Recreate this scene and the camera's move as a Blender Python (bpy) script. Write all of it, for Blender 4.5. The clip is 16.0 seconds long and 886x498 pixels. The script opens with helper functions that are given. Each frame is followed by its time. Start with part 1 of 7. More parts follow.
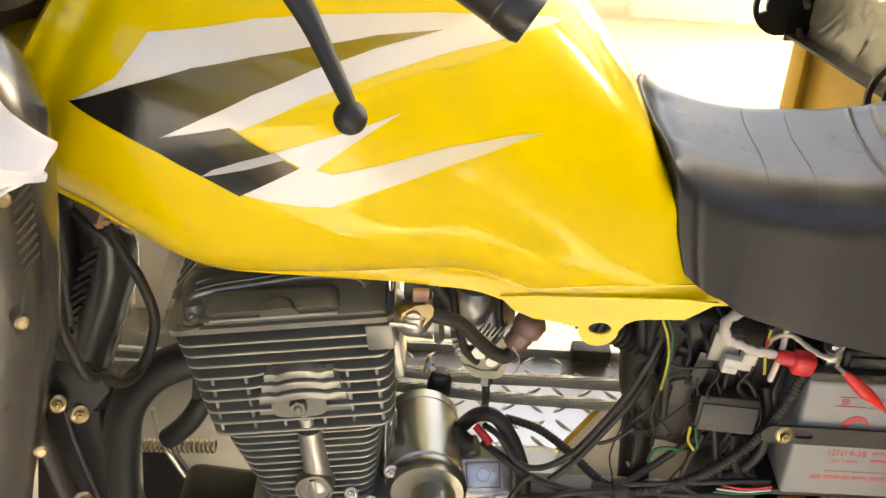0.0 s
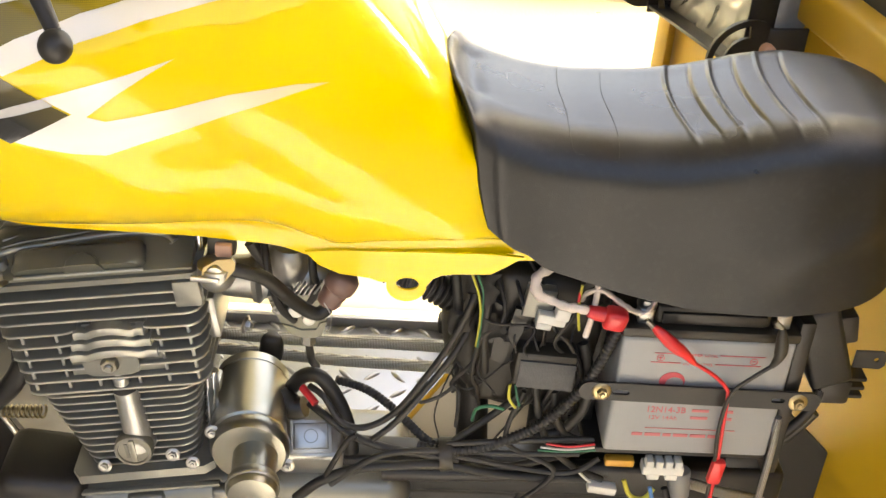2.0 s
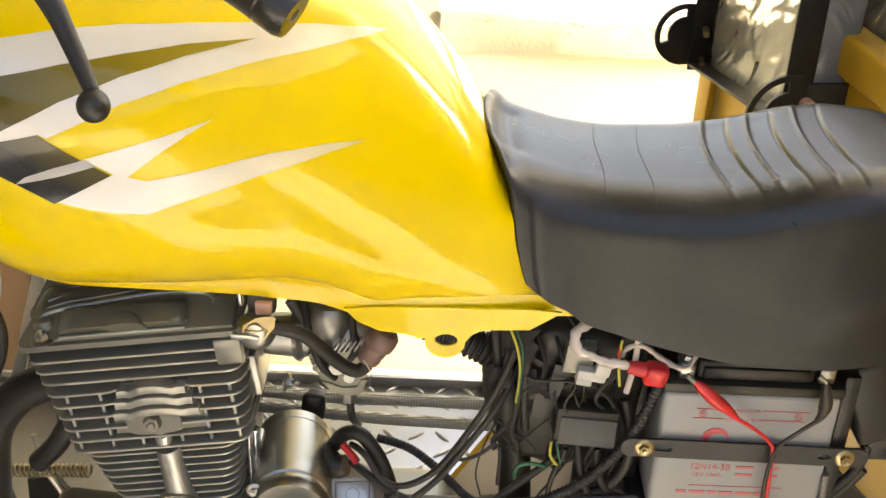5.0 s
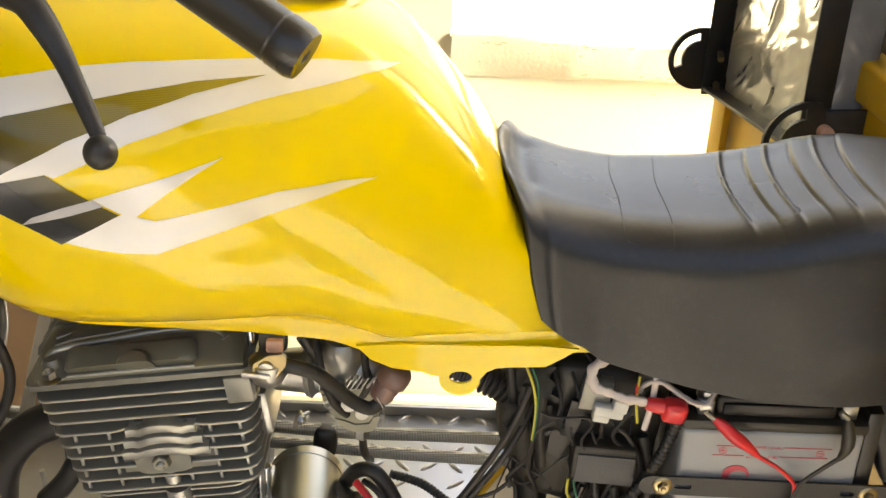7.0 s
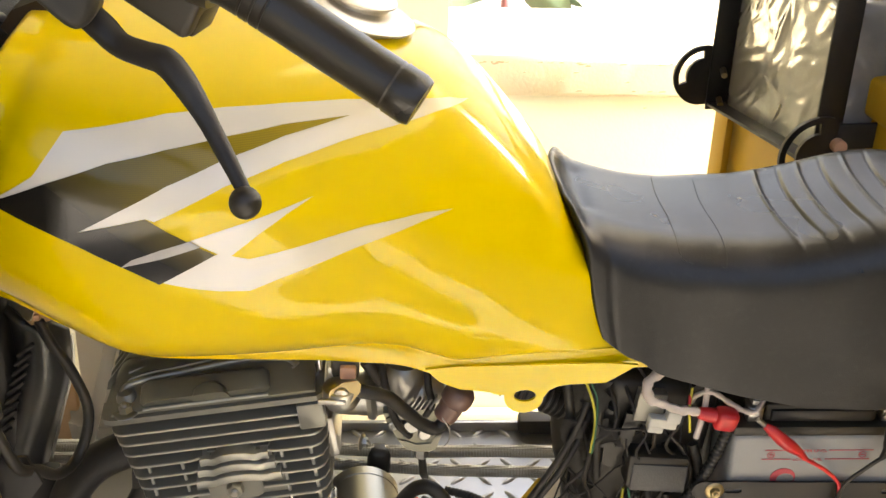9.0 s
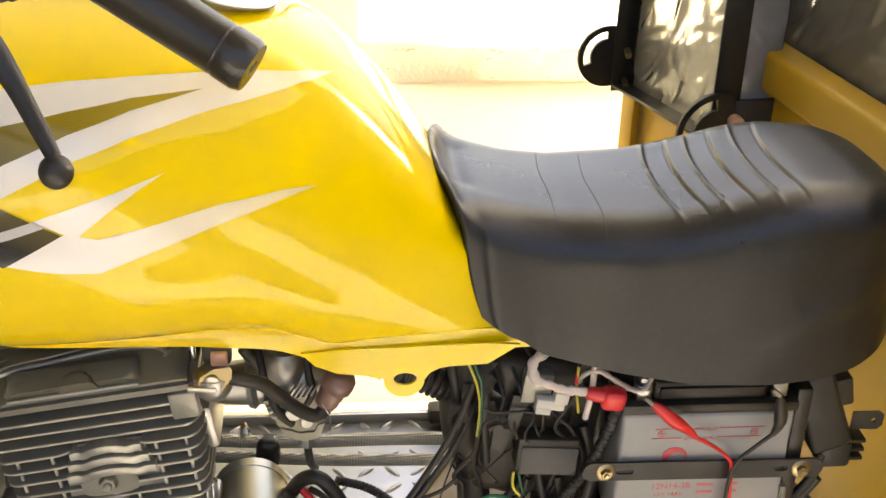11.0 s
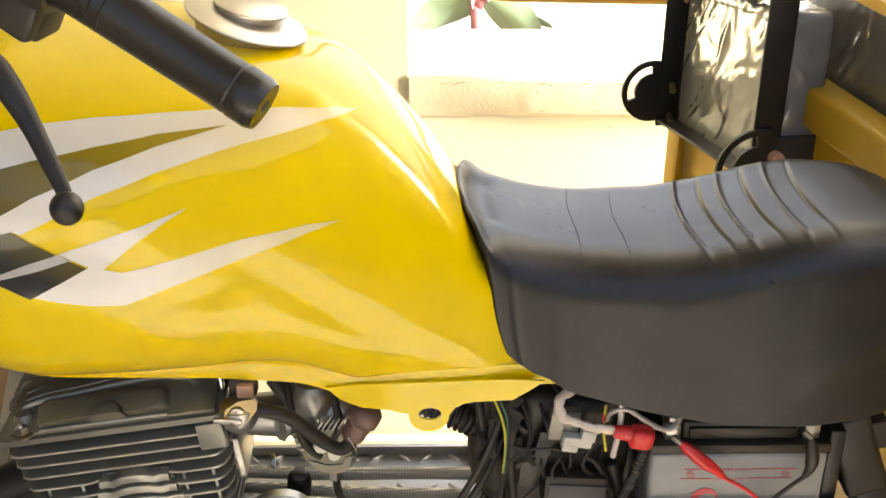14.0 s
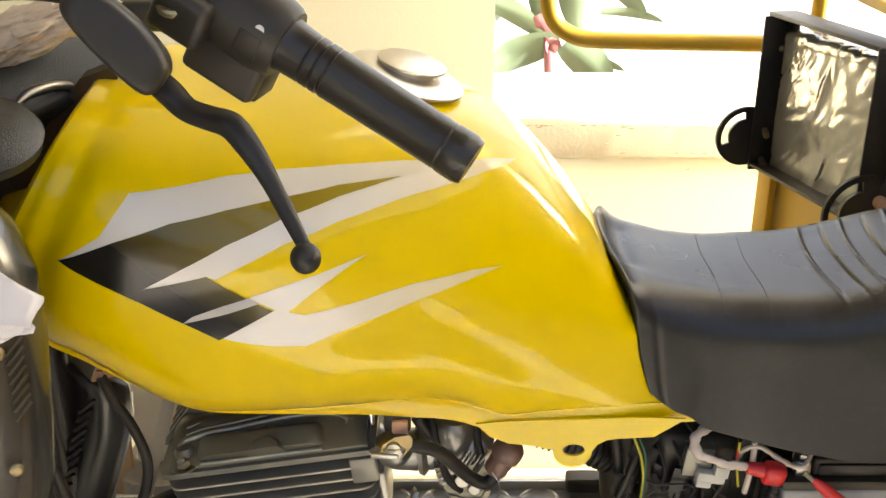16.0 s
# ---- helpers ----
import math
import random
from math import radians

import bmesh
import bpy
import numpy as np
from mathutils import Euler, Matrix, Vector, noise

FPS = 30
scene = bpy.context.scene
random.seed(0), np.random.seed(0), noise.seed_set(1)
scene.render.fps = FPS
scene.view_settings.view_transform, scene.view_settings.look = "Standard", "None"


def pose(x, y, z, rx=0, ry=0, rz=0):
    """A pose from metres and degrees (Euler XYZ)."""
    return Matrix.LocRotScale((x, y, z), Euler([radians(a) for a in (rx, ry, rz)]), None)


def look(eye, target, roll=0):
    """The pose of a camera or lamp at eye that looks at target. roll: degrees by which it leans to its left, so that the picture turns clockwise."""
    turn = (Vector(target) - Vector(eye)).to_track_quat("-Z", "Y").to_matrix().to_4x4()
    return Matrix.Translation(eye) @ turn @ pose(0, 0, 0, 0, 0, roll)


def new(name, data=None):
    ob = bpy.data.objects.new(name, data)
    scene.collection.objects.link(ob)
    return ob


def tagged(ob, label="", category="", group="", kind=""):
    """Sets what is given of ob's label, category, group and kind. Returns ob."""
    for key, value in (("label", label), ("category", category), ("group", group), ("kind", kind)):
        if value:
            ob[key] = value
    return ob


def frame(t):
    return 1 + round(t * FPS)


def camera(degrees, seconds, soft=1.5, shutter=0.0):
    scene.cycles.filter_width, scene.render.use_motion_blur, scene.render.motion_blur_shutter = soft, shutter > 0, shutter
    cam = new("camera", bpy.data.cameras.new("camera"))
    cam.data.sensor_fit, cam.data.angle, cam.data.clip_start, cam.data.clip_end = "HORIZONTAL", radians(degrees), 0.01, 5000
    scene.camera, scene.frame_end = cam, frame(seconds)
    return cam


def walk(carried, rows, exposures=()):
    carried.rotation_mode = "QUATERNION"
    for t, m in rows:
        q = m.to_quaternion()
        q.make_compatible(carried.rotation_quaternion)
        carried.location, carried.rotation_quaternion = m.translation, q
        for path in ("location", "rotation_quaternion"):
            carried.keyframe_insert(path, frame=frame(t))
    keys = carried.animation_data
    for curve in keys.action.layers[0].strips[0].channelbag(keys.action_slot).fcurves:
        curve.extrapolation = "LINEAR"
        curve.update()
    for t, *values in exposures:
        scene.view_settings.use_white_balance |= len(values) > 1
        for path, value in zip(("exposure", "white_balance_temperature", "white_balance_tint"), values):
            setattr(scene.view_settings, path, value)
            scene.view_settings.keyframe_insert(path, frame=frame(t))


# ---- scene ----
cam = camera(39.5, 16.0)
# the phone's own brightening and darkening, in stops
EXPOSURES = [(0, 1.96, 7320, 11), (1, 2.08, 7250, 11), (2, 2.22, 7190, 11), (3, 2.3, 7150, 9), (4, 2.1, 7220, 10), (6.5, 1.86, 7290, 10), (8, 1.72, 7290, 10), (10.5, 1.82, 7270, 13), (12, 1.91, 7220, 12), (13, 1.82, 7220, 12), (14.5, 1.60, 7170, 11), (16, 1.53, 7170, 11)]
PATH = [
    (0, (-0.1539, -0.8248, 1.2166), (-0.1350, -0.3172, 0.8973), 4.25),
    (0.5, (-0.1496, -0.8451, 1.2181), (-0.1238, -0.3373, 0.8996), 4.52),
    (1, (-0.1091, -0.8417, 1.2092), (-0.0750, -0.3344, 0.8906), 4.93),
    (1.5, (-0.0561, -0.8359, 1.1999), (-0.0208, -0.3290, 0.8809), 4.90),
    (2, (-0.0408, -0.8414, 1.1987), (-0.0046, -0.3346, 0.8795), 5.04),
    (2.5, (-0.0375, -0.8459, 1.1994), (-0.0024, -0.3385, 0.8810), 4.78),
    (3, (-0.0336, -0.8550, 1.2001), (-0.0044, -0.3454, 0.8846), 4.14),
    (3.5, (-0.0317, -0.8545, 1.1990), (-0.0123, -0.3357, 0.8982), 3.55),
    (4, (-0.0312, -0.8534, 1.1967), (-0.0170, -0.3316, 0.9008), 3.27),
    (6.5, (-0.0313, -0.8317, 1.1966), (-0.0250, -0.3069, 0.9059), 2.63),
    (7, (-0.0346, -0.8271, 1.2021), (-0.0297, -0.3008, 0.9139), 2.47),
    (7.5, (-0.0811, -0.8360, 1.2184), (-0.0764, -0.3076, 0.9341), 2.36),
    (8, (-0.1125, -0.8418, 1.2291), (-0.1018, -0.3132, 0.9454), 1.95),
    (8.2, (-0.1195, -0.8438, 1.2296), (-0.1047, -0.3158, 0.9450), 1.86),
    (10.3, (-0.1129, -0.8567, 1.2205), (-0.0629, -0.3301, 0.9373), 1.91),
    (10.5, (-0.0973, -0.8501, 1.2181), (-0.0460, -0.3236, 0.9350), 1.83),
    (11, (-0.0611, -0.8389, 1.2039), (-0.0080, -0.3126, 0.9207), 1.80),
    (11.5, (-0.0325, -0.8359, 1.1992), (0.0175, -0.3090, 0.9166), 1.70),
    (12, (-0.0261, -0.8400, 1.2023), (0.0176, -0.3122, 0.9205), 1.52),
    (12.5, (-0.0210, -0.8385, 1.2007), (0.0159, -0.3096, 0.9198), 1.15),
    (13, (-0.0295, -0.8373, 1.2088), (0.0007, -0.3072, 0.9295), 0.97),
    (13.5, (-0.0279, -0.8435, 1.2120), (-0.0043, -0.3107, 0.9370), 0.82),
    (14, (-0.0320, -0.8413, 1.2098), (-0.0116, -0.3065, 0.9386), 0.80),
    (14.5, (-0.0494, -0.8438, 1.2209), (-0.0343, -0.3069, 0.9533), 0.66),
    (15, (-0.0766, -0.8523, 1.2258), (-0.0649, -0.3126, 0.9640), 0.58),
    (15.5, (-0.1109, -0.8670, 1.2383), (-0.1010, -0.3249, 0.9814), 0.55),
    (16, (-0.1246, -0.8743, 1.2341), (-0.1143, -0.3320, 0.9776), 0.49),
]
walk(cam, [(t, look(eye, target, roll)) for t, eye, target, roll in PATH], EXPOSURES)


# ---------------------------------------------------------------- light
world = bpy.data.worlds.new("sky")
scene.world = world
world.use_nodes = True
wn = world.node_tree
sky = wn.nodes.new("ShaderNodeTexSky")
sky.sky_type = "NISHITA"
sky.sun_disc = False
sky.dust_density = 3.5
sky.sun_elevation, sky.sun_rotation = radians(66.8), radians(59.5)
wn.links.new(sky.outputs[0], wn.nodes["Background"].inputs[0])
wn.nodes["Background"].inputs[1].default_value = 0.13

SUN_WAY = Vector((0.34, 0.20, 0.92))
sun = new("sun", bpy.data.lights.new("sun", "SUN"))
sun.data.energy, sun.data.angle, sun.data.color = 5.0, radians(0.6), (1.0, 0.95, 0.86)
sun.matrix_world = look(SUN_WAY * 6, (0, 0, 0))


def sky_lamp(name, eye, target, w, h, watts, color):
    lamp = new(name, bpy.data.lights.new(name, "AREA"))
    lamp.data.shape, lamp.data.size, lamp.data.size_y = "RECTANGLE", w, h
    lamp.data.energy, lamp.data.color = watts, color
    lamp.matrix_world = look(eye, target)
    return lamp


# daylight in the window above the sill, and an added side lamp brightening the wall
sky_lamp("back_window_daylight", (0.80, 1.03, 1.50), (0.80, 0, 0.70), 1.6, 1.5, 2.5, (0.98, 0.98, 0.97))
sky_lamp("side_fill_lamp", (2.68, 0.34, 1.25), (0.3, 0.82, 0.70), 0.5, 1.6, 640, (1.0, 0.98, 0.94))


# ---------------------------------------------------------------- materials
def mat(name, color, rough=0.5, metal=0.0, var=0.12, scale=25.0, fine=400.0, bump=0.05, coat=0.0, rvar=0.1, second=None, amount=0.0, stain=8.0):
    m = bpy.data.materials.new(name)
    m.use_nodes = True
    nt = m.node_tree
    b = nt.nodes["Principled BSDF"]
    tc = nt.nodes.new("ShaderNodeTexCoord")

    def noise_node(s, d=4.0):
        n = nt.nodes.new("ShaderNodeTexNoise")
        n.inputs["Scale"].default_value, n.inputs["Detail"].default_value = s, d
        nt.links.new(tc.outputs["Object"], n.inputs["Vector"])
        return n

    big, small = noise_node(scale), noise_node(fine, 3.0)
    mix = nt.nodes.new("ShaderNodeMix")
    mix.data_type = "RGBA"
    lo = [max(0.0, c * (1 - var)) for c in color]
    hi = [min(1.0, c * (1 + var)) for c in color]
    mix.inputs[6].default_value, mix.inputs[7].default_value = (*lo, 1), (*hi, 1)
    nt.links.new(big.outputs["Fac"], mix.inputs[0])
    out = mix.outputs[2]
    if second:
        st = noise_node(stain, 6.0)
        ramp = nt.nodes.new("ShaderNodeMapRange")
        ramp.inputs[1].default_value, ramp.inputs[2].default_value = 0.52, 0.70
        ramp.inputs[4].default_value = amount
        nt.links.new(st.outputs["Fac"], ramp.inputs[0])
        m2 = nt.nodes.new("ShaderNodeMix")
        m2.data_type = "RGBA"
        m2.inputs[7].default_value = (*second, 1)
        nt.links.new(ramp.outputs[0], m2.inputs[0])
        nt.links.new(out, m2.inputs[6])
        out = m2.outputs[2]
    nt.links.new(out, b.inputs["Base Color"])
    rr = nt.nodes.new("ShaderNodeMapRange")
    rr.inputs[3].default_value, rr.inputs[4].default_value = max(0.02, rough - rvar), min(1.0, rough + rvar)
    nt.links.new(big.outputs["Fac"], rr.inputs[0])
    nt.links.new(rr.outputs[0], b.inputs["Roughness"])
    b.inputs["Metallic"].default_value = metal
    b.inputs["Coat Weight"].default_value, b.inputs["Coat Roughness"].default_value = coat, 0.04
    if bump:
        bn = nt.nodes.new("ShaderNodeBump")
        bn.inputs["Strength"].default_value, bn.inputs["Distance"].default_value = bump, 0.002
        nt.links.new(small.outputs["Fac"], bn.inputs["Height"])
        nt.links.new(bn.outputs["Normal"], b.inputs["Normal"])
    return m


M_YELLOW = mat("yellow_enamel", (0.80, 0.566, 0.0), 0.30, 0, 0.03, 9, 38, 0.03, 0.72, 0.04)
M_YELLOW.node_tree.nodes["Principled BSDF"].inputs["Specular IOR Level"].default_value = 0.12
M_YELLOW.node_tree.nodes["Principled BSDF"].inputs["Coat Roughness"].default_value = 0.015
M_CARTYEL = mat("cart_yellow_paint", (0.50, 0.300, 0.010), 0.50, 0, 0.06, 6, 500, 0.02, 0.05, 0.06, (0.45, 0.28, 0.05), 0.12)
M_SEAT = mat("grey_black_vinyl", (0.0110, 0.0100, 0.0088), 0.30, 0, 0.30, 9, 1300, 0.14, 0, 0.08, (0.026, 0.0245, 0.023), 0.3, 160)
M_SEAT.node_tree.nodes["Principled BSDF"].inputs["Specular IOR Level"].default_value = 0.48
M_BLACK = mat("black_plastic", (0.0270, 0.0215, 0.0130), 0.46, 0, 0.2, 20, 900, 0.08, 0, 0.08, (0.036, 0.029, 0.020), 0.3, 14)
M_RUBBER = mat("black_rubber", (0.0175, 0.0145, 0.0100), 0.52, 0, 0.2, 30, 900, 0.10, 0, 0.08, (0.05, 0.041, 0.030), 0.25, 18)
M_GRIP = mat("worn_grip_rubber", (0.0210, 0.0170, 0.0110), 0.30, 0, 0.2, 30, 900, 0.08, 0, 0.10, (0.04, 0.033, 0.022), 0.25, 18)
M_BLACKPAINT = mat("black_steel_paint", (0.0125, 0.0105, 0.008), 0.46, 0, 0.2, 16, 700, 0.05, 0.0, 0.08, (0.06, 0.042, 0.028), 0.25, 20)
M_CAST = mat("cast_aluminium", (0.46, 0.452, 0.42), 0.36, 0.9, 0.12, 30, 1200, 0.12, 0, 0.08, (0.20, 0.18, 0.14), 0.35, 14)
M_DARKCAST = mat("dark_painted_casting", (0.23, 0.22, 0.185), 0.32, 0.5, 0.12, 24, 1200, 0.10, 0, 0.08)
M_FINSIDE = mat("dark_fin_casting", (0.205, 0.195, 0.160), 0.40, 0.40, 0.15, 24, 1200, 0.1)
M_COVER = mat("dark_cover_casting", (0.205, 0.195, 0.145), 0.33, 0.40, 0.12, 20, 1200, 0.08, 0, 0.06)
M_FINEDGE = mat("machined_fin_edge", (0.40, 0.39, 0.34), 0.38, 0.75, 0.10, 40, 1200, 0.06, 0, 0.06, (0.24, 0.22, 0.17), 0.4, 50)
M_ALU = mat("machined_aluminium", (0.35, 0.335, 0.28), 0.34, 1.0, 0.08, 40, 1500, 0.03, 0, 0.05)
M_CHROME = mat("chrome", (0.72, 0.72, 0.72), 0.10, 1.0, 0.03, 40, 900, 0.01, 0, 0.04)
M_ZINC = mat("yellow_zinc_steel", (0.38, 0.30, 0.16), 0.32, 1.0, 0.15, 60, 900, 0.04, 0, 0.08)
M_STEEL = mat("zinc_steel", (0.42, 0.41, 0.38), 0.32, 1.0, 0.1, 50, 900, 0.04, 0, 0.08)
M_EXHAUST = mat("black_exhaust_coating", (0.030, 0.027, 0.024), 0.48, 0.1, 0.2, 14, 900, 0.08, 0, 0.06, (0.12, 0.08, 0.05), 0.2, 9)
M_RED = mat("red_plastic", (0.62, 0.025, 0.025), 0.38, 0, 0.08, 60, 700, 0.03, 0.1)
M_WHITEPLA = mat("white_nylon", (0.56, 0.535, 0.46), 0.45, 0, 0.06, 60, 700, 0.04)
M_TAPE = mat("dirty_white_tape", (0.62, 0.53, 0.46), 0.65, 0, 0.14, 90, 700, 0.2, 0, 0.05, (0.36, 0.28, 0.22), 0.5, 60)
M_BATT = mat("milky_battery_case", (0.27, 0.265, 0.25), 0.42, 0, 0.05, 14, 600, 0.02, 0, 0.06, (0.36, 0.353, 0.33), 0.35, 10)
M_PINK = mat("red_print", (0.50, 0.07, 0.08), 0.5, 0, 0.08, 60, 700, 0)
M_PLATE = mat("galvanised_plate", (0.33, 0.345, 0.37), 0.36, 0.8, 0.12, 18, 500, 0.06, 0, 0.1)
M_BROWNRUB = mat("brown_rubber_boot", (0.17, 0.095, 0.07), 0.42, 0, 0.12, 40, 700, 0.05, 0.15)
M_COPPER = mat("peach_foam", (0.62, 0.36, 0.24), 0.6, 0, 0.1, 60, 900, 0.1)
M_WALL = mat("cream_plaster", (0.595, 0.55, 0.375), 0.75, 0, 0.05, 5, 160, 0.12, 0, 0.05, (0.66, 0.56, 0.36), 0.3, 5)
M_SILL = mat("whitewashed_cement", (0.56, 0.485, 0.33), 0.8, 0, 0.07, 9, 200, 0.2, 0, 0.05, (0.45, 0.38, 0.28), 0.3, 18)
M_MARK = mat("brown_scuff", (0.38, 0.28, 0.16), 0.9, 0, 0.3, 60, 300, 0.1)
M_FLOOR = mat("pale_cement_floor", (0.55, 0.51, 0.44), 0.8, 0, 0.1, 4, 160, 0.2, 0, 0.05, (0.42, 0.37, 0.30), 0.4, 3)
# colour of the unseen walls, kept dark so that less light bounces
M_UNSEEN_DULL = mat("dull_unseen_wall", (0.30, 0.27, 0.21), 0.7, 0, 0.1, 4, 160, 0.1, 0, 0.05, (0.22, 0.19, 0.14), 0.4, 3)
M_YARD = mat("sunlit_yard_cement", (0.62, 0.60, 0.56), 0.7, 0, 0.10, 2, 60, 0.1, 0, 0.1, (0.52, 0.50, 0.46), 0.4, 3)
# dark colour for the unseen ceiling and wall end, cutting bounce and reflection
M_UNSEEN_DARK = mat("dark_unseen_surface", (0.20, 0.18, 0.15), 0.8, 0, 0.04, 3, 120, 0.05)
M_CARD = mat("brown_board", (0.42, 0.26, 0.13), 0.7, 0, 0.12, 12, 300, 0.08)
M_PAPER = mat("brown_paper", (0.62, 0.50, 0.38), 0.8, 0, 0.1, 30, 500, 0.1)
M_CLOTH = mat("white_cotton_rag", (0.80, 0.76, 0.74), 0.9, 0, 0.04, 40, 1500, 0.3)
M_COWL = mat("grey_textured_plastic", (0.022, 0.0215, 0.019), 0.30, 0, 0.12, 18, 900, 0.45, 0, 0.06)
M_FORK = mat("dark_metallic_shroud", (0.095, 0.090, 0.078), 0.24, 0.6, 0.25, 6, 700, 0.05, 0.3, 0.08, (0.20, 0.165, 0.11), 0.25, 6)
M_LEAF = mat("green_leaf", (0.085, 0.120, 0.075), 0.4, 0, 0.3, 10, 300, 0.1)
M_LEAF2 = mat("purple_leaf", (0.17, 0.060, 0.07), 0.4, 0, 0.3, 10, 300, 0.1)
M_GREENWIRE = mat("green_wire", (0.02, 0.13, 0.06), 0.4, 0, 0.1, 60, 500, 0)
M_YELWIRE = mat("yellow_wire", (0.50, 0.44, 0.04), 0.4, 0, 0.1, 60, 500, 0)
M_BLUEWIRE = mat("blue_wire", (0.06, 0.18, 0.42), 0.4, 0, 0.1, 60, 500, 0)
M_CREAM = mat("cream_board", (0.60, 0.54, 0.42), 0.6, 0, 0.06, 8, 300, 0.05)
M_CAP = mat("fuel_cap_metal", (0.62, 0.57, 0.48), 0.34, 0.8, 0.06, 30, 900, 0.03)


def wrap_material(name, dark, pale):
    # crumpled clear film over grey foam
    m = mat(name, dark, 0.22, 0.0, 0.2, 14, 60, 0.0, 0.8, 0.05, pale, 0.5, 20)
    nt = m.node_tree
    tc = nt.nodes["Texture Coordinate"]
    mp = nt.nodes.new("ShaderNodeMapping")
    mp.vector_type = "TEXTURE"
    mp.inputs["Scale"].default_value, mp.inputs["Rotation"].default_value = (0.8, 0.8, 2.0), (0.75, 0.15, 0.0)
    n = nt.nodes.new("ShaderNodeTexNoise")
    n.noise_type = "RIDGED_MULTIFRACTAL"
    n.inputs["Scale"].default_value, n.inputs["Detail"].default_value = 20, 3
    n.inputs["Distortion"].default_value = 1.6
    nt.links.new(tc.outputs["Object"], mp.inputs["Vector"])
    nt.links.new(mp.outputs[0], n.inputs["Vector"])
    b = nt.nodes.new("ShaderNodeBump")
    b.inputs["Strength"].default_value, b.inputs["Distance"].default_value = 0.60, 0.007
    nt.links.new(n.outputs["Fac"], b.inputs["Height"])
    p = nt.nodes["Principled BSDF"]
    nt.links.new(b.outputs[0], p.inputs["Normal"])
    nt.links.new(b.outputs[0], p.inputs["Coat Normal"])
    return m


M_WRAP = wrap_material("plastic_wrap", (0.13, 0.125, 0.11), (0.22, 0.21, 0.19))
M_PADWRAP = wrap_material("pale_plastic_wrap", (0.19, 0.187, 0.175), (0.30, 0.295, 0.28))


def braid_material():
    # crossed strands wound round a hose that runs along x
    m = mat("braided_steel", (0.5, 0.48, 0.42), 0.42, 0.85, 0.1, 60, 900, 0.0)
    nt = m.node_tree
    sep = nt.nodes.new("ShaderNodeSeparateXYZ")
    nt.links.new(nt.nodes["Texture Coordinate"].outputs["Object"], sep.inputs[0])
    waves = []
    for sign in (1.0, -1.0):
        a = nt.nodes.new("ShaderNodeMath")
        a.operation = "MULTIPLY_ADD"
        a.inputs[1].default_value = sign * 1.5
        nt.links.new(sep.outputs["Z"], a.inputs[0])
        nt.links.new(sep.outputs["X"], a.inputs[2])
        b = nt.nodes.new("ShaderNodeMath")
        b.operation = "MULTIPLY"
        b.inputs[1].default_value = 2 * math.pi / 0.0026
        nt.links.new(a.outputs[0], b.inputs[0])
        c = nt.nodes.new("ShaderNodeMath")
        c.operation = "SINE"
        nt.links.new(b.outputs[0], c.inputs[0])
        waves.append(c)
    mul = nt.nodes.new("ShaderNodeMath")
    mul.operation = "MULTIPLY"
    nt.links.new(waves[0].outputs[0], mul.inputs[0])
    nt.links.new(waves[1].outputs[0], mul.inputs[1])
    fac = nt.nodes.new("ShaderNodeMapRange")
    fac.inputs[1].default_value, fac.inputs[2].default_value = -0.6, 0.6
    nt.links.new(mul.outputs[0], fac.inputs[0])
    mix = nt.nodes.new("ShaderNodeMix")
    mix.data_type = "RGBA"
    mix.inputs[6].default_value, mix.inputs[7].default_value = (0.15, 0.14, 0.115, 1), (0.64, 0.62, 0.54, 1)
    nt.links.new(fac.outputs[0], mix.inputs[0])
    p = nt.nodes["Principled BSDF"]
    nt.links.new(mix.outputs[2], p.inputs["Base Color"])
    bn = nt.nodes.new("ShaderNodeBump")
    bn.inputs["Strength"].default_value, bn.inputs["Distance"].default_value = 0.8, 0.001
    nt.links.new(fac.outputs[0], bn.inputs["Height"])
    nt.links.new(bn.outputs[0], p.inputs["Normal"])
    return m


M_BRAID = braid_material()


# ---------------------------------------------------------------- mesh tools
def thing(name, at, label, category, group="", kind=""):
    ob = new(name)
    ob.location = at
    ob.empty_display_size = 0.02
    return tagged(ob, label, category, group, kind)


def part(name, bm, material, parent=None, label="", angle=40):
    me = bpy.data.meshes.new(name)
    bmesh.ops.recalc_face_normals(bm, faces=bm.faces)
    bm.to_mesh(me)
    bm.free()
    me.materials.append(material)
    for p in me.polygons:
        p.use_smooth = True
    me.set_sharp_from_angle(angle=radians(angle))
    ob = new(name, me)
    if parent is not None:
        ob.parent = parent
        ob.matrix_parent_inverse = Matrix.Translation(-parent.location)
    if label:
        ob["label"] = label
    return ob


def box(bm, c, size, turn=None, bevel=0.0, seg=2):
    m = Matrix.Translation(c) @ (turn.to_4x4() if turn else Matrix.Identity(4)) @ Matrix.Diagonal((*size, 1))
    r = bmesh.ops.create_cube(bm, size=1.0, matrix=m)
    if bevel:
        vs = set(r["verts"])
        es = [e for e in bm.edges if e.verts[0] in vs and e.verts[1] in vs]
        bmesh.ops.bevel(bm, geom=es, offset=bevel, segments=seg, affect="EDGES", profile=0.5)
    return bm


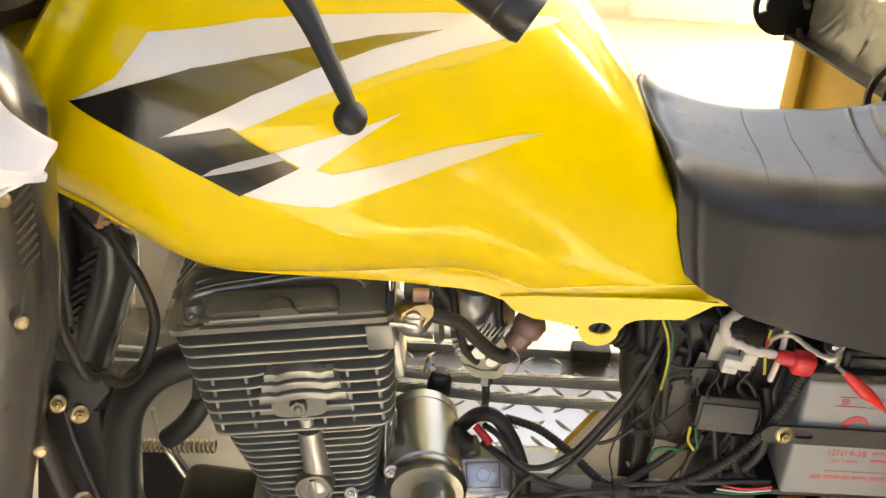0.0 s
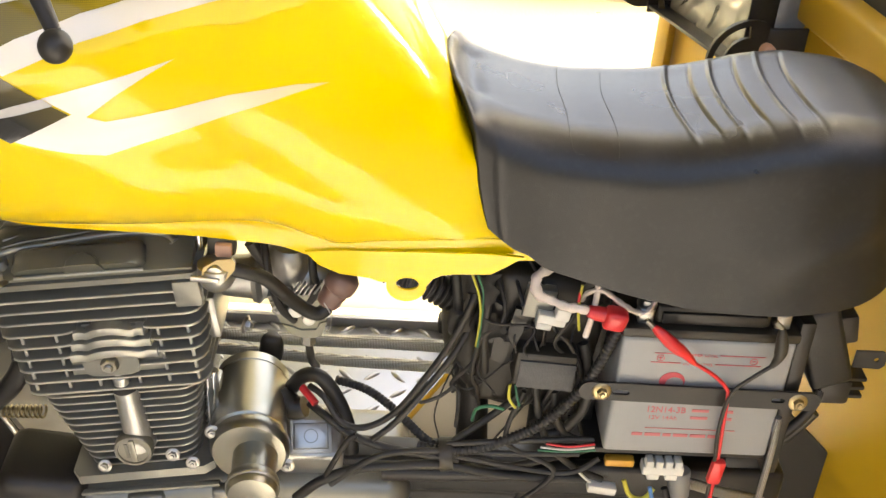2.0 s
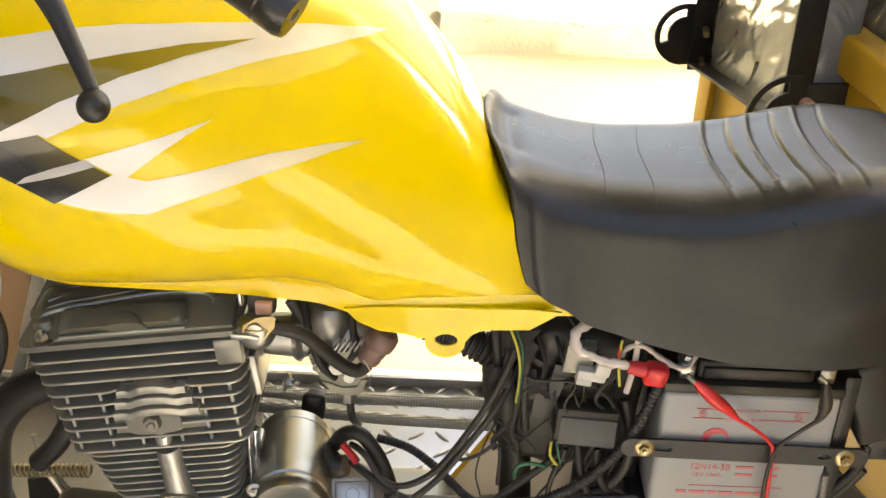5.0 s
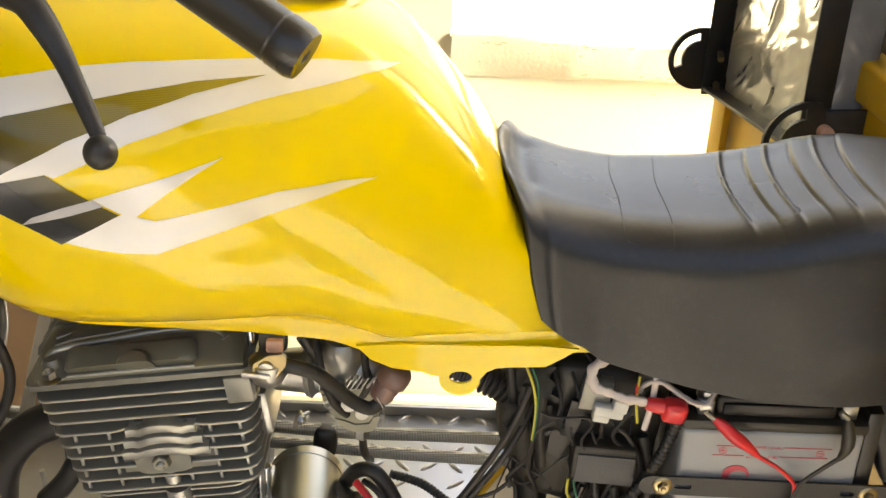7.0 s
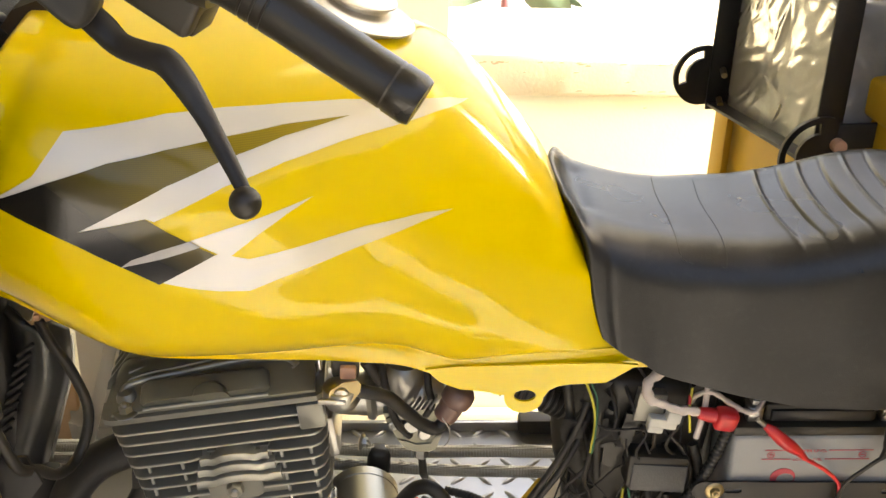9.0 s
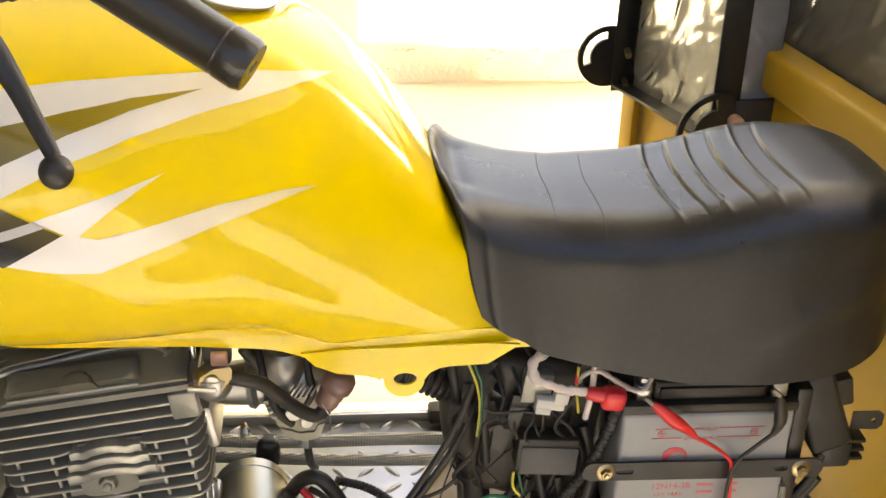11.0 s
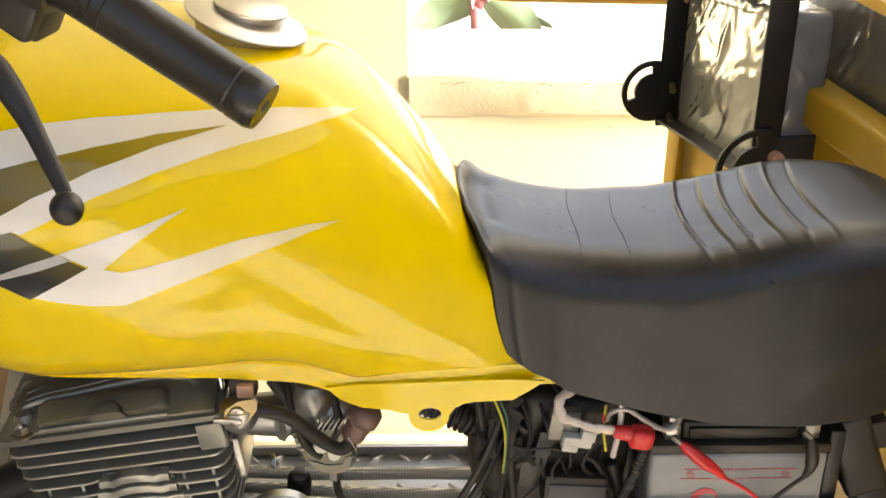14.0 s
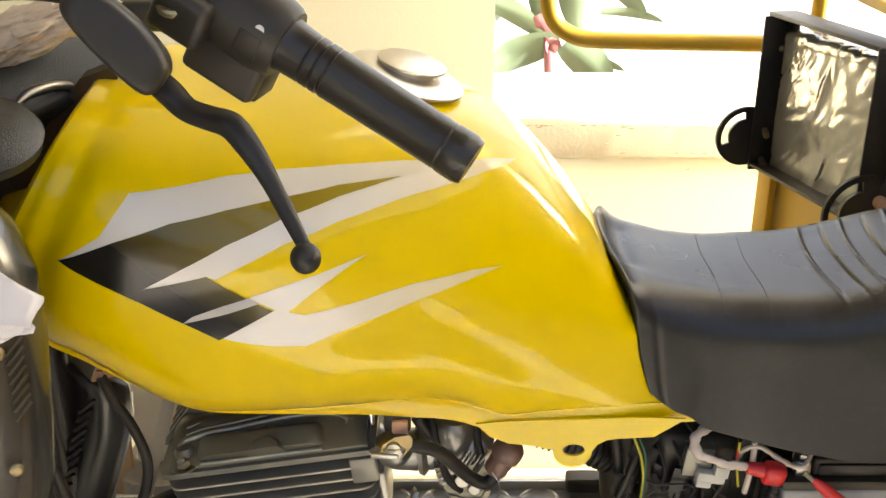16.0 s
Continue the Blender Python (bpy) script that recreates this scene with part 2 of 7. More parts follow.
def lathe(bm, p0, axis, profile, n=24):
    """Rings of (radius, way along the axis) round an axis that starts at p0."""
    axis = Vector(axis).normalized()
    a = axis.orthogonal().normalized()
    b = axis.cross(a)
    rings = []
    for r, h in profile:
        c = Vector(p0) + axis * h
        rings.append([bm.verts.new(c + (a * math.cos(2 * math.pi * k / n) + b * math.sin(2 * math.pi * k / n)) * max(r, 1e-5)) for k in range(n)])
    for i in range(len(rings) - 1):
        for k in range(n):
            bm.faces.new((rings[i][k], rings[i][(k + 1) % n], rings[i + 1][(k + 1) % n], rings[i + 1][k]))
    bm.faces.new(rings[0])
    bm.faces.new(rings[-1])
    return bm


def cyl(bm, p0, p1, r, n=20, chamfer=0.12):
    d = Vector(p1) - Vector(p0)
    c = r * chamfer
    return lathe(bm, p0, d, [(r - c, 0), (r, c), (r, d.length - c), (r - c, d.length)], n)


def smooth_path(pts, sub=8):
    pts = [Vector(p) for p in pts]
    out = []
    for i in range(len(pts) - 1):
        p0, p1, p2, p3 = pts[max(i - 1, 0)], pts[i], pts[i + 1], pts[min(i + 2, len(pts) - 1)]
        for k in range(sub):
            t = k / sub
            out.append(0.5 * ((2 * p1) + (p2 - p0) * t + (2 * p0 - 5 * p1 + 4 * p2 - p3) * t * t + (3 * p1 - p0 - 3 * p2 + p3) * t ** 3))
    out.append(pts[-1])
    return out


def tube(bm, pts, r, n=10, sub=8, flat=1.0, ribs=0.0, pitch=0.004):
    """A round cable through points; r may be a list of radii along it; ribs makes it corrugated."""
    path = smooth_path(pts, sub)
    if ribs:
        length = sum((b - a).length for a, b in zip(path, path[1:]))
        count = int(length / pitch * 4)
        dense, seg, at = [], 0, 0.0
        for k in range(count + 1):
            want = length * k / count
            while seg < len(path) - 2 and at + (path[seg + 1] - path[seg]).length < want:
                at += (path[seg + 1] - path[seg]).length
                seg += 1
            dense.append(path[seg].lerp(path[seg + 1], min(1.0, (want - at) / max((path[seg + 1] - path[seg]).length, 1e-6))))
        path = dense
    rings, side = [], None
    for i, p in enumerate(path):
        d = (path[min(i + 1, len(path) - 1)] - path[max(i - 1, 0)]).normalized()
        side = (side - d * side.dot(d)).normalized() if side else d.orthogonal().normalized()
        up = d.cross(side)
        f = i / (len(path) - 1)
        rad = r if not isinstance(r, (list, tuple)) else float(np.interp(f, np.linspace(0, 1, len(r)), r))
        if ribs:
            rad *= 1 + ribs * (1 if i % 4 in (0, 1) else -1)
        rings.append([bm.verts.new(p + (side * math.cos(2 * math.pi * k / n) + up * math.sin(2 * math.pi * k / n) * flat) * rad) for k in range(n)])
    for a, b in zip(rings, rings[1:]):
        for k in range(n):
            bm.faces.new((a[k], a[(k + 1) % n], b[(k + 1) % n], b[k]))
    bm.faces.new(rings[0])
    bm.faces.new(rings[-1])
    return bm


def slab(bm, outline, at, ax, ay, depth, holes=()):
    """A plate of an outline in the plane at + u*ax + v*ay, with holes, and a depth along ax x ay."""
    ax, ay, at = Vector(ax).normalized(), Vector(ay).normalized(), Vector(at)
    nrm = ax.cross(ay)
    layers = []
    for off in (0.0, depth):
        loops, edges = [], []
        for loop in (outline, *holes):
            vs = [bm.verts.new(at + ax * u + ay * v + nrm * off) for u, v in loop]
            edges += [bm.edges.new((vs[k], vs[(k + 1) % len(vs)])) for k in range(len(vs))]
            loops.append(vs)
        bmesh.ops.triangle_fill(bm, use_beauty=True, use_dissolve=False, edges=edges)
        layers.append(loops)
    for la, lb in zip(*layers):
        for k in range(len(la)):
            bm.faces.new((la[k], la[(k + 1) % len(la)], lb[(k + 1) % len(lb)], lb[k]))
    return bm


def ring2(cx, cy, r, n=20, rx=None, a0=0.0, a1=360.0):
    full = abs(a1 - a0) >= 360
    return [(cx + (rx or r) * math.cos(radians(a0 + (a1 - a0) * k / (n if full else n - 1))), cy + r * math.sin(radians(a0 + (a1 - a0) * k / (n if full else n - 1)))) for k in range(n)]


def sheet(bm, rows, closed=False):
    """Quads over rows of points."""
    vs = [[bm.verts.new(p) for p in row] for row in rows]
    for a, b in zip(vs, vs[1:]):
        n = len(a)
        for k in range(n if closed else n - 1):
            bm.faces.new((a[k], a[(k + 1) % n], b[(k + 1) % n], b[k]))
    return vs


def dome(outline, at, ax, ay, depth, steps=6):
    """A cushion-shaped lid over an outline, rising along ax x ay."""
    ax, ay, at = Vector(ax).normalized(), Vector(ay).normalized(), Vector(at)
    nrm = ax.cross(ay)
    bm = bmesh.new()
    rows = []
    for k in range(steps + 1):
        a = math.pi / 2 * k / steps
        s = 0.72 + 0.28 * math.cos(a) if k else 1.0
        rows.append([at + ax * u * s + ay * v * s + nrm * depth * math.sin(a) for u, v in outline])
    rows.insert(0, [p - nrm * abs(depth) * 0.0 for p in rows[0]])
    rows.append([at + ax * u * 0.30 + ay * v * 0.30 + nrm * depth * 1.06 for u, v in outline])
    vs = sheet(bm, rows[1:], True)
    bm.faces.new(vs[0])
    bm.faces.new(vs[-1])
    return bm


def curve(x, knots):
    """A smooth profile through (x, value) knots."""
    xs, vs = [k[0] for k in knots], [k[1] for k in knots]
    if x <= xs[0]:
        return vs[0]
    if x >= xs[-1]:
        return vs[-1]
    i = max(j for j in range(len(xs) - 1) if xs[j] <= x)
    h = xs[i + 1] - xs[i]
    t = (x - xs[i]) / h

    def slope(j):
        if j == 0:
            return (vs[1] - vs[0]) / (xs[1] - xs[0])
        if j == len(xs) - 1:
            return (vs[-1] - vs[-2]) / (xs[-1] - xs[-2])
        a, b = (vs[j] - vs[j - 1]) / (xs[j] - xs[j - 1]), (vs[j + 1] - vs[j]) / (xs[j + 1] - xs[j])
        return 0.0 if a * b <= 0 else 2 * a * b / (a + b)

    m0, m1 = slope(i) * h, slope(i + 1) * h
    return (2 * t ** 3 - 3 * t ** 2 + 1) * vs[i] + (t ** 3 - 2 * t ** 2 + t) * m0 + (-2 * t ** 3 + 3 * t ** 2) * vs[i + 1] + (t ** 3 - t ** 2) * m1


def hexbolt(name, at, axis, r, parent=None, washer=True, material=None, group="", label=""):
    """A flanged hex bolt head, pointing along axis."""
    axis = Vector(axis).normalized()
    bm = bmesh.new()
    if washer:
        lathe(bm, at, axis, [(r * 1.75, 0), (r * 1.8, r * 0.12), (r * 1.65, r * 0.3), (r * 1.15, r * 0.42)], 24)
    lathe(bm, Vector(at) + axis * r * 0.3, axis, [(r * 1.02, 0), (r * 1.02, r * 0.8), (r * 0.85, r * 0.98)], 6)
    lathe(bm, Vector(at) + axis * r * 1.2, axis, [(r * 0.5, 0), (r * 0.5, r * 0.4), (r * 0.35, r * 0.55)], 12)
    return part(name, bm, material or M_ZINC, parent, label)


# ---------------------------------------------------------------- the room
def wall_boxes(name, boxes, material, label, category="wall"):
    bm = bmesh.new()
    for lo, hi in boxes:
        c = [(a + b) / 2 for a, b in zip(lo, hi)]
        box(bm, c, [b - a for a, b in zip(lo, hi)])
    ob = part(name, bm, material)
    return tagged(ob, label, category, kind="structure")


WALL_Y = 0.83
gbm = bmesh.new()
sheet(gbm, [[(x, y, 0.0) for x in (-400, -40, -8, 0, 8, 40, 400)] for y in (-400, -40, -8, 0, 8, 40, 400)])
tagged(part("ground", gbm, M_FLOOR), "pale worn cement floor running out of the doorway", "floor", kind="structure")

wall_boxes("wall_back", [((-2.7, WALL_Y, -0.02), (2.7, 1.02, 0.635)), ((-2.7, WALL_Y, 0.635), (-0.022, 1.02, 2.7)), ((-0.022, WALL_Y, 2.40), (1.75, 1.02, 2.7))], M_WALL, "cream painted plaster wall with a window opening")
# out of view; darker than the cream wall to dim its streak on the tank
wall_boxes("wall_corner", [((1.75, WALL_Y, 0.635), (2.7, 1.02, 2.7))], M_UNSEEN_DARK, "unseen end of the back wall, coloured dark to dim its reflection")
# enclosing walls out of view, darkened to deepen the contrast
wall_boxes("wall_left", [((-2.85, -1.27, -0.02), (-2.7, 1.02, 2.6))], M_UNSEEN_DULL, "unseen wall, dull to cut bounce light")
# unseen: gap made for the side lamp; the stub keeps it off the tank
wall_boxes("wall_right", [((2.7, 0.04, -0.02), (2.85, 0.08, 2.6)), ((2.7, 0.08, 2.1), (2.85, 1.02, 2.6)), ((2.7, 0.62, -0.02), (2.85, 1.02, 2.1)), ((1.92, 0.04, -0.02), (2.02, 0.47, 2.6))], M_UNSEEN_DULL, "unseen dull wall with a gap for the side lamp and a light-blocking stub")
wall_boxes("wall_front", [((-2.7, -1.27, -0.02), (-1.2, -1.15, 2.6))], M_UNSEEN_DULL, "unseen wall beside the open front, dull to cut bounce light")
# added out of view: its shadow ends the sun patch on the right
wall_boxes("wall_side", [((1.32, -4.8, -0.02), (1.47, 0.02, 2.0)), ((1.47, -0.11, -0.02), (2.85, 0.02, 2.6))], M_UNSEEN_DULL, "unseen dull wall added to shade the right of the yard")
# added out of view to close the yard in reflections
wall_boxes("wall_yard", [((-9.0, -5.0, -0.02), (9.0, -4.8, 1.9))], M_UNSEEN_DULL, "unseen dull yard wall added opposite the open front")
# out of view; its cut edge shapes the sun patch on the ground
wall_boxes("ceiling", [((-2.85, 0.04, 2.6), (2.85, 1.02, 2.7)), ((-2.85, -1.27, 2.6), (0.90, 0.04, 2.7))], M_UNSEEN_DARK, "unseen dark ceiling, cut away to let a patch of sun in", "ceiling")


def rough_ledge():
    # plastered sill band with a chipped front edge
    bm = bmesh.new()
    rows = []
    n = 90
    for k in range(n + 1):
        x = -0.02 + 1.77 * k / n
        chip = 0.004 * max(0.0, noise.noise(Vector((x * 24, 3.1, 0)))) + 0.002 * noise.noise(Vector((x * 90, 1.0, 0)))
        proud = 0.0025 + 0.0095 * min(1.0, max(0.0, (x - 0.02) / 0.22))
        rows.append([(x, WALL_Y - 0.002, 0.578), (x, WALL_Y - proud, 0.585), (x, WALL_Y - proud, 0.632 - chip), (x, WALL_Y - proud * 0.5 + chip, 0.639), (x, 1.03, 0.639), (x, 1.06, 0.632), (x, 1.095, 0.626), (x, 1.095, 0.60)])
    sheet(bm, rows)
    return bm


tagged(part("window_sill", rough_ledge(), M_SILL), "chipped whitewashed cement window sill", "sill", kind="structure")
tagged(part("baseboard", box(bmesh.new(), (0, WALL_Y - 0.012, 0.012), (5.3, 0.02, 0.028), None, 0.004), M_SILL), "rough cement skirting at the foot of the wall", "skirting", kind="structure")

# scuffs and chipped spots on the plaster
rs = random.Random(8)
for k in range(30):
    mx, mz = rs.uniform(0.02, 0.32), rs.choice((0.6325, 0.6325, 0.631, 0.630, 0.6325, 0.628, 0.618, 0.604, 0.590, 0.560))
    my = WALL_Y - (0.0128 if mz > 0.583 else 0.0008)
    w, h = rs.uniform(0.0015, 0.006), rs.uniform(0.0006, 0.0014)
    spot = [(w * math.cos(a) * (1 + 0.5 * noise.noise(Vector((k, a, 0)))), h * math.sin(a) * (1 + 0.6 * noise.noise(Vector((a, k, 3))))) for a in [2 * math.pi * q / 11 for q in range(11)]]
    mark = part("plaster_scuff", slab(bmesh.new(), spot, (mx, my, mz), (1, 0, 0.1), (-0.1, 0, 1), 0.0005), M_MARK)
    tagged(mark, "small brown chip in the painted plaster", "chip", "plaster chips", "structure")

# ---------------------------------------------------------------- fuel tank
MID = -0.03  # the motorcycle's centre plane, y

TANK_LIP = [(-0.406, 0.829), (-0.3663, 0.8125), (-0.3561, 0.8025), (-0.3384, 0.7925), (-0.3215, 0.781), (-0.3053, 0.77), (-0.2892, 0.759), (-0.2728, 0.7512), (-0.2564, 0.748), (-0.2227, 0.7468), (-0.1647, 0.7437), (-0.1244, 0.7385), (-0.1043, 0.734), (-0.0841, 0.7265), (-0.064, 0.7205), (-0.0409, 0.723), (0.0139, 0.727)]
TANK_FLANGE = [(-0.36, 0.011), (-0.3427, 0.012), (-0.2853, 0.008), (-0.2248, 0.011), (-0.1639, 0.016), (-0.123, 0.02), (-0.082, 0.018), (-0.05, 0.016), (0.04, 0.015)]
TANK_LIPW = [(-0.400, 0.090), (-0.25, 0.092), (-0.14, 0.086), (-0.09, 0.0790), (-0.05, 0.0785), (0.0, 0.0765), (0.04, 0.072)]
TANK_MAXZ = [(-0.400, 0.885), (-0.25, 0.868), (-0.15, 0.850), (-0.05, 0.815), (0.04, 0.785)]
TANK_MAXW = [(-0.400, 0.136), (-0.380, 0.143), (-0.355, 0.150), (-0.30, 0.160), (-0.25, 0.165), (-0.20, 0.160), (-0.12, 0.130), (-0.06, 0.101), (-0.02, 0.084), (0.01, 0.073), (0.04, 0.062)]
TANK_TOP = [(-0.400, 0.974), (-0.36, 0.973), (-0.30, 0.971), (-0.20, 0.968), (-0.13, 0.963), (-0.09, 0.953), (-0.068, 0.942), (-0.050, 0.928), (-0.033, 0.911), (-0.018, 0.893), (-0.007, 0.877), (0.003, 0.858), (0.011, 0.836), (0.020, 0.812), (0.04, 0.79)]
TANK_ROUND = [(-0.400, 3.8), (-0.35, 3.4), (-0.25, 2.9), (-0.14, 2.55), (-0.06, 2.75), (0.04, 2.7)]
TANK_SLANT = [(-0.406, 0.56), (-0.36, 0.42), (-0.28, 0.13), (-0.20, 0.0), (-0.06, -0.02), (0.0, -0.14), (0.04, -0.28)]


# the pressed-in knee scallop: its crest above, its foot below and the edge behind it
SCALLOP_CREST = [(-0.30, 0.868), (-0.238, 0.889), (-0.21, 0.900), (-0.19, 0.906), (-0.1695, 0.9115), (-0.145, 0.9155), (-0.125, 0.918), (-0.105, 0.922), (-0.07, 0.926)]
SCALLOP_FOOT = [(-0.30, 0.850), (-0.24, 0.838), (-0.20, 0.820), (-0.16, 0.800), (-0.12, 0.782), (-0.06, 0.764), (0.0, 0.750)]
SCALLOP_DEPTH = [(-0.29, 0.0), (-0.25, 0.0020), (-0.20, 0.0045), (-0.16, 0.0058), (-0.10, 0.0052), (0.02, 0.0048)]
SCALLOP_BACK = [(0.745, 0.016), (0.756, 0.0045), (0.780, -0.022), (0.811, -0.0485), (0.843, -0.0696), (0.876, -0.0920), (0.905, -0.106), (0.93, -0.112)]


def scallop(x, z):
    """How far the tank's side is pressed in at a place."""
    hi, lo = curve(x, SCALLOP_CREST), curve(x, SCALLOP_FOOT)
    f = (z - lo) / (hi - lo)
    if not 0.0 < f < 1.0:
        return 0.0
    back = max(0.0, min(1.0, (curve(z, SCALLOP_BACK) + 0.006 - x) / (0.048 + 0.065 * f * f)))
    back = back * back * (3 - 2 * back)
    rise = min(1.0, f * 2.2)
    return curve(x, SCALLOP_DEPTH) * back * rise * rise * (3 - 2 * rise) * (1 - f) ** 0.8 * 1.75


def tank_point(u, s, side=-1.0):
    """s: 0 at the bottom flange, 1 at the top of the centre line."""
    zl, hl, zm, hm = curve(u, TANK_LIP), curve(u, TANK_LIPW), curve(u, TANK_MAXZ), curve(u, TANK_MAXW)
    zt, n, k = curve(u, TANK_TOP), curve(u, TANK_ROUND), curve(u, TANK_SLANT)
    fl = curve(u, TANK_FLANGE)
    ins = curve(u, [(-0.4, 1.0), (-0.2, 0.75), (-0.1, 0.35), (0.04, 0.2)])
    if s < 0.12:
        h, z = [(hl, zl), (hl + 0.0015 * ins, zl + fl * 0.35), (hl - 0.001 * ins, zl + fl * 0.8), (hl - 0.004 * ins, zl + fl), (hl - 0.003 * ins, zl + fl + 0.002)][int(round(s / 0.03))]
    elif s < 0.5:
        a = (s - 0.12) / 0.38 * math.pi / 2
        z0, h0 = zl + fl + 0.002, hl - 0.003 * ins
        h, z = h0 + (hm - h0) * math.sin(a) ** 0.9, zm - (zm - z0) * math.cos(a) ** 1.15
    else:
        a = (s - 0.5) / 0.5 * math.pi / 2
        h, z = hm * math.cos(a) ** (2 / n) if a < math.pi / 2 - 1e-6 else 0.0, zm + (zt - zm) * math.sin(a) ** (2 / n)
    if 0.14 < s < 0.97:
        # a hollow roll before the front rim, then the knee scallop
        roll = 0.0065 * math.exp(-((u + 0.376) / 0.013) ** 2) * min(1.0, h * 12)
        h -= roll + scallop(u + k * (z - 0.87), z)
    wob = 0.0004 * noise.noise(Vector((u * 16, z * 16, 2.0))) if s > 0.14 else 0.0
    return Vector((u + k * (z - 0.87), MID + side * max(0.0, h + wob * min(1, h * 20)), z))


TANK_S = [0, 0.03, 0.06, 0.09, 0.1199] + [0.12 + 0.38 * k / 40 for k in range(1, 41)] + [0.5 + 0.5 * (1 - (1 - k / 70) ** 1.25) for k in range(1, 71)]


def tank_shell():
    bm = bmesh.new()
    us = [-0.406 + 0.446 * k / 200 for k in range(201)]
    rows = []
    # the front closes with a rounded end
    for f, off in ((0.0, -0.006), (0.6, -0.006), (0.92, -0.005), (0.98, -0.003)):
        row = []
        for side in (-1, 1):
            pts = [tank_point(us[0], s, side) for s in TANK_S]
            c = Vector((us[0] + 0.0, MID, 0.895))
            pts = [Vector((p.x + off, c.y + (p.y - c.y) * max(f, 0.02), c.z + (p.z - c.z) * max(f, 0.02))) for p in pts]
            row += pts if side < 0 else pts[-2::-1]
        rows.append(row)
    for u in us:
        near = [tank_point(u, s, -1) for s in TANK_S]
        far = [tank_point(u, s, 1) for s in TANK_S]
        rows.append(near + far[-2::-1])
    vs = sheet(bm, rows)
    bm.faces.new(vs[-1])
    bm.faces.new(vs[0])
    return bm


fuel_tank = thing("fuel_tank", (-0.18, MID, 0.74), "glossy yellow motorcycle fuel tank with sharp white and black stripes", "fuel tank")
TANK_BM = tank_shell()
bmesh.ops.recalc_face_normals(TANK_BM, faces=TANK_BM.faces)
from mathutils.bvhtree import BVHTree
TANK_TREE = BVHTree.FromBMesh(TANK_BM)
part("tank_shell", TANK_BM, M_YELLOW, fuel_tank)


def tank_ear():
    # rear flange with the bolt eye that hangs below the seam
    out = [(-0.075, 0.7205), (-0.060, 0.7140), (-0.039, 0.7115), (-0.032, 0.709)]
    out += [(-0.0125 + 0.0145 * math.cos(radians(a)), 0.7065 + 0.0135 * math.sin(radians(a))) for a in range(170, 371, 12)]
    out += [(0.006, 0.713), (0.012, 0.7165), (0.020, 0.718), (0.047, 0.7195), (0.058, 0.727), (0.069, 0.735), (0.045, 0.7365), (-0.02, 0.7345), (-0.06, 0.7335), (-0.085, 0.731)]
    hole = ring2(-0.0118, 0.7080, 0.0052, 18, 0.0082)
    bm = slab(bmesh.new(), out, (0, MID - 0.0815, 0), (1, 0, 0), (0, 0, 1), -0.0022, [hole])
    return bm


part("bolt_eye", tank_ear(), M_YELLOW, fuel_tank)
# the shade on the tank's front, put in as a dark brown sheet
neck = [(-0.335, 0.984), (-0.361, 0.974), (-0.371, 0.961), (-0.393, 0.933), (-0.4155, 0.920), (-0.460, 0.900), (-0.470, 0.800), (-0.400, 0.800), (-0.360, 0.870), (-0.335, 0.930)]
part("front_shade", slab(bmesh.new(), neck, (0, MID - 0.020, 0), (1, 0, 0), (0, 0, 1), -0.020), mat("brown_tank_shade", (0.060, 0.033, 0.010), 0.5, 0, 0.2, 20, 500, 0.05), fuel_tank, "dark brown sheet for the tank's shaded front")


def drape(outline, lift=0.0006, step=0.005, back=None):
    """A sticker: an outline in x and z laid on the near side of the tank."""
    bm = bmesh.new()
    vs = [bm.verts.new((x, 0, z)) for x, z in outline]
    bmesh.ops.triangle_fill(bm, use_beauty=True, edges=[bm.edges.new((vs[k], vs[(k + 1) % len(vs)])) for k in range(len(vs))])
    for axis in (0, 2):
        lo, hi = min(v.co[axis] for v in bm.verts), max(v.co[axis] for v in bm.verts)
        k = math.ceil(lo / step)
        while k * step < hi:
            no = (1, 0, 0) if axis == 0 else (0, 0, 1)
            co = (k * step, 0, 0) if axis == 0 else (0, 0, k * step)
            bmesh.ops.bisect_plane(bm, geom=bm.verts[:] + bm.edges[:] + bm.faces[:], plane_co=co, plane_no=no)
            k += 1
    for v in bm.verts:
        hit, nrm, _, _ = TANK_TREE.ray_cast(Vector((v.co.x, -0.6, v.co.z)), Vector((0, 1, 0)))
        if hit is None:
            hit, nrm, _, _ = TANK_TREE.find_nearest(Vector((v.co.x, -0.15, v.co.z)))
        if nrm.y > 0:
            nrm = -nrm
        v.co = hit + nrm * lift
    return bm


def cap_ring():
    ax, ax2 = Vector((0.31, -0.02, 1)).normalized(), Vector((0.23, -0.03, 1)).normalized()
    base = Vector((-0.135, MID, 0.9715))
    c = part("fuel_cap", lathe(bmesh.new(), base - ax * 0.010, ax, [(0.030, -0.008), (0.034, 0.004), (0.036, 0.008), (0.0415, 0.0085), (0.0425, 0.0095), (0.0420, 0.0105), (0.034, 0.0135), (0.024, 0.015), (0.0, 0.0155)], 56), M_CAP, fuel_tank, "pale metal filler cap with a round lock cover")
    part("lock_cover", lathe(bmesh.new(), base + ax * 0.0080 + Vector((0.001, 0.0, 0)), ax2, [(0.0240, 0), (0.0250, 0.0006), (0.0250, 0.0020), (0.0242, 0.0026), (0.0, 0.0032)], 48), M_CAP, c)
    part("lock_neck", lathe(bmesh.new(), base + ax * 0.003, ax, [(0.0215, 0), (0.0215, 0.0058)], 32), M_CAP, c)
    return c


cap_ring()

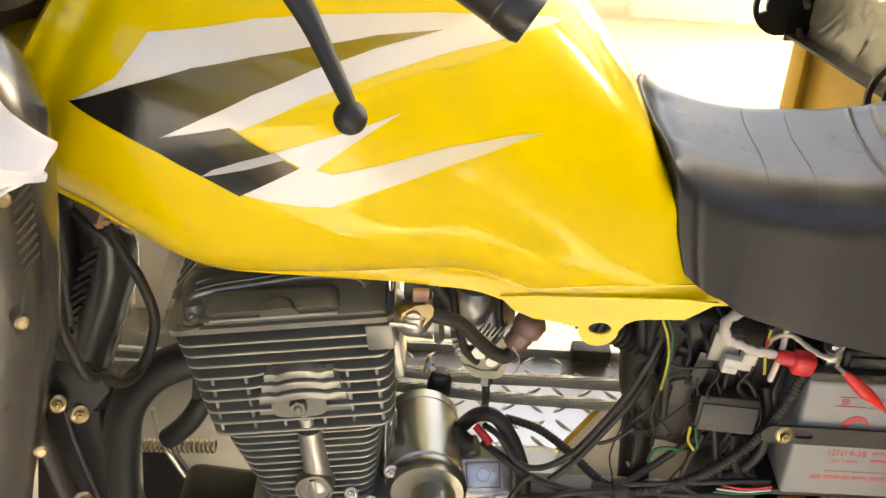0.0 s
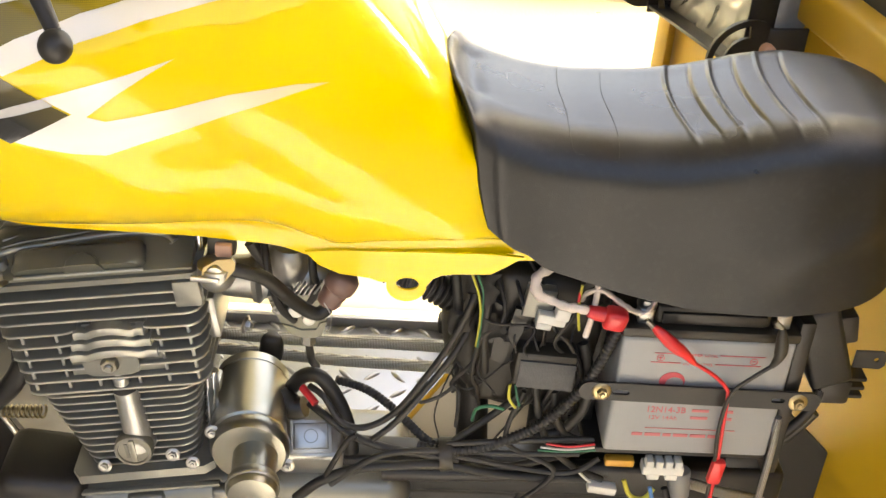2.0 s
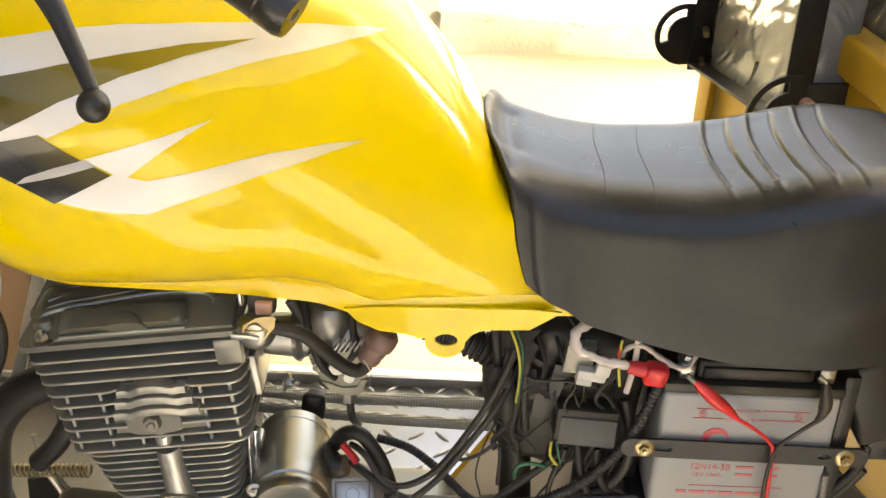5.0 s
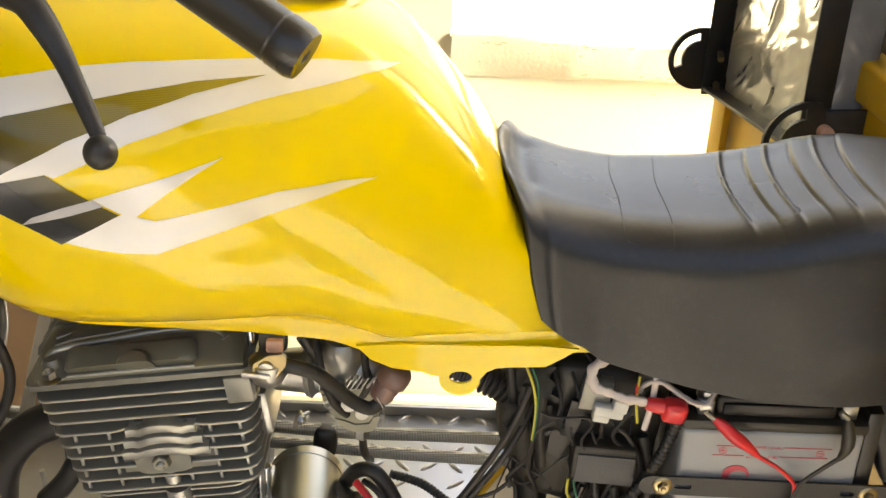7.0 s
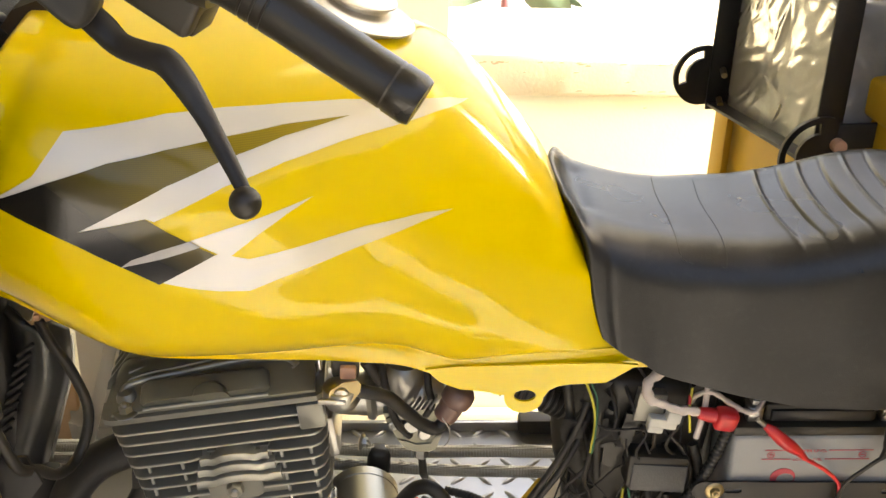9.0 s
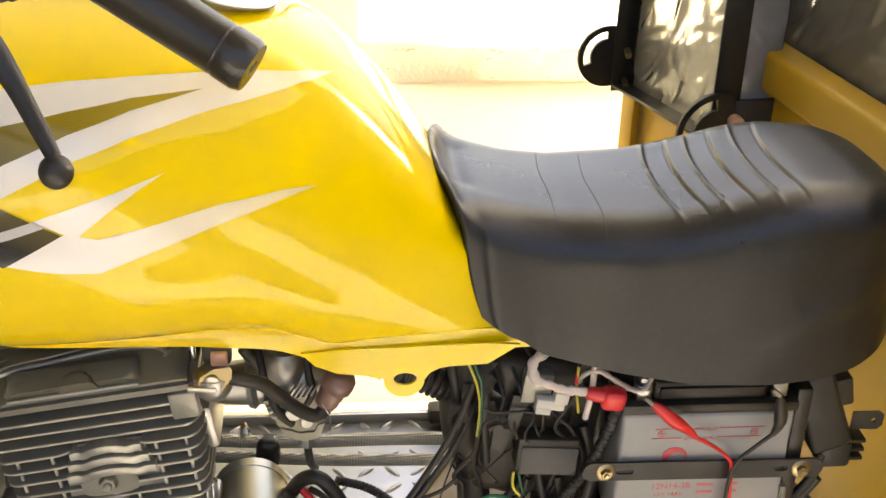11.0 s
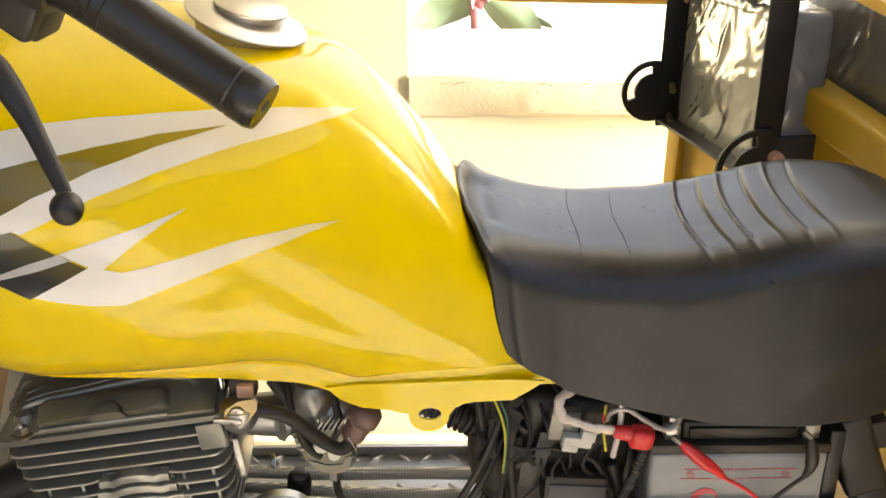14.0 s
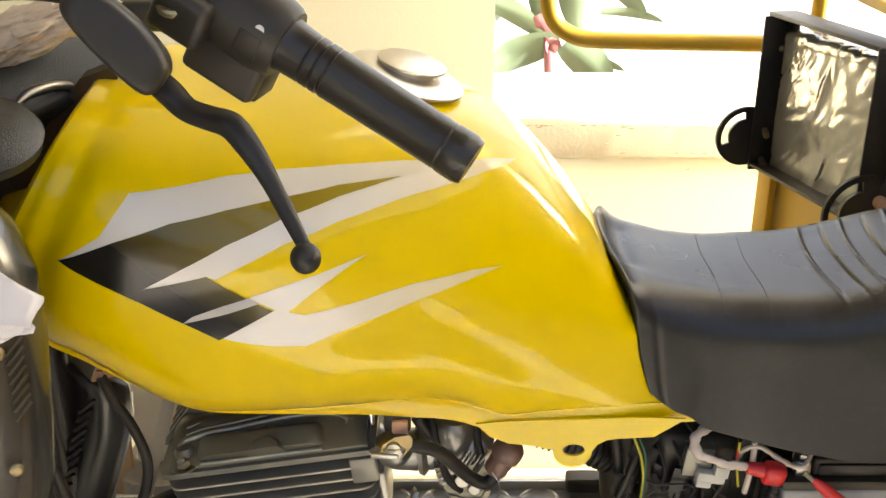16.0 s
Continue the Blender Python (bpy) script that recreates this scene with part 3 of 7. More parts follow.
# ---------------------------------------------------------------- rider's seat
SEAT_MID = -0.022
SEAT_TOP = [(0.006, 0.849), (0.022, 0.839), (0.045, 0.8305), (0.075, 0.8240), (0.11, 0.8205), (0.155, 0.821), (0.20, 0.828), (0.24, 0.838), (0.275, 0.843), (0.305, 0.842), (0.338, 0.835), (0.360, 0.820)]
SEAT_LOW = [(0.010, 0.756), (0.045, 0.742), (0.063, 0.738), (0.082, 0.729), (0.122, 0.718), (0.163, 0.709), (0.205, 0.703), (0.246, 0.702), (0.287, 0.705), (0.319, 0.712), (0.345, 0.726), (0.360, 0.742)]
SEAT_HALF = [(0.006, 0.0865), (0.018, 0.0880), (0.030, 0.089), (0.050, 0.0900), (0.09, 0.092), (0.15, 0.097), (0.25, 0.100), (0.305, 0.096), (0.332, 0.086), (0.350, 0.066), (0.360, 0.040)]


SEAT_FRONT = [(0.720, 0.085), (0.730, 0.064), (0.740, 0.0500), (0.753, 0.0415), (0.779, 0.0335), (0.813, 0.0275), (0.844, 0.0235), (0.875, 0.0225)]


def seat_section(x):
    """Half outline from the near foot to the middle, as (way out, height, top share)."""
    zt, zl, h = curve(x, SEAT_TOP), curve(x, SEAT_LOW), curve(x, SEAT_HALF)
    top = h * 0.875
    r = min(0.034, h * 0.5)
    out = []
    a0 = math.atan2(h - top, max(0.02, zt - r - zl))
    mid_w, zk = top - r * 1.15 * math.cos(a0), zt - r + r * math.sin(a0)
    for k in range(17):
        f = k / 16
        out.append((h - (h - top) * f, zl + (zk - zl) * f, 0.0))
    for k in range(1, 13):
        a = a0 + (math.pi / 2 - a0) * k / 12
        out.append((mid_w + r * 1.15 * math.cos(a), zt - r + r * math.sin(a), 0.4 * k / 12))
    edge = mid_w
    for k in range(1, 15):
        f = k / 14
        out.append((edge * (1 - f), zt + 0.0015 * math.sin(f * math.pi / 2), 0.4 + 0.6 * min(1, f * 4)))
    return out


def seat_shell():
    bm = bmesh.new()
    rows = []
    steps = [(0.0, 0.0055), (0.0, 0.0030)] + [(0.0050 * (1 - math.cos(math.pi / 2 * k / 6)), 0.0050 * (1 - math.sin(math.pi / 2 * k / 6))) for k in range(7)]
    spots = [(0.006 + a, b) for a, b in steps] + [(0.0115 + 0.1535 * i / 120, 0.0) for i in range(120)]
    spots += [(0.165 + 0.115 * i / 260, 0.0) for i in range(260)] + [(0.280 + 0.080 * i / 70, 0.0) for i in range(71)]
    for x, inset in spots:
        half = seat_section(x)
        row = []
        for side in (-1, 1):
            pts = []
            for w, z, share in half:
                # ribs stitched across the top, between flat strips
                across = w / max(curve(x, SEAT_HALF), 0.01)
                mask = max(0.0, min(1.0, (0.80 - across) / 0.42)) if share > 0.2 else 0.0
                mask = mask * mask * (3 - 2 * mask)
                for at in (0.1755, 0.2085, 0.2435):
                    d = x - at - 0.020 * across ** 2
                    # a sunk strip: steep at its front edge, rising to a stitched groove at its back
                    down = 1 / (1 + math.exp(-max(-40, min(40, d / 0.0008))))
                    up = 1 / (1 + math.exp(-max(-40, min(40, (d - 0.0165) / 0.0010))))
                    sink = 0.0024 * (down - up) * (1 - 0.35 * max(0.0, min(1.0, d / 0.0165)))
                    z -= (sink - 0.0012 * math.exp(-((d + 0.0022) / 0.0016) ** 2) + 0.0012 * math.exp(-((d - 0.0160) / 0.0012) ** 2)) * mask
                # raised welt where the top meets the tank
                z += 0.0040 * share * math.exp(-((x - 0.0105) / 0.0045) ** 2) - 0.0042 * share * math.exp(-((x - 0.026) / 0.009) ** 2)
                # stitched front panel down the side
                if share < 0.2:
                    w += 0.0035 * math.exp(-(((x - 0.255) * 0.5 - (z - 0.742)) / 0.012) ** 2) * math.exp(-((x - 0.290) / 0.035) ** 2)
                    w -= 0.0006 * math.exp(-((x - 0.032) / 0.0050) ** 2)
                w2 = w - inset if w > inset else 0.0
                z2 = z - inset * (1.0 if z > 0.79 else -1.0) * min(1.0, abs(z - 0.79) / 0.02)
                wob = 0.0005 * noise.noise(Vector((x * 30, w * 30 * side, z * 30)))
                bow = min(1.0, w / 0.075) ** 2
                go = (curve(z, SEAT_FRONT) - 0.006) * (bow if share > 0.01 else 1.0)
                fall = max(0.0, 1 - (x - 0.006) / 0.085) ** 1.6
                pts.append(Vector((x + go * fall, SEAT_MID + side * (w2 + wob), z2)))
            row += pts if side < 0 else pts[-2::-1]
        rows.append(row)
    vs = sheet(bm, rows)
    bm.faces.new(vs[0])
    bm.faces.new(vs[-1])
    for a, b in zip(vs, vs[1:]):
        bm.faces.new((a[0], a[-1], b[-1], b[0]))
    return bm


saddle = thing("motorcycle_seat", (0.18, SEAT_MID, 0.71), "dark grey ribbed vinyl motorcycle seat with worn creases", "seat")
SEAT_BM = seat_shell()
SEAT_TREE = BVHTree.FromBMesh(SEAT_BM)
part("cushion", SEAT_BM, M_SEAT, saddle)


def crease(line):
    """A fine crack in the vinyl, laid on the cushion along points in x and y."""
    pts = []
    for x, y in smooth_path([(x, y, 0) for x, y in line], 5) and [(p.x, p.y) for p in smooth_path([(x, y, 0) for x, y in line], 5)]:
        hit, _, _, _ = SEAT_TREE.ray_cast(Vector((x, y, 1.0)), Vector((0, 0, -1)))
        pts.append(hit + Vector((0, 0, 0.0001)))
    return tube(bmesh.new(), pts, 0.00022, 5, 1)


for line in ([(0.096, 0.028), (0.092, -0.010), (0.094, -0.050), (0.095, -0.088), (0.104, -0.094)], [(0.128, 0.020), (0.124, -0.020), (0.127, -0.060), (0.128, -0.094), (0.124, -0.097)]):
    part("vinyl_crack", crease(line), M_RUBBER, saddle)


# ---------------------------------------------------------------- cart behind: panel, back frame, rails
CW = Vector((0.196, -0.981, 0.0))  # along the cart's width, towards the near side
CB = Vector((0.981, 0.196, 0.0))  # towards the cart's back
CART = Matrix(((CB.x, CW.x, 0), (CB.y, CW.y, 0), (0, 0, 1)))
PANEL_FAR = Vector((0.294, 0.519, 0.0))


def cart(w, b, z):
    return PANEL_FAR + CW * w + CB * b + Vector((0, 0, z))


cart_panel = thing("cart_front_panel", cart(0.35, 0, 0.44), "yellow painted sheet steel front panel of the cargo cart", "cart panel")
part("panel_sheet", box(bmesh.new(), cart(0.55, 0.012, 0.515), (0.020, 1.10, 0.55), CART, 0.004), M_CARTYEL, cart_panel)
part("top_rail", box(bmesh.new(), cart(0.55, 0.010, 0.812), (0.034, 1.104, 0.040), CART, 0.006, 3), M_CARTYEL, cart_panel)
part("end_fold", box(bmesh.new(), cart(0.018, -0.006, 0.60), (0.010, 0.034, 0.37), CART, 0.003), M_CARTYEL, cart_panel)
for w in (0.40, 0.46, 0.53):
    part("rivet", lathe(bmesh.new(), cart(w, -0.004, 0.828), (-0.6, 0.0, 0.8), [(0.0032, 0), (0.003, 0.001), (0.0015, 0.002)], 12), M_CARTYEL, cart_panel)


def wavy_box(c, size, turn, amp, scale, cuts=28, seed=0.0):
    """A soft, creased block."""
    bm = bmesh.new()
    box(bm, (0, 0, 0), size, None, min(size) * 0.22, 3)
    bmesh.ops.subdivide_edges(bm, edges=[e for e in bm.edges if e.calc_length() > max(size) / 6], cuts=cuts, use_grid_fill=True)
    bmesh.ops.triangulate(bm, faces=[f for f in bm.faces if len(f.verts) > 4])
    for v in bm.verts:
        p = v.co * scale + Vector((seed, seed, seed))
        q = Vector((p.x + p.z * 0.7, p.y * 1.3, p.z * 0.45))
        d = abs(noise.noise(q)) + 0.5 * abs(noise.noise(q * 2.3))
        v.co += v.co.normalized() * amp * (0.5 - d)
    bm.transform(Matrix.Translation(c) @ turn.to_4x4())
    return bm


bed = thing("cargo_cart", cart(0.55, 0.35, 0.2), "yellow steel cargo cart body with low sides", "cart")
part("bed_floor", box(bmesh.new(), cart(0.55, 0.36, 0.452), (0.68, 1.08, 0.016), CART, 0.003), M_CARTYEL, bed)
part("bed_side", box(bmesh.new(), cart(0.02, 0.36, 0.63), (0.68, 0.02, 0.36), CART, 0.003), M_CARTYEL, bed)
part("bed_side", box(bmesh.new(), cart(1.08, 0.36, 0.63), (0.68, 0.02, 0.36), CART, 0.003), M_CARTYEL, bed)
part("tail_board", box(bmesh.new(), cart(0.55, 0.69, 0.63), (0.02, 1.08, 0.36), CART, 0.003), M_CARTYEL, bed)
part("axle_beam", box(bmesh.new(), cart(0.55, 0.42, 0.30), (0.06, 1.0, 0.06), CART, 0.006), M_BLACKPAINT, bed)
part("chassis_rail", box(bmesh.new(), cart(0.30, 0.34, 0.40), (0.64, 0.05, 0.08), CART, 0.006), M_BLACKPAINT, bed)
part("chassis_rail", box(bmesh.new(), cart(0.75, 0.34, 0.40), (0.64, 0.05, 0.08), CART, 0.006), M_BLACKPAINT, bed)
for w in (0.10, 1.0):
    wheel = part("wheel", lathe(bmesh.new(), cart(w - 0.05, 0.42, 0.25), CW, [(0.15, 0), (0.23, 0.01), (0.25, 0.03), (0.25, 0.07), (0.23, 0.09), (0.15, 0.10)], 40), M_RUBBER, bed, "black rubber cart wheel")
load = thing("wrapped_cushion", cart(0.62, 0.10, 0.83), "dark cushion wrapped in creased clear plastic, lying in the cart", "cushion")
part("wrapped_block", wavy_box(cart(0.62, 0.145, 0.80), (0.22, 0.90, 0.37), CART, 0.014, 14, 30, 2.0), M_WRAP, load)

# folded back rest: angle-iron frame with a plastic-wrapped pad
REST_FAR = Vector((0.288, 0.486, 0.0))
RW = Vector((0.125, -0.992, 0.0))
RB = Vector((0.992, 0.125, 0.0))
RTURN = Matrix(((RB.x, RW.x, 0), (RB.y, RW.y, 0), (0, 0, 1)))


def rest(w, b, z):
    return REST_FAR + RW * w + RB * b + Vector((0, 0, z))


back_rest = thing("folding_back_rest", rest(0.13, 0, 0.70), "black steel back rest frame with a plastic wrapped pad", "back rest")
W = 0.262
part("far_post", box(bmesh.new(), rest(0.002, -0.014, 0.790), (0.028, 0.004, 0.184), RTURN, 0.001), M_BLACKPAINT, back_rest)
part("far_post_face", box(bmesh.new(), rest(0.014, 0.002, 0.790), (0.004, 0.024, 0.184), RTURN, 0.001), M_BLACKPAINT, back_rest)
part("near_post", box(bmesh.new(), rest(W, -0.012, 0.834), (0.026, 0.004, 0.170), RTURN, 0.001), M_BLACKPAINT, back_rest)
part("near_post_face", box(bmesh.new(), rest(W - 0.010, 0.002, 0.834), (0.004, 0.018, 0.170), RTURN, 0.001), M_BLACKPAINT, back_rest)


def rail_between(p, q, w, h):
    d = q - p
    x = RB
    y = d.normalized()
    z = x.cross(y).normalized()
    turn = Matrix((x, y, z)).transposed()
    return box(bmesh.new(), (p + q) / 2, (w, d.length, h), turn, 0.001)


part("bottom_rail", rail_between(rest(-0.002, -0.012, 0.704), rest(W + 0.002, -0.012, 0.745), 0.030, 0.004), M_BLACKPAINT, back_rest)
part("bottom_rail_face", rail_between(rest(-0.002, 0.001, 0.713), rest(W + 0.002, 0.001, 0.754), 0.004, 0.020), M_BLACKPAINT, back_rest)
part("top_rail", rail_between(rest(-0.002, -0.006, 0.884), rest(W + 0.004, -0.006, 0.918), 0.034, 0.005), M_BLACKPAINT, back_rest)


def pad_block():
    # soft pad that fills the frame, higher at the near end like the frame
    bm = wavy_box((0, 0, 0), (0.052, W - 0.006, 0.172), Matrix.Identity(3), 0.004, 26, 34, 5.0)
    for v in bm.verts:
        v.co = rest(v.co.y + W / 2, v.co.x + 0.019, v.co.z + 0.800 + 0.14 * v.co.y)
    return bm


part("pad", pad_block(), M_PADWRAP, back_rest, "grey pad in creased clear plastic")


def quadrant(at, r_out, r_in, thick=0.004):
    """Slotted adjusting plate with a curved slot."""
    out = ring2(0, 0, r_out, 24, None, 75, 262)
    out += [(0.020, -r_out * 0.95), (0.020, r_out * 0.70)]
    slot = ring2(0, 0, r_out - 0.006, 14, None, 95, 200) + ring2(0, 0, r_in, 14, None, 200, 95)
    bm = bmesh.new()
    slab(bm, out, at, RB, (0, 0, 1), thick, [slot])
    return bm


part("adjusting_plate", quadrant(rest(-0.003, -0.034, 0.739), 0.036, 0.021), M_BLACKPAINT, back_rest)
part("adjusting_plate", quadrant(rest(W + 0.004, -0.020, 0.756), 0.040, 0.023), M_BLACKPAINT, back_rest)
for z in (0.712, 0.748):
    part("bolt", cyl(bmesh.new(), rest(0.006, -0.014, z), rest(0.022, -0.018, z - 0.002), 0.0036, 14), M_ZINC, back_rest)
part("bolt", lathe(bmesh.new(), rest(0.005, -0.006, 0.845), RW, [(0.0035, 0), (0.003, 0.002), (0.001, 0.003)], 12), M_ZINC, back_rest)
part("pivot_bolt", cyl(bmesh.new(), rest(W - 0.004, -0.004, 0.768), rest(W + 0.018, -0.004, 0.768), 0.0070, 16), M_COPPER, back_rest)
part("hinge_plate", box(bmesh.new(), rest(W + 0.006, 0.026, 0.775), (0.062, 0.006, 0.026), RTURN, 0.002), M_BLACKPAINT, back_rest)
part("hinge_bolt", cyl(bmesh.new(), rest(W, 0.044, 0.779), rest(W + 0.016, 0.044, 0.779), 0.0050, 12), M_COPPER, back_rest)


# yellow tubular guard in front of the window
def guard_rail():
    t = thing("cart_guard_rail", (0.15, 0.58, 0.83), "yellow painted bent steel tube guard rail", "rail")
    bm = tube(bmesh.new(), [(0.024, 0.60, 1.25), (0.024, 0.60, 0.96), (0.026, 0.60, 0.885), (0.036, 0.60, 0.845), (0.062, 0.597, 0.826), (0.10, 0.592, 0.822), (0.20, 0.578, 0.824), (0.36, 0.555, 0.828)], 0.0105, 16, 6)
    part("bent_tube", bm, M_CARTYEL, t)
    part("upright_tube", cyl(bmesh.new(), (0.345, 0.557, 0.47), (0.345, 0.557, 1.3), 0.0095, 16), M_CARTYEL, t)
    return t


guard_rail()
upper = thing("cart_hood_rail", cart(0.45, 0.08, 0.93), "yellow painted steel rail beside the wrapped load", "rail")
part("hood_rail", box(bmesh.new(), cart(0.55, -0.02, 0.945), (0.024, 0.9, 0.012), CART, 0.003), M_CARTYEL, upper)

# ---------------------------------------------------------------- engine
TILT = radians(8.5)
EO, EX, EZ = Vector((-0.2253, MID, 0.6285)), Vector((math.cos(TILT), 0, math.sin(TILT))), Vector((-math.sin(TILT), 0, math.cos(TILT)))
EY = Vector((0, 1, 0))
ETURN = Matrix((EX, EY, EZ)).transposed()


def eng(x, y, z):
    """A place from the engine's own length, the world's y, and the height along its cylinder."""
    return EO + EX * x + EZ * z + Vector((0, y - MID, 0))


engine = thing("engine", (-0.225, MID, 0.46), "grey air-cooled single-cylinder engine with cast cooling fins", "engine")


def fin(xl, xr, yf, yb, z, thick, wave=0.0, dip=0.0, gap=None, corner=0.012):
    """A cooling fin with rounded front corners; wave lifts its middle."""
    bm = bmesh.new()
    outline = []
    n = 40
    for k in range(n + 1):
        x = xl + (xr - xl) * k / n
        edge = min(x - xl, xr - x)
        y = yf + (corner - math.sqrt(max(0.0, corner ** 2 - (corner - edge) ** 2)) if edge < corner else 0.0)
        c = (x - 0.003) / 0.030
        y += dip * math.exp(-(((abs(c) - 1.0)) / 0.22) ** 2)
        outline.append((x, y, wave * (math.exp(-(c / 0.95) ** 6) + 0.25 * math.cos(c * 7) * math.exp(-(c / 0.9) ** 8))))
    rows = []
    for s, dz in ((0, -thick / 2), (1, -thick / 2 * 0.6), (1, thick / 2 * 0.6), (0, thick / 2)):
        rows.append([eng(x, y + (0.0008 if s == 0 else 0.0), z + w + dz) for x, y, w in outline])
    back_lo = [eng(x, yb, z - thick / 2 + w) for x, _, w in outline]
    back_hi = [eng(x, yb, z + thick / 2 + w) for x, _, w in outline]
    vs = sheet(bm, [back_lo] + rows + [back_hi])
    for k in (0, -1):
        bm.faces.new([r[k] for r in vs])
    for k in range(n):
        bm.faces.new((vs[0][k], vs[0][k + 1], vs[-1][k + 1], vs[-1][k]))
    return bm


def bright_edge(ob, material, top=False):
    # the machined rim of a fin is brighter than its sides
    ob.data.materials.append(material)
    for p in ob.data.polygons:
        if (p.normal.z > 0.3) if top else (p.normal.y < -0.35):
            p.material_index = 1
    return ob


HEAD_FINS = [0.0565, 0.047, 0.037, 0.0262, 0.0157, 0.0052, -0.0058, -0.0164, -0.0270]
for i, z in enumerate(HEAD_FINS):
    xl = -0.083 + 0.0125 * i / 8
    xr = 0.076 - 0.008 * i / 8
    wave = {3: 0.0025, 4: 0.0030, 5: 0.0025}.get(i, 0.0)
    bright_edge(part("cooling_fin", fin(xl, xr, -0.113, MID + 0.07, z, 0.0025, wave, 0.0), M_FINSIDE, engine), M_FINEDGE)
for i in range(11):
    z = -0.0365 - 0.0073 * i
    bright_edge(part("cooling_fin", fin(-0.066 + 0.0022 * i, 0.058 - 0.0014 * i, -0.106 + 0.0004 * i, MID + 0.06, z, 0.0021, 0, 0, None, 0.016), M_DARKCAST, engine), M_FINEDGE)
part("head_core", box(bmesh.new(), eng(-0.003, -0.035, 0.018), (0.128, 0.112, 0.105), ETURN, 0.012, 3), M_FINSIDE, engine)
part("cylinder_core", box(bmesh.new(), eng(-0.005, -0.035, -0.070), (0.100, 0.104, 0.080), ETURN, 0.014, 3), M_FINSIDE, engine)
for x in (-0.062, -0.037, 0.038, 0.060):
    part("fin_post", cyl(bmesh.new(), eng(x, -0.1075, -0.027), eng(x, -0.1075, 0.026), 0.0015, 10), M_CAST, engine)
for x in (-0.014, 0.016):
    part("fin_post", cyl(bmesh.new(), eng(x, -0.1075, -0.027), eng(x, -0.1075, -0.006), 0.0015, 10), M_CAST, engine)
# stepped centre casting over the bolt
centre = [(-0.034, -0.014), (0.036, -0.014), (0.036, 0.004), (0.030, 0.014), (0.028, 0.030), (-0.018, 0.031), (-0.022, 0.016), (-0.032, 0.006)]
part("centre_casting", slab(bmesh.new(), centre, eng(0.002, -0.1085, 0.0), EX, EZ, -0.02), M_FINSIDE, engine)


def step_ledge(z, half, drop):
    """A wavy ledge of the centre casting."""
    bm = bmesh.new()
    rows = []
    for k in range(33):
        f = k / 32
        x = 0.004 - half + 2 * half * f
        c = (f - 0.5) * 2
        wz = 0.0030 * math.cos(c * 2.6) - 0.0022 * math.exp(-((abs(c) - 0.62) / 0.16) ** 2)
        yf = -0.1165 - 0.0045 * math.exp(-(c / 0.55) ** 4)
        rows.append([eng(x, -0.100, z + wz - drop), eng(x, yf + 0.001, z + wz - drop), eng(x, yf, z + wz - drop * 0.5), eng(x, yf + 0.0006, z + wz), eng(x, yf + 0.002, z + wz + 0.0008), eng(x, -0.100, z + wz + 0.001)])
    vs = sheet(bm, rows)
    bm.faces.new(vs[0])
    bm.faces.new(vs[-1])
    return bm


for z, half in ((0.0310, 0.0255), (0.0212, 0.0290), (0.0112, 0.0320)):
    part("centre_ledge", step_ledge(z, half, 0.0062), M_FINEDGE, engine)
pad = [(0.0205 * math.copysign(abs(math.cos(a)) ** 0.5, math.cos(a)), 0.0115 * math.copysign(abs(math.sin(a)) ** 0.5, math.sin(a))) for a in [2 * math.pi * k / 28 for k in range(28)]]
part("bolt_pad", slab(bmesh.new(), pad, eng(0.0, -0.112, -0.001), EX, EZ, 0.003), M_FINSIDE, engine)
part("bolt_recess", lathe(bmesh.new(), eng(0, -0.1122, 0), (0, -1, 0), [(0.0102, 0), (0.0102, 0.0006)], 28), M_FINSIDE, engine)
hexbolt("head_bolt", eng(0, -0.1128, 0), (0, -1, 0), 0.0066, engine, False, M_ALU, label="bright hex bolt")
for z in (-0.0105, -0.0212):
    part("boss", cyl(bmesh.new(), eng(0.002, -0.108, z - 0.004), eng(0.002, -0.108, z + 0.004), 0.0062, 18), M_CAST, engine)
part("stud_tube", lathe(bmesh.new(), eng(0.002, -0.104, -0.088), EZ, [(0.013, 0), (0.0105, 0.012), (0.0095, 0.045), (0.0095, 0.055)], 26), M_CAST, engine)
plug = part("slotted_plug", lathe(bmesh.new(), eng(-0.001, -0.108, -0.0857), (0, -1, 0), [(0.0150, 0), (0.0150, 0.007), (0.0140, 0.0085), (0.0122, 0.0085), (0.0118, 0.0070), (0.0, 0.0070)], 36), M_ALU, engine, "machined round plug with a slot")
part("slot_rib", box(bmesh.new(), eng(-0.001, -0.1158, -0.0857), (0.0042, 0.0030, 0.021), ETURN, 0.0008), M_ALU, engine)
part("plug_face", box(bmesh.new(), eng(-0.006, -0.1152, -0.0857), (0.003, 0.0012, 0.014), ETURN, 0.0006), M_FINSIDE, engine)
# ledge and rocker cover above the head
ledge = [(-0.086, 0.0), (-0.084, -0.006), (-0.078, -0.009), (0.073, -0.009), (0.078, -0.004), (0.078, 0.09), (-0.086, 0.09)]
part("cover_ledge", slab(bmesh.new(), ledge, eng(0, -0.104, 0.0665), EX, EY, 0.0045), M_FINSIDE, engine)
part("slot_block", box(bmesh.new(), eng(0.0665, -0.1095, 0.0540), (0.020, 0.010, 0.022), ETURN, 0.002), M_DARKCAST, engine)


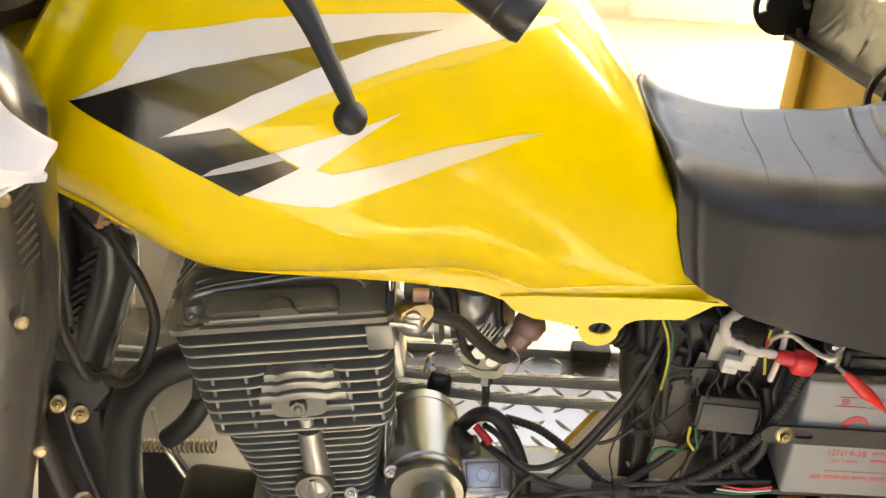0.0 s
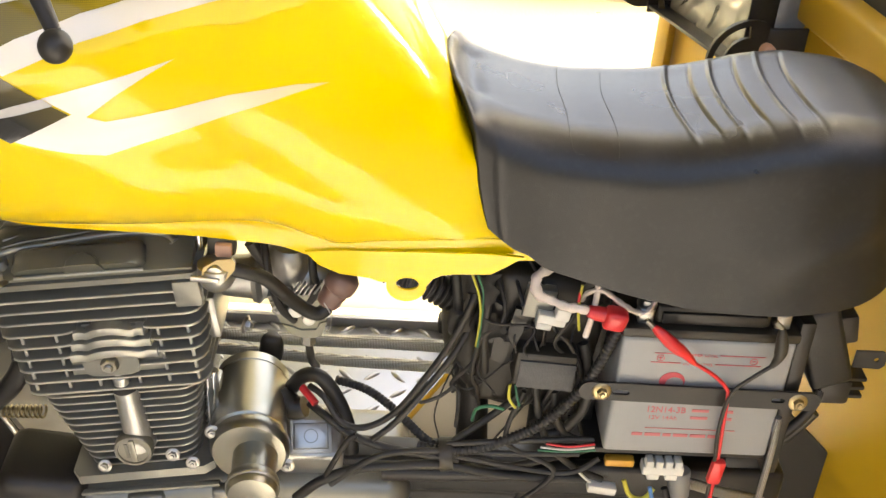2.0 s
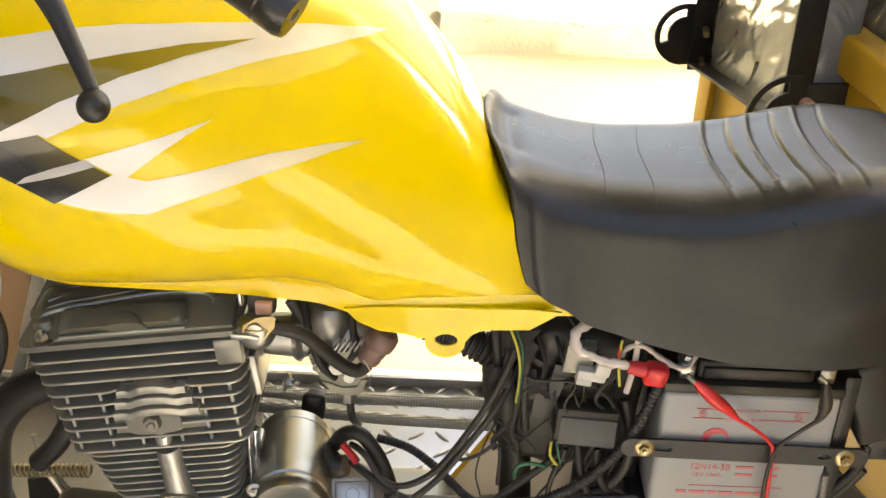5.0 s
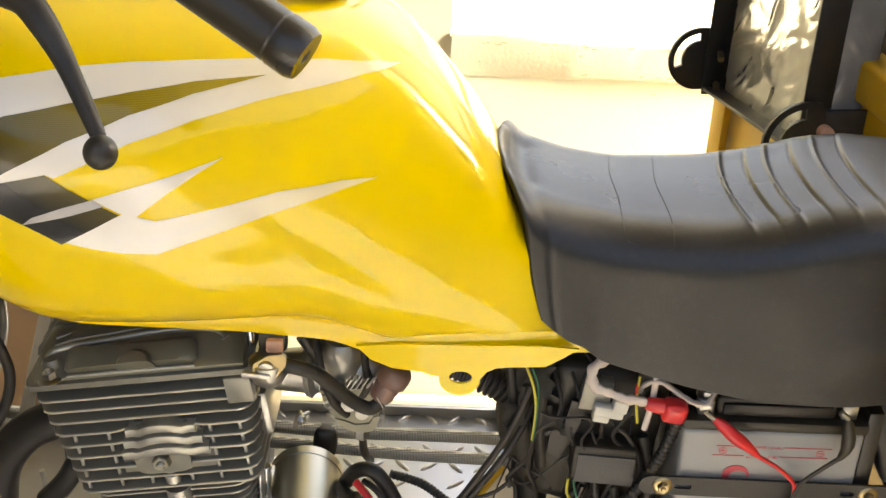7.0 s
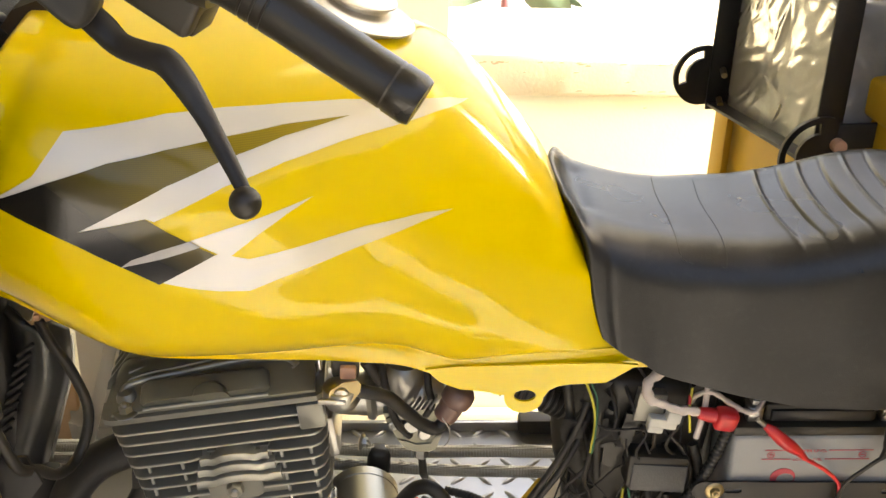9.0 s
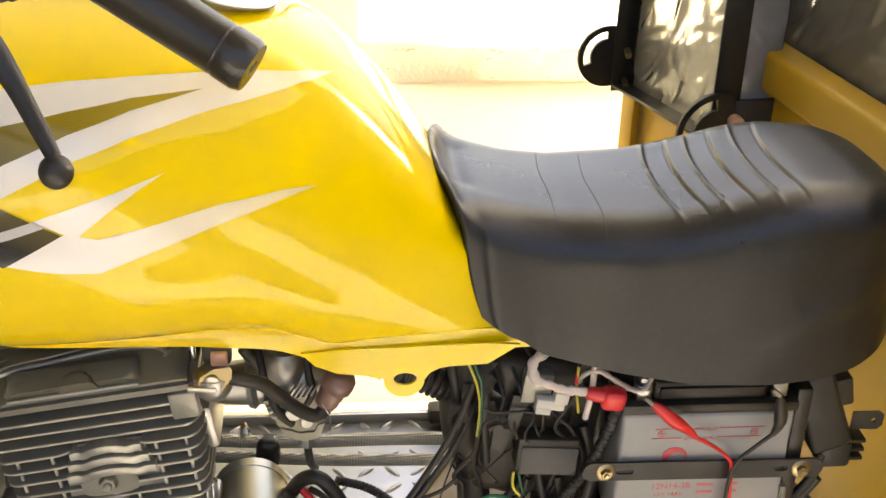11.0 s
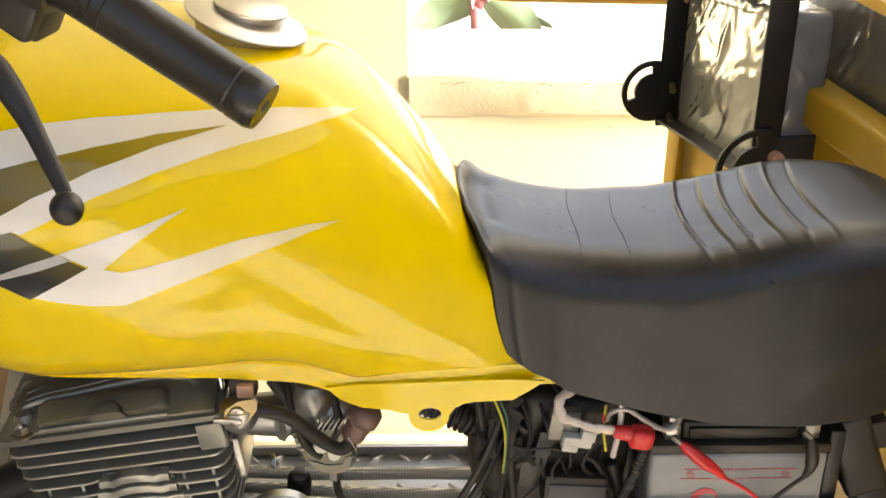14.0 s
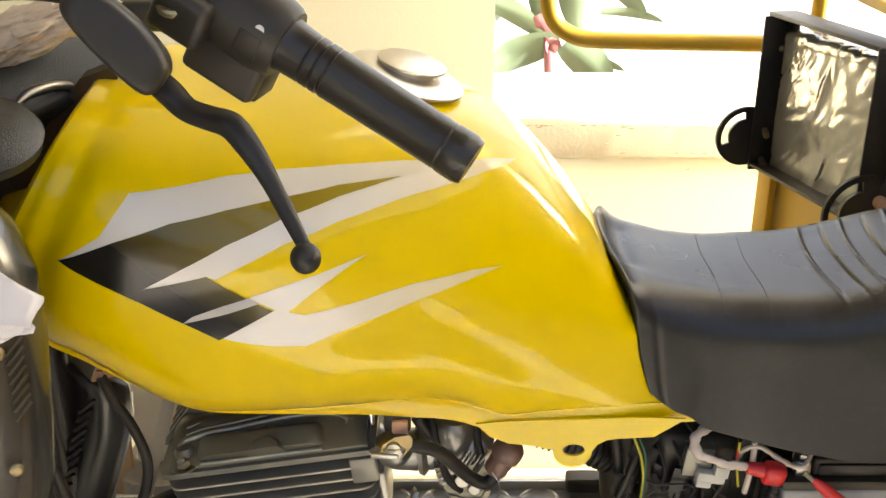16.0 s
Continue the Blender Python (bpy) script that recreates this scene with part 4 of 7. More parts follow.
def rocker_cover():
    bm = bmesh.new()
    rows = []
    prof = [(-0.1085, 0.070), (-0.1080, 0.0730), (-0.1050, 0.0755), (-0.0800, 0.0890), (-0.0755, 0.0915), (-0.0700, 0.0925), (-0.0640, 0.0920), (-0.0620, 0.080), (0.045, 0.072)]
    n = 30
    for k in range(n + 1):
        f = k / n
        x = -0.078 + 0.150 * f
        e = min(f, 1 - f) * 2
        sh = 1 - 0.45 * max(0.0, 1 - e * 6) ** 2
        rows.append([eng(x, y, 0.072 + (z - 0.072) * sh) for y, z in prof])
    vs = sheet(bm, rows)
    bm.faces.new(vs[0])
    bm.faces.new(vs[-1])
    return bm


cover = part("rocker_cover", rocker_cover(), M_COVER, engine)
PANEL_UP = (EZ * 0.0115 + EY * 0.0185).normalized()
raised = [(-0.050, 0.0), (0.041, 0.0), (0.044, 0.003), (0.043, 0.0165), (0.040, 0.0195), (-0.048, 0.0195), (-0.052, 0.0160), (-0.053, 0.003)]
part("raised_panel", dome(raised, eng(-0.004, -0.1050, 0.0740), EX, PANEL_UP, 0.0095, 6), M_COVER, cover)
bump = [(-0.014, 0.0), (0.014, 0.0), (0.0125, 0.0065), (0.007, 0.0112), (0.0, 0.0128), (-0.007, 0.0112), (-0.0125, 0.0065)]
part("half_round_boss", dome(bump, eng(-0.003, -0.1070, 0.0728), EX, PANEL_UP, 0.0150, 7), M_COVER, cover)


def cover_place(x, u):
    # u runs from the cover's near edge (0) to its crest (1) and on behind it
    if u <= 1.0:
        return eng(x, -0.105 + 0.025 * u, 0.0757 + 0.0135 * u)
    return eng(x, -0.080 + 0.037 * (u - 1.0), 0.0892 + 0.0070 * (u - 1.0))


RIM = [(-0.070, 0.44), (-0.066, 0.64), (-0.050, 0.77), (-0.030, 0.83), (-0.010, 0.90), (0.010, 0.96), (0.030, 0.96), (0.048, 0.90), (0.055, 0.80), (0.060, 0.62)]
part("cover_rim", tube(bmesh.new(), [cover_place(x, u) for x, u in RIM], 0.0027, 10, 4), M_FINEDGE, cover)
part("panel_lip", tube(bmesh.new(), [eng(x, -0.1085, 0.0745) for x in (-0.054, -0.030, 0.0, 0.022, 0.038)], 0.0013, 8, 4), M_FINEDGE, cover)
for k in range(3):
    part("cover_fin", tube(bmesh.new(), [cover_place(x, u + 0.17 + 0.21 * k) for x, u in RIM[1:7]], 0.0013, 8, 4), M_DARKCAST, cover)
for x, y, z in ((-0.067, -0.1060, 0.0715), (0.057, -0.089, 0.0745)):
    hexbolt("cover_bolt", eng(x, y, z), EZ, 0.0052, engine, True, M_STEEL)
    part("bolt_well", lathe(bmesh.new(), eng(x, y + 0.011, z), EZ, [(0.0085, 0), (0.0082, 0.008), (0.0060, 0.0115), (0, 0.013)], 20), M_DARKCAST, engine)
for k in range(8):
    # upright fins behind the cover, with sloping shoulders
    rise = 0.0016 * k
    plate = [(-0.0915 + 0.001 * k, 0.066), (-0.0890 + 0.001 * k, 0.073 + rise), (-0.0660, 0.0965 + rise), (-0.0610, 0.0990 + rise), (0.0640, 0.0990 + rise), (0.0740, 0.0900 + rise), (0.0740, 0.066)]
    bright_edge(part("top_fin", slab(bmesh.new(), plate, eng(0, -0.0600 + 0.0110 * k, 0), EX, EZ, 0.0030), M_FINSIDE, engine), M_FINEDGE, True)
# foot of the cylinder and crankcase
foot = [(-0.056, 0), (-0.050, -0.008), (0.048, -0.006), (0.056, 0), (0.056, 0.11), (-0.056, 0.11)]
part("cylinder_foot", slab(bmesh.new(), foot, eng(0, -0.104, -0.1190), EX, EY, 0.008), M_DARKCAST, engine)
part("crankcase", box(bmesh.new(), eng(0.010, -0.045, -0.190), (0.165, 0.140, 0.126), ETURN, 0.02, 4), M_DARKCAST, engine)
for k, (x, w, z) in enumerate(((-0.036, 0.016, -0.142), (-0.002, 0.030, -0.136), (0.036, 0.020, -0.144), (0.058, 0.014, -0.134))):
    part("case_web", box(bmesh.new(), eng(x, -0.112, z - 0.012), (w, 0.012, 0.030), ETURN, 0.004, 3), M_DARKCAST, engine)
part("case_joint", box(bmesh.new(), eng(0.004, -0.113, -0.1270), (0.110, 0.006, 0.003), ETURN, 0.001), M_DARKCAST, engine)
for x, z in ((-0.029, -0.1050), (0.040, -0.1085), (0.026, -0.0985)):
    hexbolt("foot_screw", eng(x, -0.108, z), (0, -1, 0.3), 0.0032, engine, True, M_STEEL)
part("stud_rod", cyl(bmesh.new(), (-0.1585, -0.078, 0.500), (-0.1640, -0.082, 0.728), 0.0032, 14), M_CHROME, engine)
part("stud_rod", cyl(bmesh.new(), (-0.1570, -0.076, 0.520), (-0.1570, -0.072, 0.592), 0.0042, 14), M_CHROME, engine)

# starter motor beside the cylinder, end towards the near side
starter = part("starter_motor", lathe(bmesh.new(), (-0.1320, -0.018, 0.5440), (0.05, -1, -0.02), [(0.026, 0), (0.0288, 0.003), (0.0305, 0.004), (0.0305, 0.013), (0.0298, 0.0135), (0.0298, 0.060), (0.0302, 0.061), (0.0302, 0.078), (0.028, 0.080)], 48), M_ALU, engine, "brushed aluminium starter motor barrel")
part("end_flange", lathe(bmesh.new(), (-0.1255, -0.096, 0.5420), (0, -1, -0.05), [(0.0290, 0), (0.0310, 0.003), (0.0312, 0.010), (0.0285, 0.015), (0.0200, 0.0165)], 48), M_ALU, starter)
part("nose", lathe(bmesh.new(), (-0.1205, -0.111, 0.5400), (0.02, -1, -0.08), [(0.0175, 0), (0.0170, 0.024), (0.0175, 0.026)], 36), M_ALU, starter)
part("nose_cap", lathe(bmesh.new(), (-0.1195, -0.136, 0.5375), (0.02, -1, -0.10), [(0.0190, 0), (0.0200, 0.002), (0.0200, 0.012), (0.018, 0.016), (0.010, 0.018), (0.0, 0.018)], 36), M_ALU, starter)
part("nose_band", lathe(bmesh.new(), (-0.1195, -0.1430, 0.5370), (0.02, -1, -0.10), [(0.0202, 0), (0.0208, 0.0008), (0.0208, 0.0022), (0.0202, 0.003)], 36), M_CAST, starter)
part("mounting_ear", box(bmesh.new(), (-0.159, -0.060, 0.572), (0.014, 0.020, 0.010), None, 0.003), M_ALU, starter)
for p in ((-0.1545, -0.104, 0.556), (-0.0960, -0.108, 0.528)):
    hexbolt("flange_screw", p, (0, -1, 0.2), 0.0034, starter, True, M_STEEL)
part("side_cover", box(bmesh.new(), (-0.080, -0.045, 0.500), (0.052, 0.050, 0.050), Euler((0.5, 0, 0.05)).to_matrix(), 0.006, 3), M_CAST, engine)
BADGE = Euler((-0.75, 0, 0.10)).to_matrix()
for size, lift, m in (((0.0340, 0.006, 0.0270), 0.0, M_CAST), ((0.0285, 0.002, 0.0215), 0.0026, M_DARKCAST), ((0.0268, 0.002, 0.0198), 0.0031, M_STEEL)):
    part("cover_badge", box(bmesh.new(), Vector((-0.0800, -0.0700, 0.5262)) + BADGE @ Vector((0, -lift, 0)), size, BADGE, 0.0006), m, engine)
part("badge_ring", lathe(bmesh.new(), Vector((-0.0800, -0.0700, 0.5262)) + BADGE @ Vector((0, -0.0038, 0)), BADGE @ Vector((0, -1, 0)), [(0.0058, 0), (0.0058, 0.0005), (0.0050, 0.0005), (0.0050, 0)], 24), M_DARKCAST, engine)
part("terminal_boot", tube(bmesh.new(), [(-0.107, -0.050, 0.552), (-0.095, -0.058, 0.546), (-0.086, -0.060, 0.549)], [0.0095, 0.0105, 0.0085], 14, 6), M_BLACK, engine, "black rubber terminal boot")
part("chain_cover", box(bmesh.new(), (-0.292, -0.085, 0.470), (0.070, 0.070, 0.080), Euler((0, 0.1, 0)).to_matrix(), 0.012, 3), M_BLACKPAINT, engine, "black painted chain cover")
part("lower_case", box(bmesh.new(), (-0.075, -0.02, 0.43), (0.16, 0.11, 0.10), None, 0.02, 3), M_DARKCAST, engine)

# carburettor and intake
EX0, EZ0 = (1, 0, 0), (0, 0, 1)
carb = thing("carburettor", (-0.09, -0.05, 0.62), "grey cast metal carburettor with black hoses", "carburettor")
part("throttle_body", lathe(bmesh.new(), (-0.128, -0.045, 0.664), (1, 0, 0.10), [(0.020, 0), (0.022, 0.004), (0.018, 0.008), (0.018, 0.020), (0.021, 0.022), (0.021, 0.045), (0.024, 0.047), (0.024, 0.055), (0.020, 0.062)], 30), M_CAST, carb)
part("slide_tower", lathe(bmesh.new(), (-0.099, -0.050, 0.664), (0, -0.1, 1), [(0.0175, 0), (0.0170, 0.020), (0.0185, 0.021), (0.0185, 0.032), (0.014, 0.038)], 28), M_CAST, carb)
bowl = [(-0.1151, 0.6641), (-0.1121, 0.6549), (-0.1031, 0.6385), (-0.0966, 0.6319), (-0.0885, 0.6292), (-0.0806, 0.6291), (-0.0741, 0.6316), (-0.0701, 0.6452), (-0.0679, 0.6574), (-0.0779, 0.6683)]
part("float_bowl", slab(bmesh.new(), bowl, (0, -0.072, 0), EX0, EZ0, -0.040), M_COVER, carb)
part("bowl_rim", slab(bmesh.new(), [(-0.1040, 0.6400), (-0.0966, 0.6310), (-0.0885, 0.6282), (-0.0800, 0.6282), (-0.0735, 0.6308), (-0.0695, 0.6440), (-0.0745, 0.6425), (-0.0775, 0.6362), (-0.0890, 0.6350), (-0.0960, 0.6380)], (0, -0.0735, 0), EX0, EZ0, -0.006), M_COVER, carb)
part("bowl_web", slab(bmesh.new(), [(-0.1130, 0.6600), (-0.1080, 0.6500), (-0.1010, 0.6470), (-0.0980, 0.6530), (-0.1040, 0.6640)], (0, -0.0740, 0), EX0, EZ0, -0.006), M_COVER, carb)
for x, z, r in ((-0.0930, 0.6560, 0.0062), (-0.0830, 0.6480, 0.0050), (-0.1010, 0.6680, 0.0058)):
    part("jet_boss", cyl(bmesh.new(), (x, -0.070, z), (x, -0.0785, z), r, 18), M_CAST, carb)
for k in range(5):
    part("air_rib", box(bmesh.new(), (-0.0935 + 0.0042 * k, -0.0745, 0.6735 + 0.0008 * k), (0.0014, 0.006, 0.012), Euler((0, 0.5, 0)).to_matrix(), 0.0004), M_CAST, carb)
for x, z in ((-0.1075, 0.6545), (-0.0730, 0.6520)):
    hexbolt("bowl_screw", (x, -0.0755, z), (0, -1, 0), 0.0022, carb, True, M_STEEL)
part("drain_nut", cyl(bmesh.new(), (-0.084, -0.058, 0.612), (-0.084, -0.058, 0.622), 0.006, 6), M_STEEL, carb)
part("drain_hose", tube(bmesh.new(), [(-0.084, -0.058, 0.616), (-0.082, -0.050, 0.590), (-0.079, -0.020, 0.560)], 0.0032, 10, 6), M_RUBBER, carb)
part("choke_lever", slab(bmesh.new(), [(-0.010, -0.006), (0.008, -0.008), (0.011, 0.0), (0.007, 0.008), (-0.009, 0.006)], (-0.0800, -0.0640, 0.6625), (0.85, 0, -0.5), (0.5, 0.1, 0.85), -0.0016, [ring2(0.001, 0.0, 0.0022, 10)]), M_ALU, carb)
hexbolt("choke_screw", (-0.0815, -0.0655, 0.6630), (0, -1, 0), 0.0030, carb, True, M_ZINC)
part("intake_stub", tube(bmesh.new(), [(-0.166, -0.045, 0.668), (-0.150, -0.045, 0.664), (-0.128, -0.045, 0.664)], [0.020, 0.016, 0.018], 22, 5), M_CAST, carb)
part("stub_flange", box(bmesh.new(), (-0.155, -0.060, 0.650), (0.010, 0.050, 0.038), ETURN, 0.004), M_CAST, carb)
hexbolt("flange_nut", (-0.132, -0.070, 0.636), (1, -0.4, 0), 0.0040, carb, True, M_STEEL)
boot = thing("plug_boot", (-0.06, -0.088, 0.67), "brown rubber boot on the carburettor cable", "rubber boot")
part("boot_body", lathe(bmesh.new(), (-0.0705, -0.0900, 0.6710), (0.50, 0.10, 0.86), [(0.0046, 0), (0.0080, 0.002), (0.0094, 0.006), (0.0090, 0.010), (0.0097, 0.0125), (0.0094, 0.0155), (0.0118, 0.018), (0.0122, 0.023), (0.0116, 0.0285), (0.0085, 0.032), (0.0040, 0.0335), (0.0, 0.0337)], 28), M_BROWNRUB, boot)
part("wire_clip", tube(bmesh.new(), [(-0.071, -0.100, 0.680), (-0.0655, -0.104, 0.672), (-0.066, -0.102, 0.660), (-0.069, -0.101, 0.655)], 0.0005, 6, 5), M_STEEL, boot)

# fuel tap under the tank
tap = thing("fuel_tap", (-0.146, -0.125, 0.705), "zinc fuel tap with a pale lever plate", "fuel tap")
face = [(0.0125, 0.0085), (0.0145, 0.0050), (0.0135, 0.0), (0.0055, -0.0080), (-0.005, -0.0078), (-0.0095, -0.003), (-0.0075, 0.004), (0.002, 0.0085)]
part("face_plate", slab(bmesh.new(), face, (-0.1450, -0.1325, 0.7240), (1, 0.1, 0.1), (-0.1, 0.25, 1), -0.0016, [ring2(0.0, 0.0, 0.0055, 18)]), M_ZINC, tap, "pale brass plate")
part("tap_dial", lathe(bmesh.new(), (-0.1450, -0.131, 0.7240), (0, -1, -0.2), [(0.0052, 0), (0.0052, 0.002), (0.003, 0.003)], 20), M_STEEL, tap)
part("tap_lever", box(bmesh.new(), (-0.1515, -0.1350, 0.7195), (0.020, 0.003, 0.0045), Euler((0, 0.06, 0)).to_matrix(), 0.0012), M_STEEL, tap)
part("tap_body", lathe(bmesh.new(), (-0.1450, -0.122, 0.728), (0, 0, -1), [(0.008, 0), (0.0135, 0.004), (0.0135, 0.014), (0.0105, 0.020), (0.006, 0.024)], 26), M_STEEL, tap)
part("foam_square", box(bmesh.new(), (-0.1405, -0.1180, 0.7335), (0.0115, 0.006, 0.0100), None, 0.0015), M_COPPER, tap, "peach coloured foam block")
part("foam_holder", box(bmesh.new(), (-0.1425, -0.1100, 0.7340), (0.020, 0.012, 0.016), None, 0.003), M_BLACK, tap)
fuel_hose = part("fuel_hose", tube(bmesh.new(), [(-0.138, -0.124, 0.7220), (-0.126, -0.124, 0.7200), (-0.112, -0.119, 0.7120), (-0.100, -0.111, 0.6950), (-0.087, -0.101, 0.6760), (-0.076, -0.097, 0.6680), (-0.068, -0.093, 0.6720)], 0.0052, 14, 8), M_RUBBER)
tagged(fuel_hose, "black rubber fuel hose from the tap", "hose")
for k, (pts, r) in enumerate([([(-0.118, -0.07, 0.715), (-0.112, -0.085, 0.690), (-0.104, -0.08, 0.660), (-0.094, -0.075, 0.645)], 0.0030), ([(-0.083, -0.060, 0.716), (-0.081, -0.075, 0.692), (-0.078, -0.072, 0.672), (-0.086, -0.070, 0.655)], 0.0030), ([(-0.128, -0.06, 0.705), (-0.118, -0.06, 0.690), (-0.110, -0.05, 0.680)], 0.0060)]):
    tagged(part("control_cable", tube(bmesh.new(), pts, r, 10, 8), M_RUBBER), "black sheathed cable beside the carburettor", "cable", "cables by the carburettor")

# exhaust, spring, front bits
exhaust = thing("exhaust_pipe", (-0.38, -0.06, 0.20), "black coated exhaust header pipe bending down", "exhaust pipe")
part("header", tube(bmesh.new(), [(-0.300, -0.052, 0.624), (-0.318, -0.055, 0.618), (-0.345, -0.058, 0.604), (-0.366, -0.060, 0.575), (-0.374, -0.061, 0.535), (-0.378, -0.062, 0.46), (-0.380, -0.06, 0.20), (-0.380, -0.06, 0.0)], 0.0152, 24, 8), M_EXHAUST, exhaust)
part("port_flange", slab(bmesh.new(), [(-0.012, -0.036), (0.012, -0.036), (0.018, -0.012), (0.018, 0.012), (0.012, 0.036), (-0.012, 0.036), (-0.018, 0.0)], (-0.311, -0.053, 0.622), (0, 1, 0), (0.1, 0, 1), 0.008), M_EXHAUST, exhaust)
part("lower_bracket", tube(bmesh.new(), [(-0.305, -0.058, 0.585), (-0.318, -0.06, 0.560), (-0.338, -0.055, 0.535)], 0.009, 12, 4), M_EXHAUST, exhaust)


def helix(a, b, r, turns, wire):
    a, b = Vector(a), Vector(b)
    d = b - a
    u = d.orthogonal().normalized()
    v = d.normalized().cross(u)
    n = turns * 10
    return tube(bmesh.new(), [a + d * k / n + (u * math.cos(2 * math.pi * k / 10) + v * math.sin(2 * math.pi * k / 10)) * r for k in range(n + 1)], wire, 6, 1)


frontlug = thing("engine_mount", (-0.36, 0.02, 0.42), "black steel engine mount plate with a pale strap", "mount")
part("mount_plate", slab(bmesh.new(), [(-0.3811, 0.4481), (-0.3554, 0.4531), (-0.3390, 0.4234), (-0.3353, 0.3500), (-0.3851, 0.3500)], (0, 0.024, 0), (1, 0, 0), (0, 0, 1), -0.006), M_BLACKPAINT, frontlug)
part("strap", tube(bmesh.new(), [(-0.3664, 0.016, 0.5063), (-0.3619, 0.016, 0.4728), (-0.3507, 0.016, 0.4467), (-0.3414, 0.016, 0.4281)], 0.0026, 8, 6), M_STEEL, frontlug)
tagged(part("return_spring", helix((-0.425, -0.026, 0.498), (-0.303, -0.036, 0.512), 0.0050, 30, 0.0011), M_ZINC), "yellow zinc coil return spring", "spring")

# ---------------------------------------------------------------- tank stickers
STRIPE_UPPER = [(-0.3518, 0.8959), (-0.3232, 0.9146), (-0.3043, 0.9397), (-0.2796, 0.9425), (-0.2459, 0.9470), (-0.2120, 0.9475), (-0.1773, 0.9461), (-0.1416, 0.9435), (-0.1046, 0.9394), (-0.0735, 0.9330), (-0.0600, 0.9280), (-0.0820, 0.9290), (-0.1048, 0.9276), (-0.1270, 0.9263), (-0.1414, 0.9248), (-0.1763, 0.9195), (-0.2104, 0.9105), (-0.2309, 0.9013), (-0.2519, 0.8916), (-0.2570, 0.8934), (-0.2980, 0.8824), (-0.3250, 0.8880)]
STRIPE_DARK = [(-0.3518, 0.8959), (-0.3143, 0.9118), (-0.2787, 0.9244), (-0.2445, 0.9312), (-0.2109, 0.9351), (-0.1768, 0.9373), (-0.1372, 0.9361), (-0.1766, 0.9320), (-0.2105, 0.9246), (-0.2443, 0.9124), (-0.2726, 0.8973), (-0.2980, 0.8824), (-0.2570, 0.8934), (-0.2181, 0.8670), (-0.2340, 0.8580), (-0.2524, 0.8480), (-0.2740, 0.8600), (-0.2986, 0.8726), (-0.3280, 0.8850)]
STRIPE_THIN = [(-0.2744, 0.86), (-0.2678, 0.8655), (-0.2496, 0.8728), (-0.232, 0.8782), (-0.2261, 0.8736), (-0.2465, 0.8673)]
STRIPE_LOWER = [(-0.2165, 0.8674), (-0.234, 0.8587), (-0.2516, 0.8494), (-0.2345, 0.8447), (-0.2172, 0.841), (-0.199, 0.8391), (-0.1818, 0.8445), (-0.1641, 0.8491), (-0.1284, 0.8585), (-0.0915, 0.8677), (-0.0705, 0.8712), (-0.0915, 0.8734), (-0.1283, 0.8719), (-0.1637, 0.8665), (-0.1984, 0.862), (-0.2087, 0.8653), (-0.1909, 0.8794), (-0.1736, 0.8902), (-0.1592, 0.8978), (-0.177, 0.8932), (-0.1974, 0.8879), (-0.2146, 0.8832), (-0.232, 0.8782), (-0.2261, 0.8736)]


def white_sticker():
    # white print that runs out into the yellow towards its tips
    m = mat("white_sticker", (0.74, 0.69, 0.61), 0.30, 0, 0.02, 30, 900, 0.004, 0.6, 0.03)
    nt = m.node_tree
    sep = nt.nodes.new("ShaderNodeSeparateXYZ")
    nt.links.new(nt.nodes["Texture Coordinate"].outputs["Object"], sep.inputs[0])
    grad = nt.nodes.new("ShaderNodeMapRange")
    grad.inputs[1].default_value, grad.inputs[2].default_value = -0.20, -0.065
    grad.inputs[4].default_value = 0.55
    nt.links.new(sep.outputs["X"], grad.inputs[0])
    mix = nt.nodes.new("ShaderNodeMix")
    mix.data_type = "RGBA"
    mix.inputs[6].default_value, mix.inputs[7].default_value = (0.74, 0.69, 0.61, 1), (0.80, 0.585, 0.06, 1)
    nt.links.new(grad.outputs[0], mix.inputs[0])
    nt.links.new(mix.outputs[2], nt.nodes["Principled BSDF"].inputs["Base Color"])
    return m


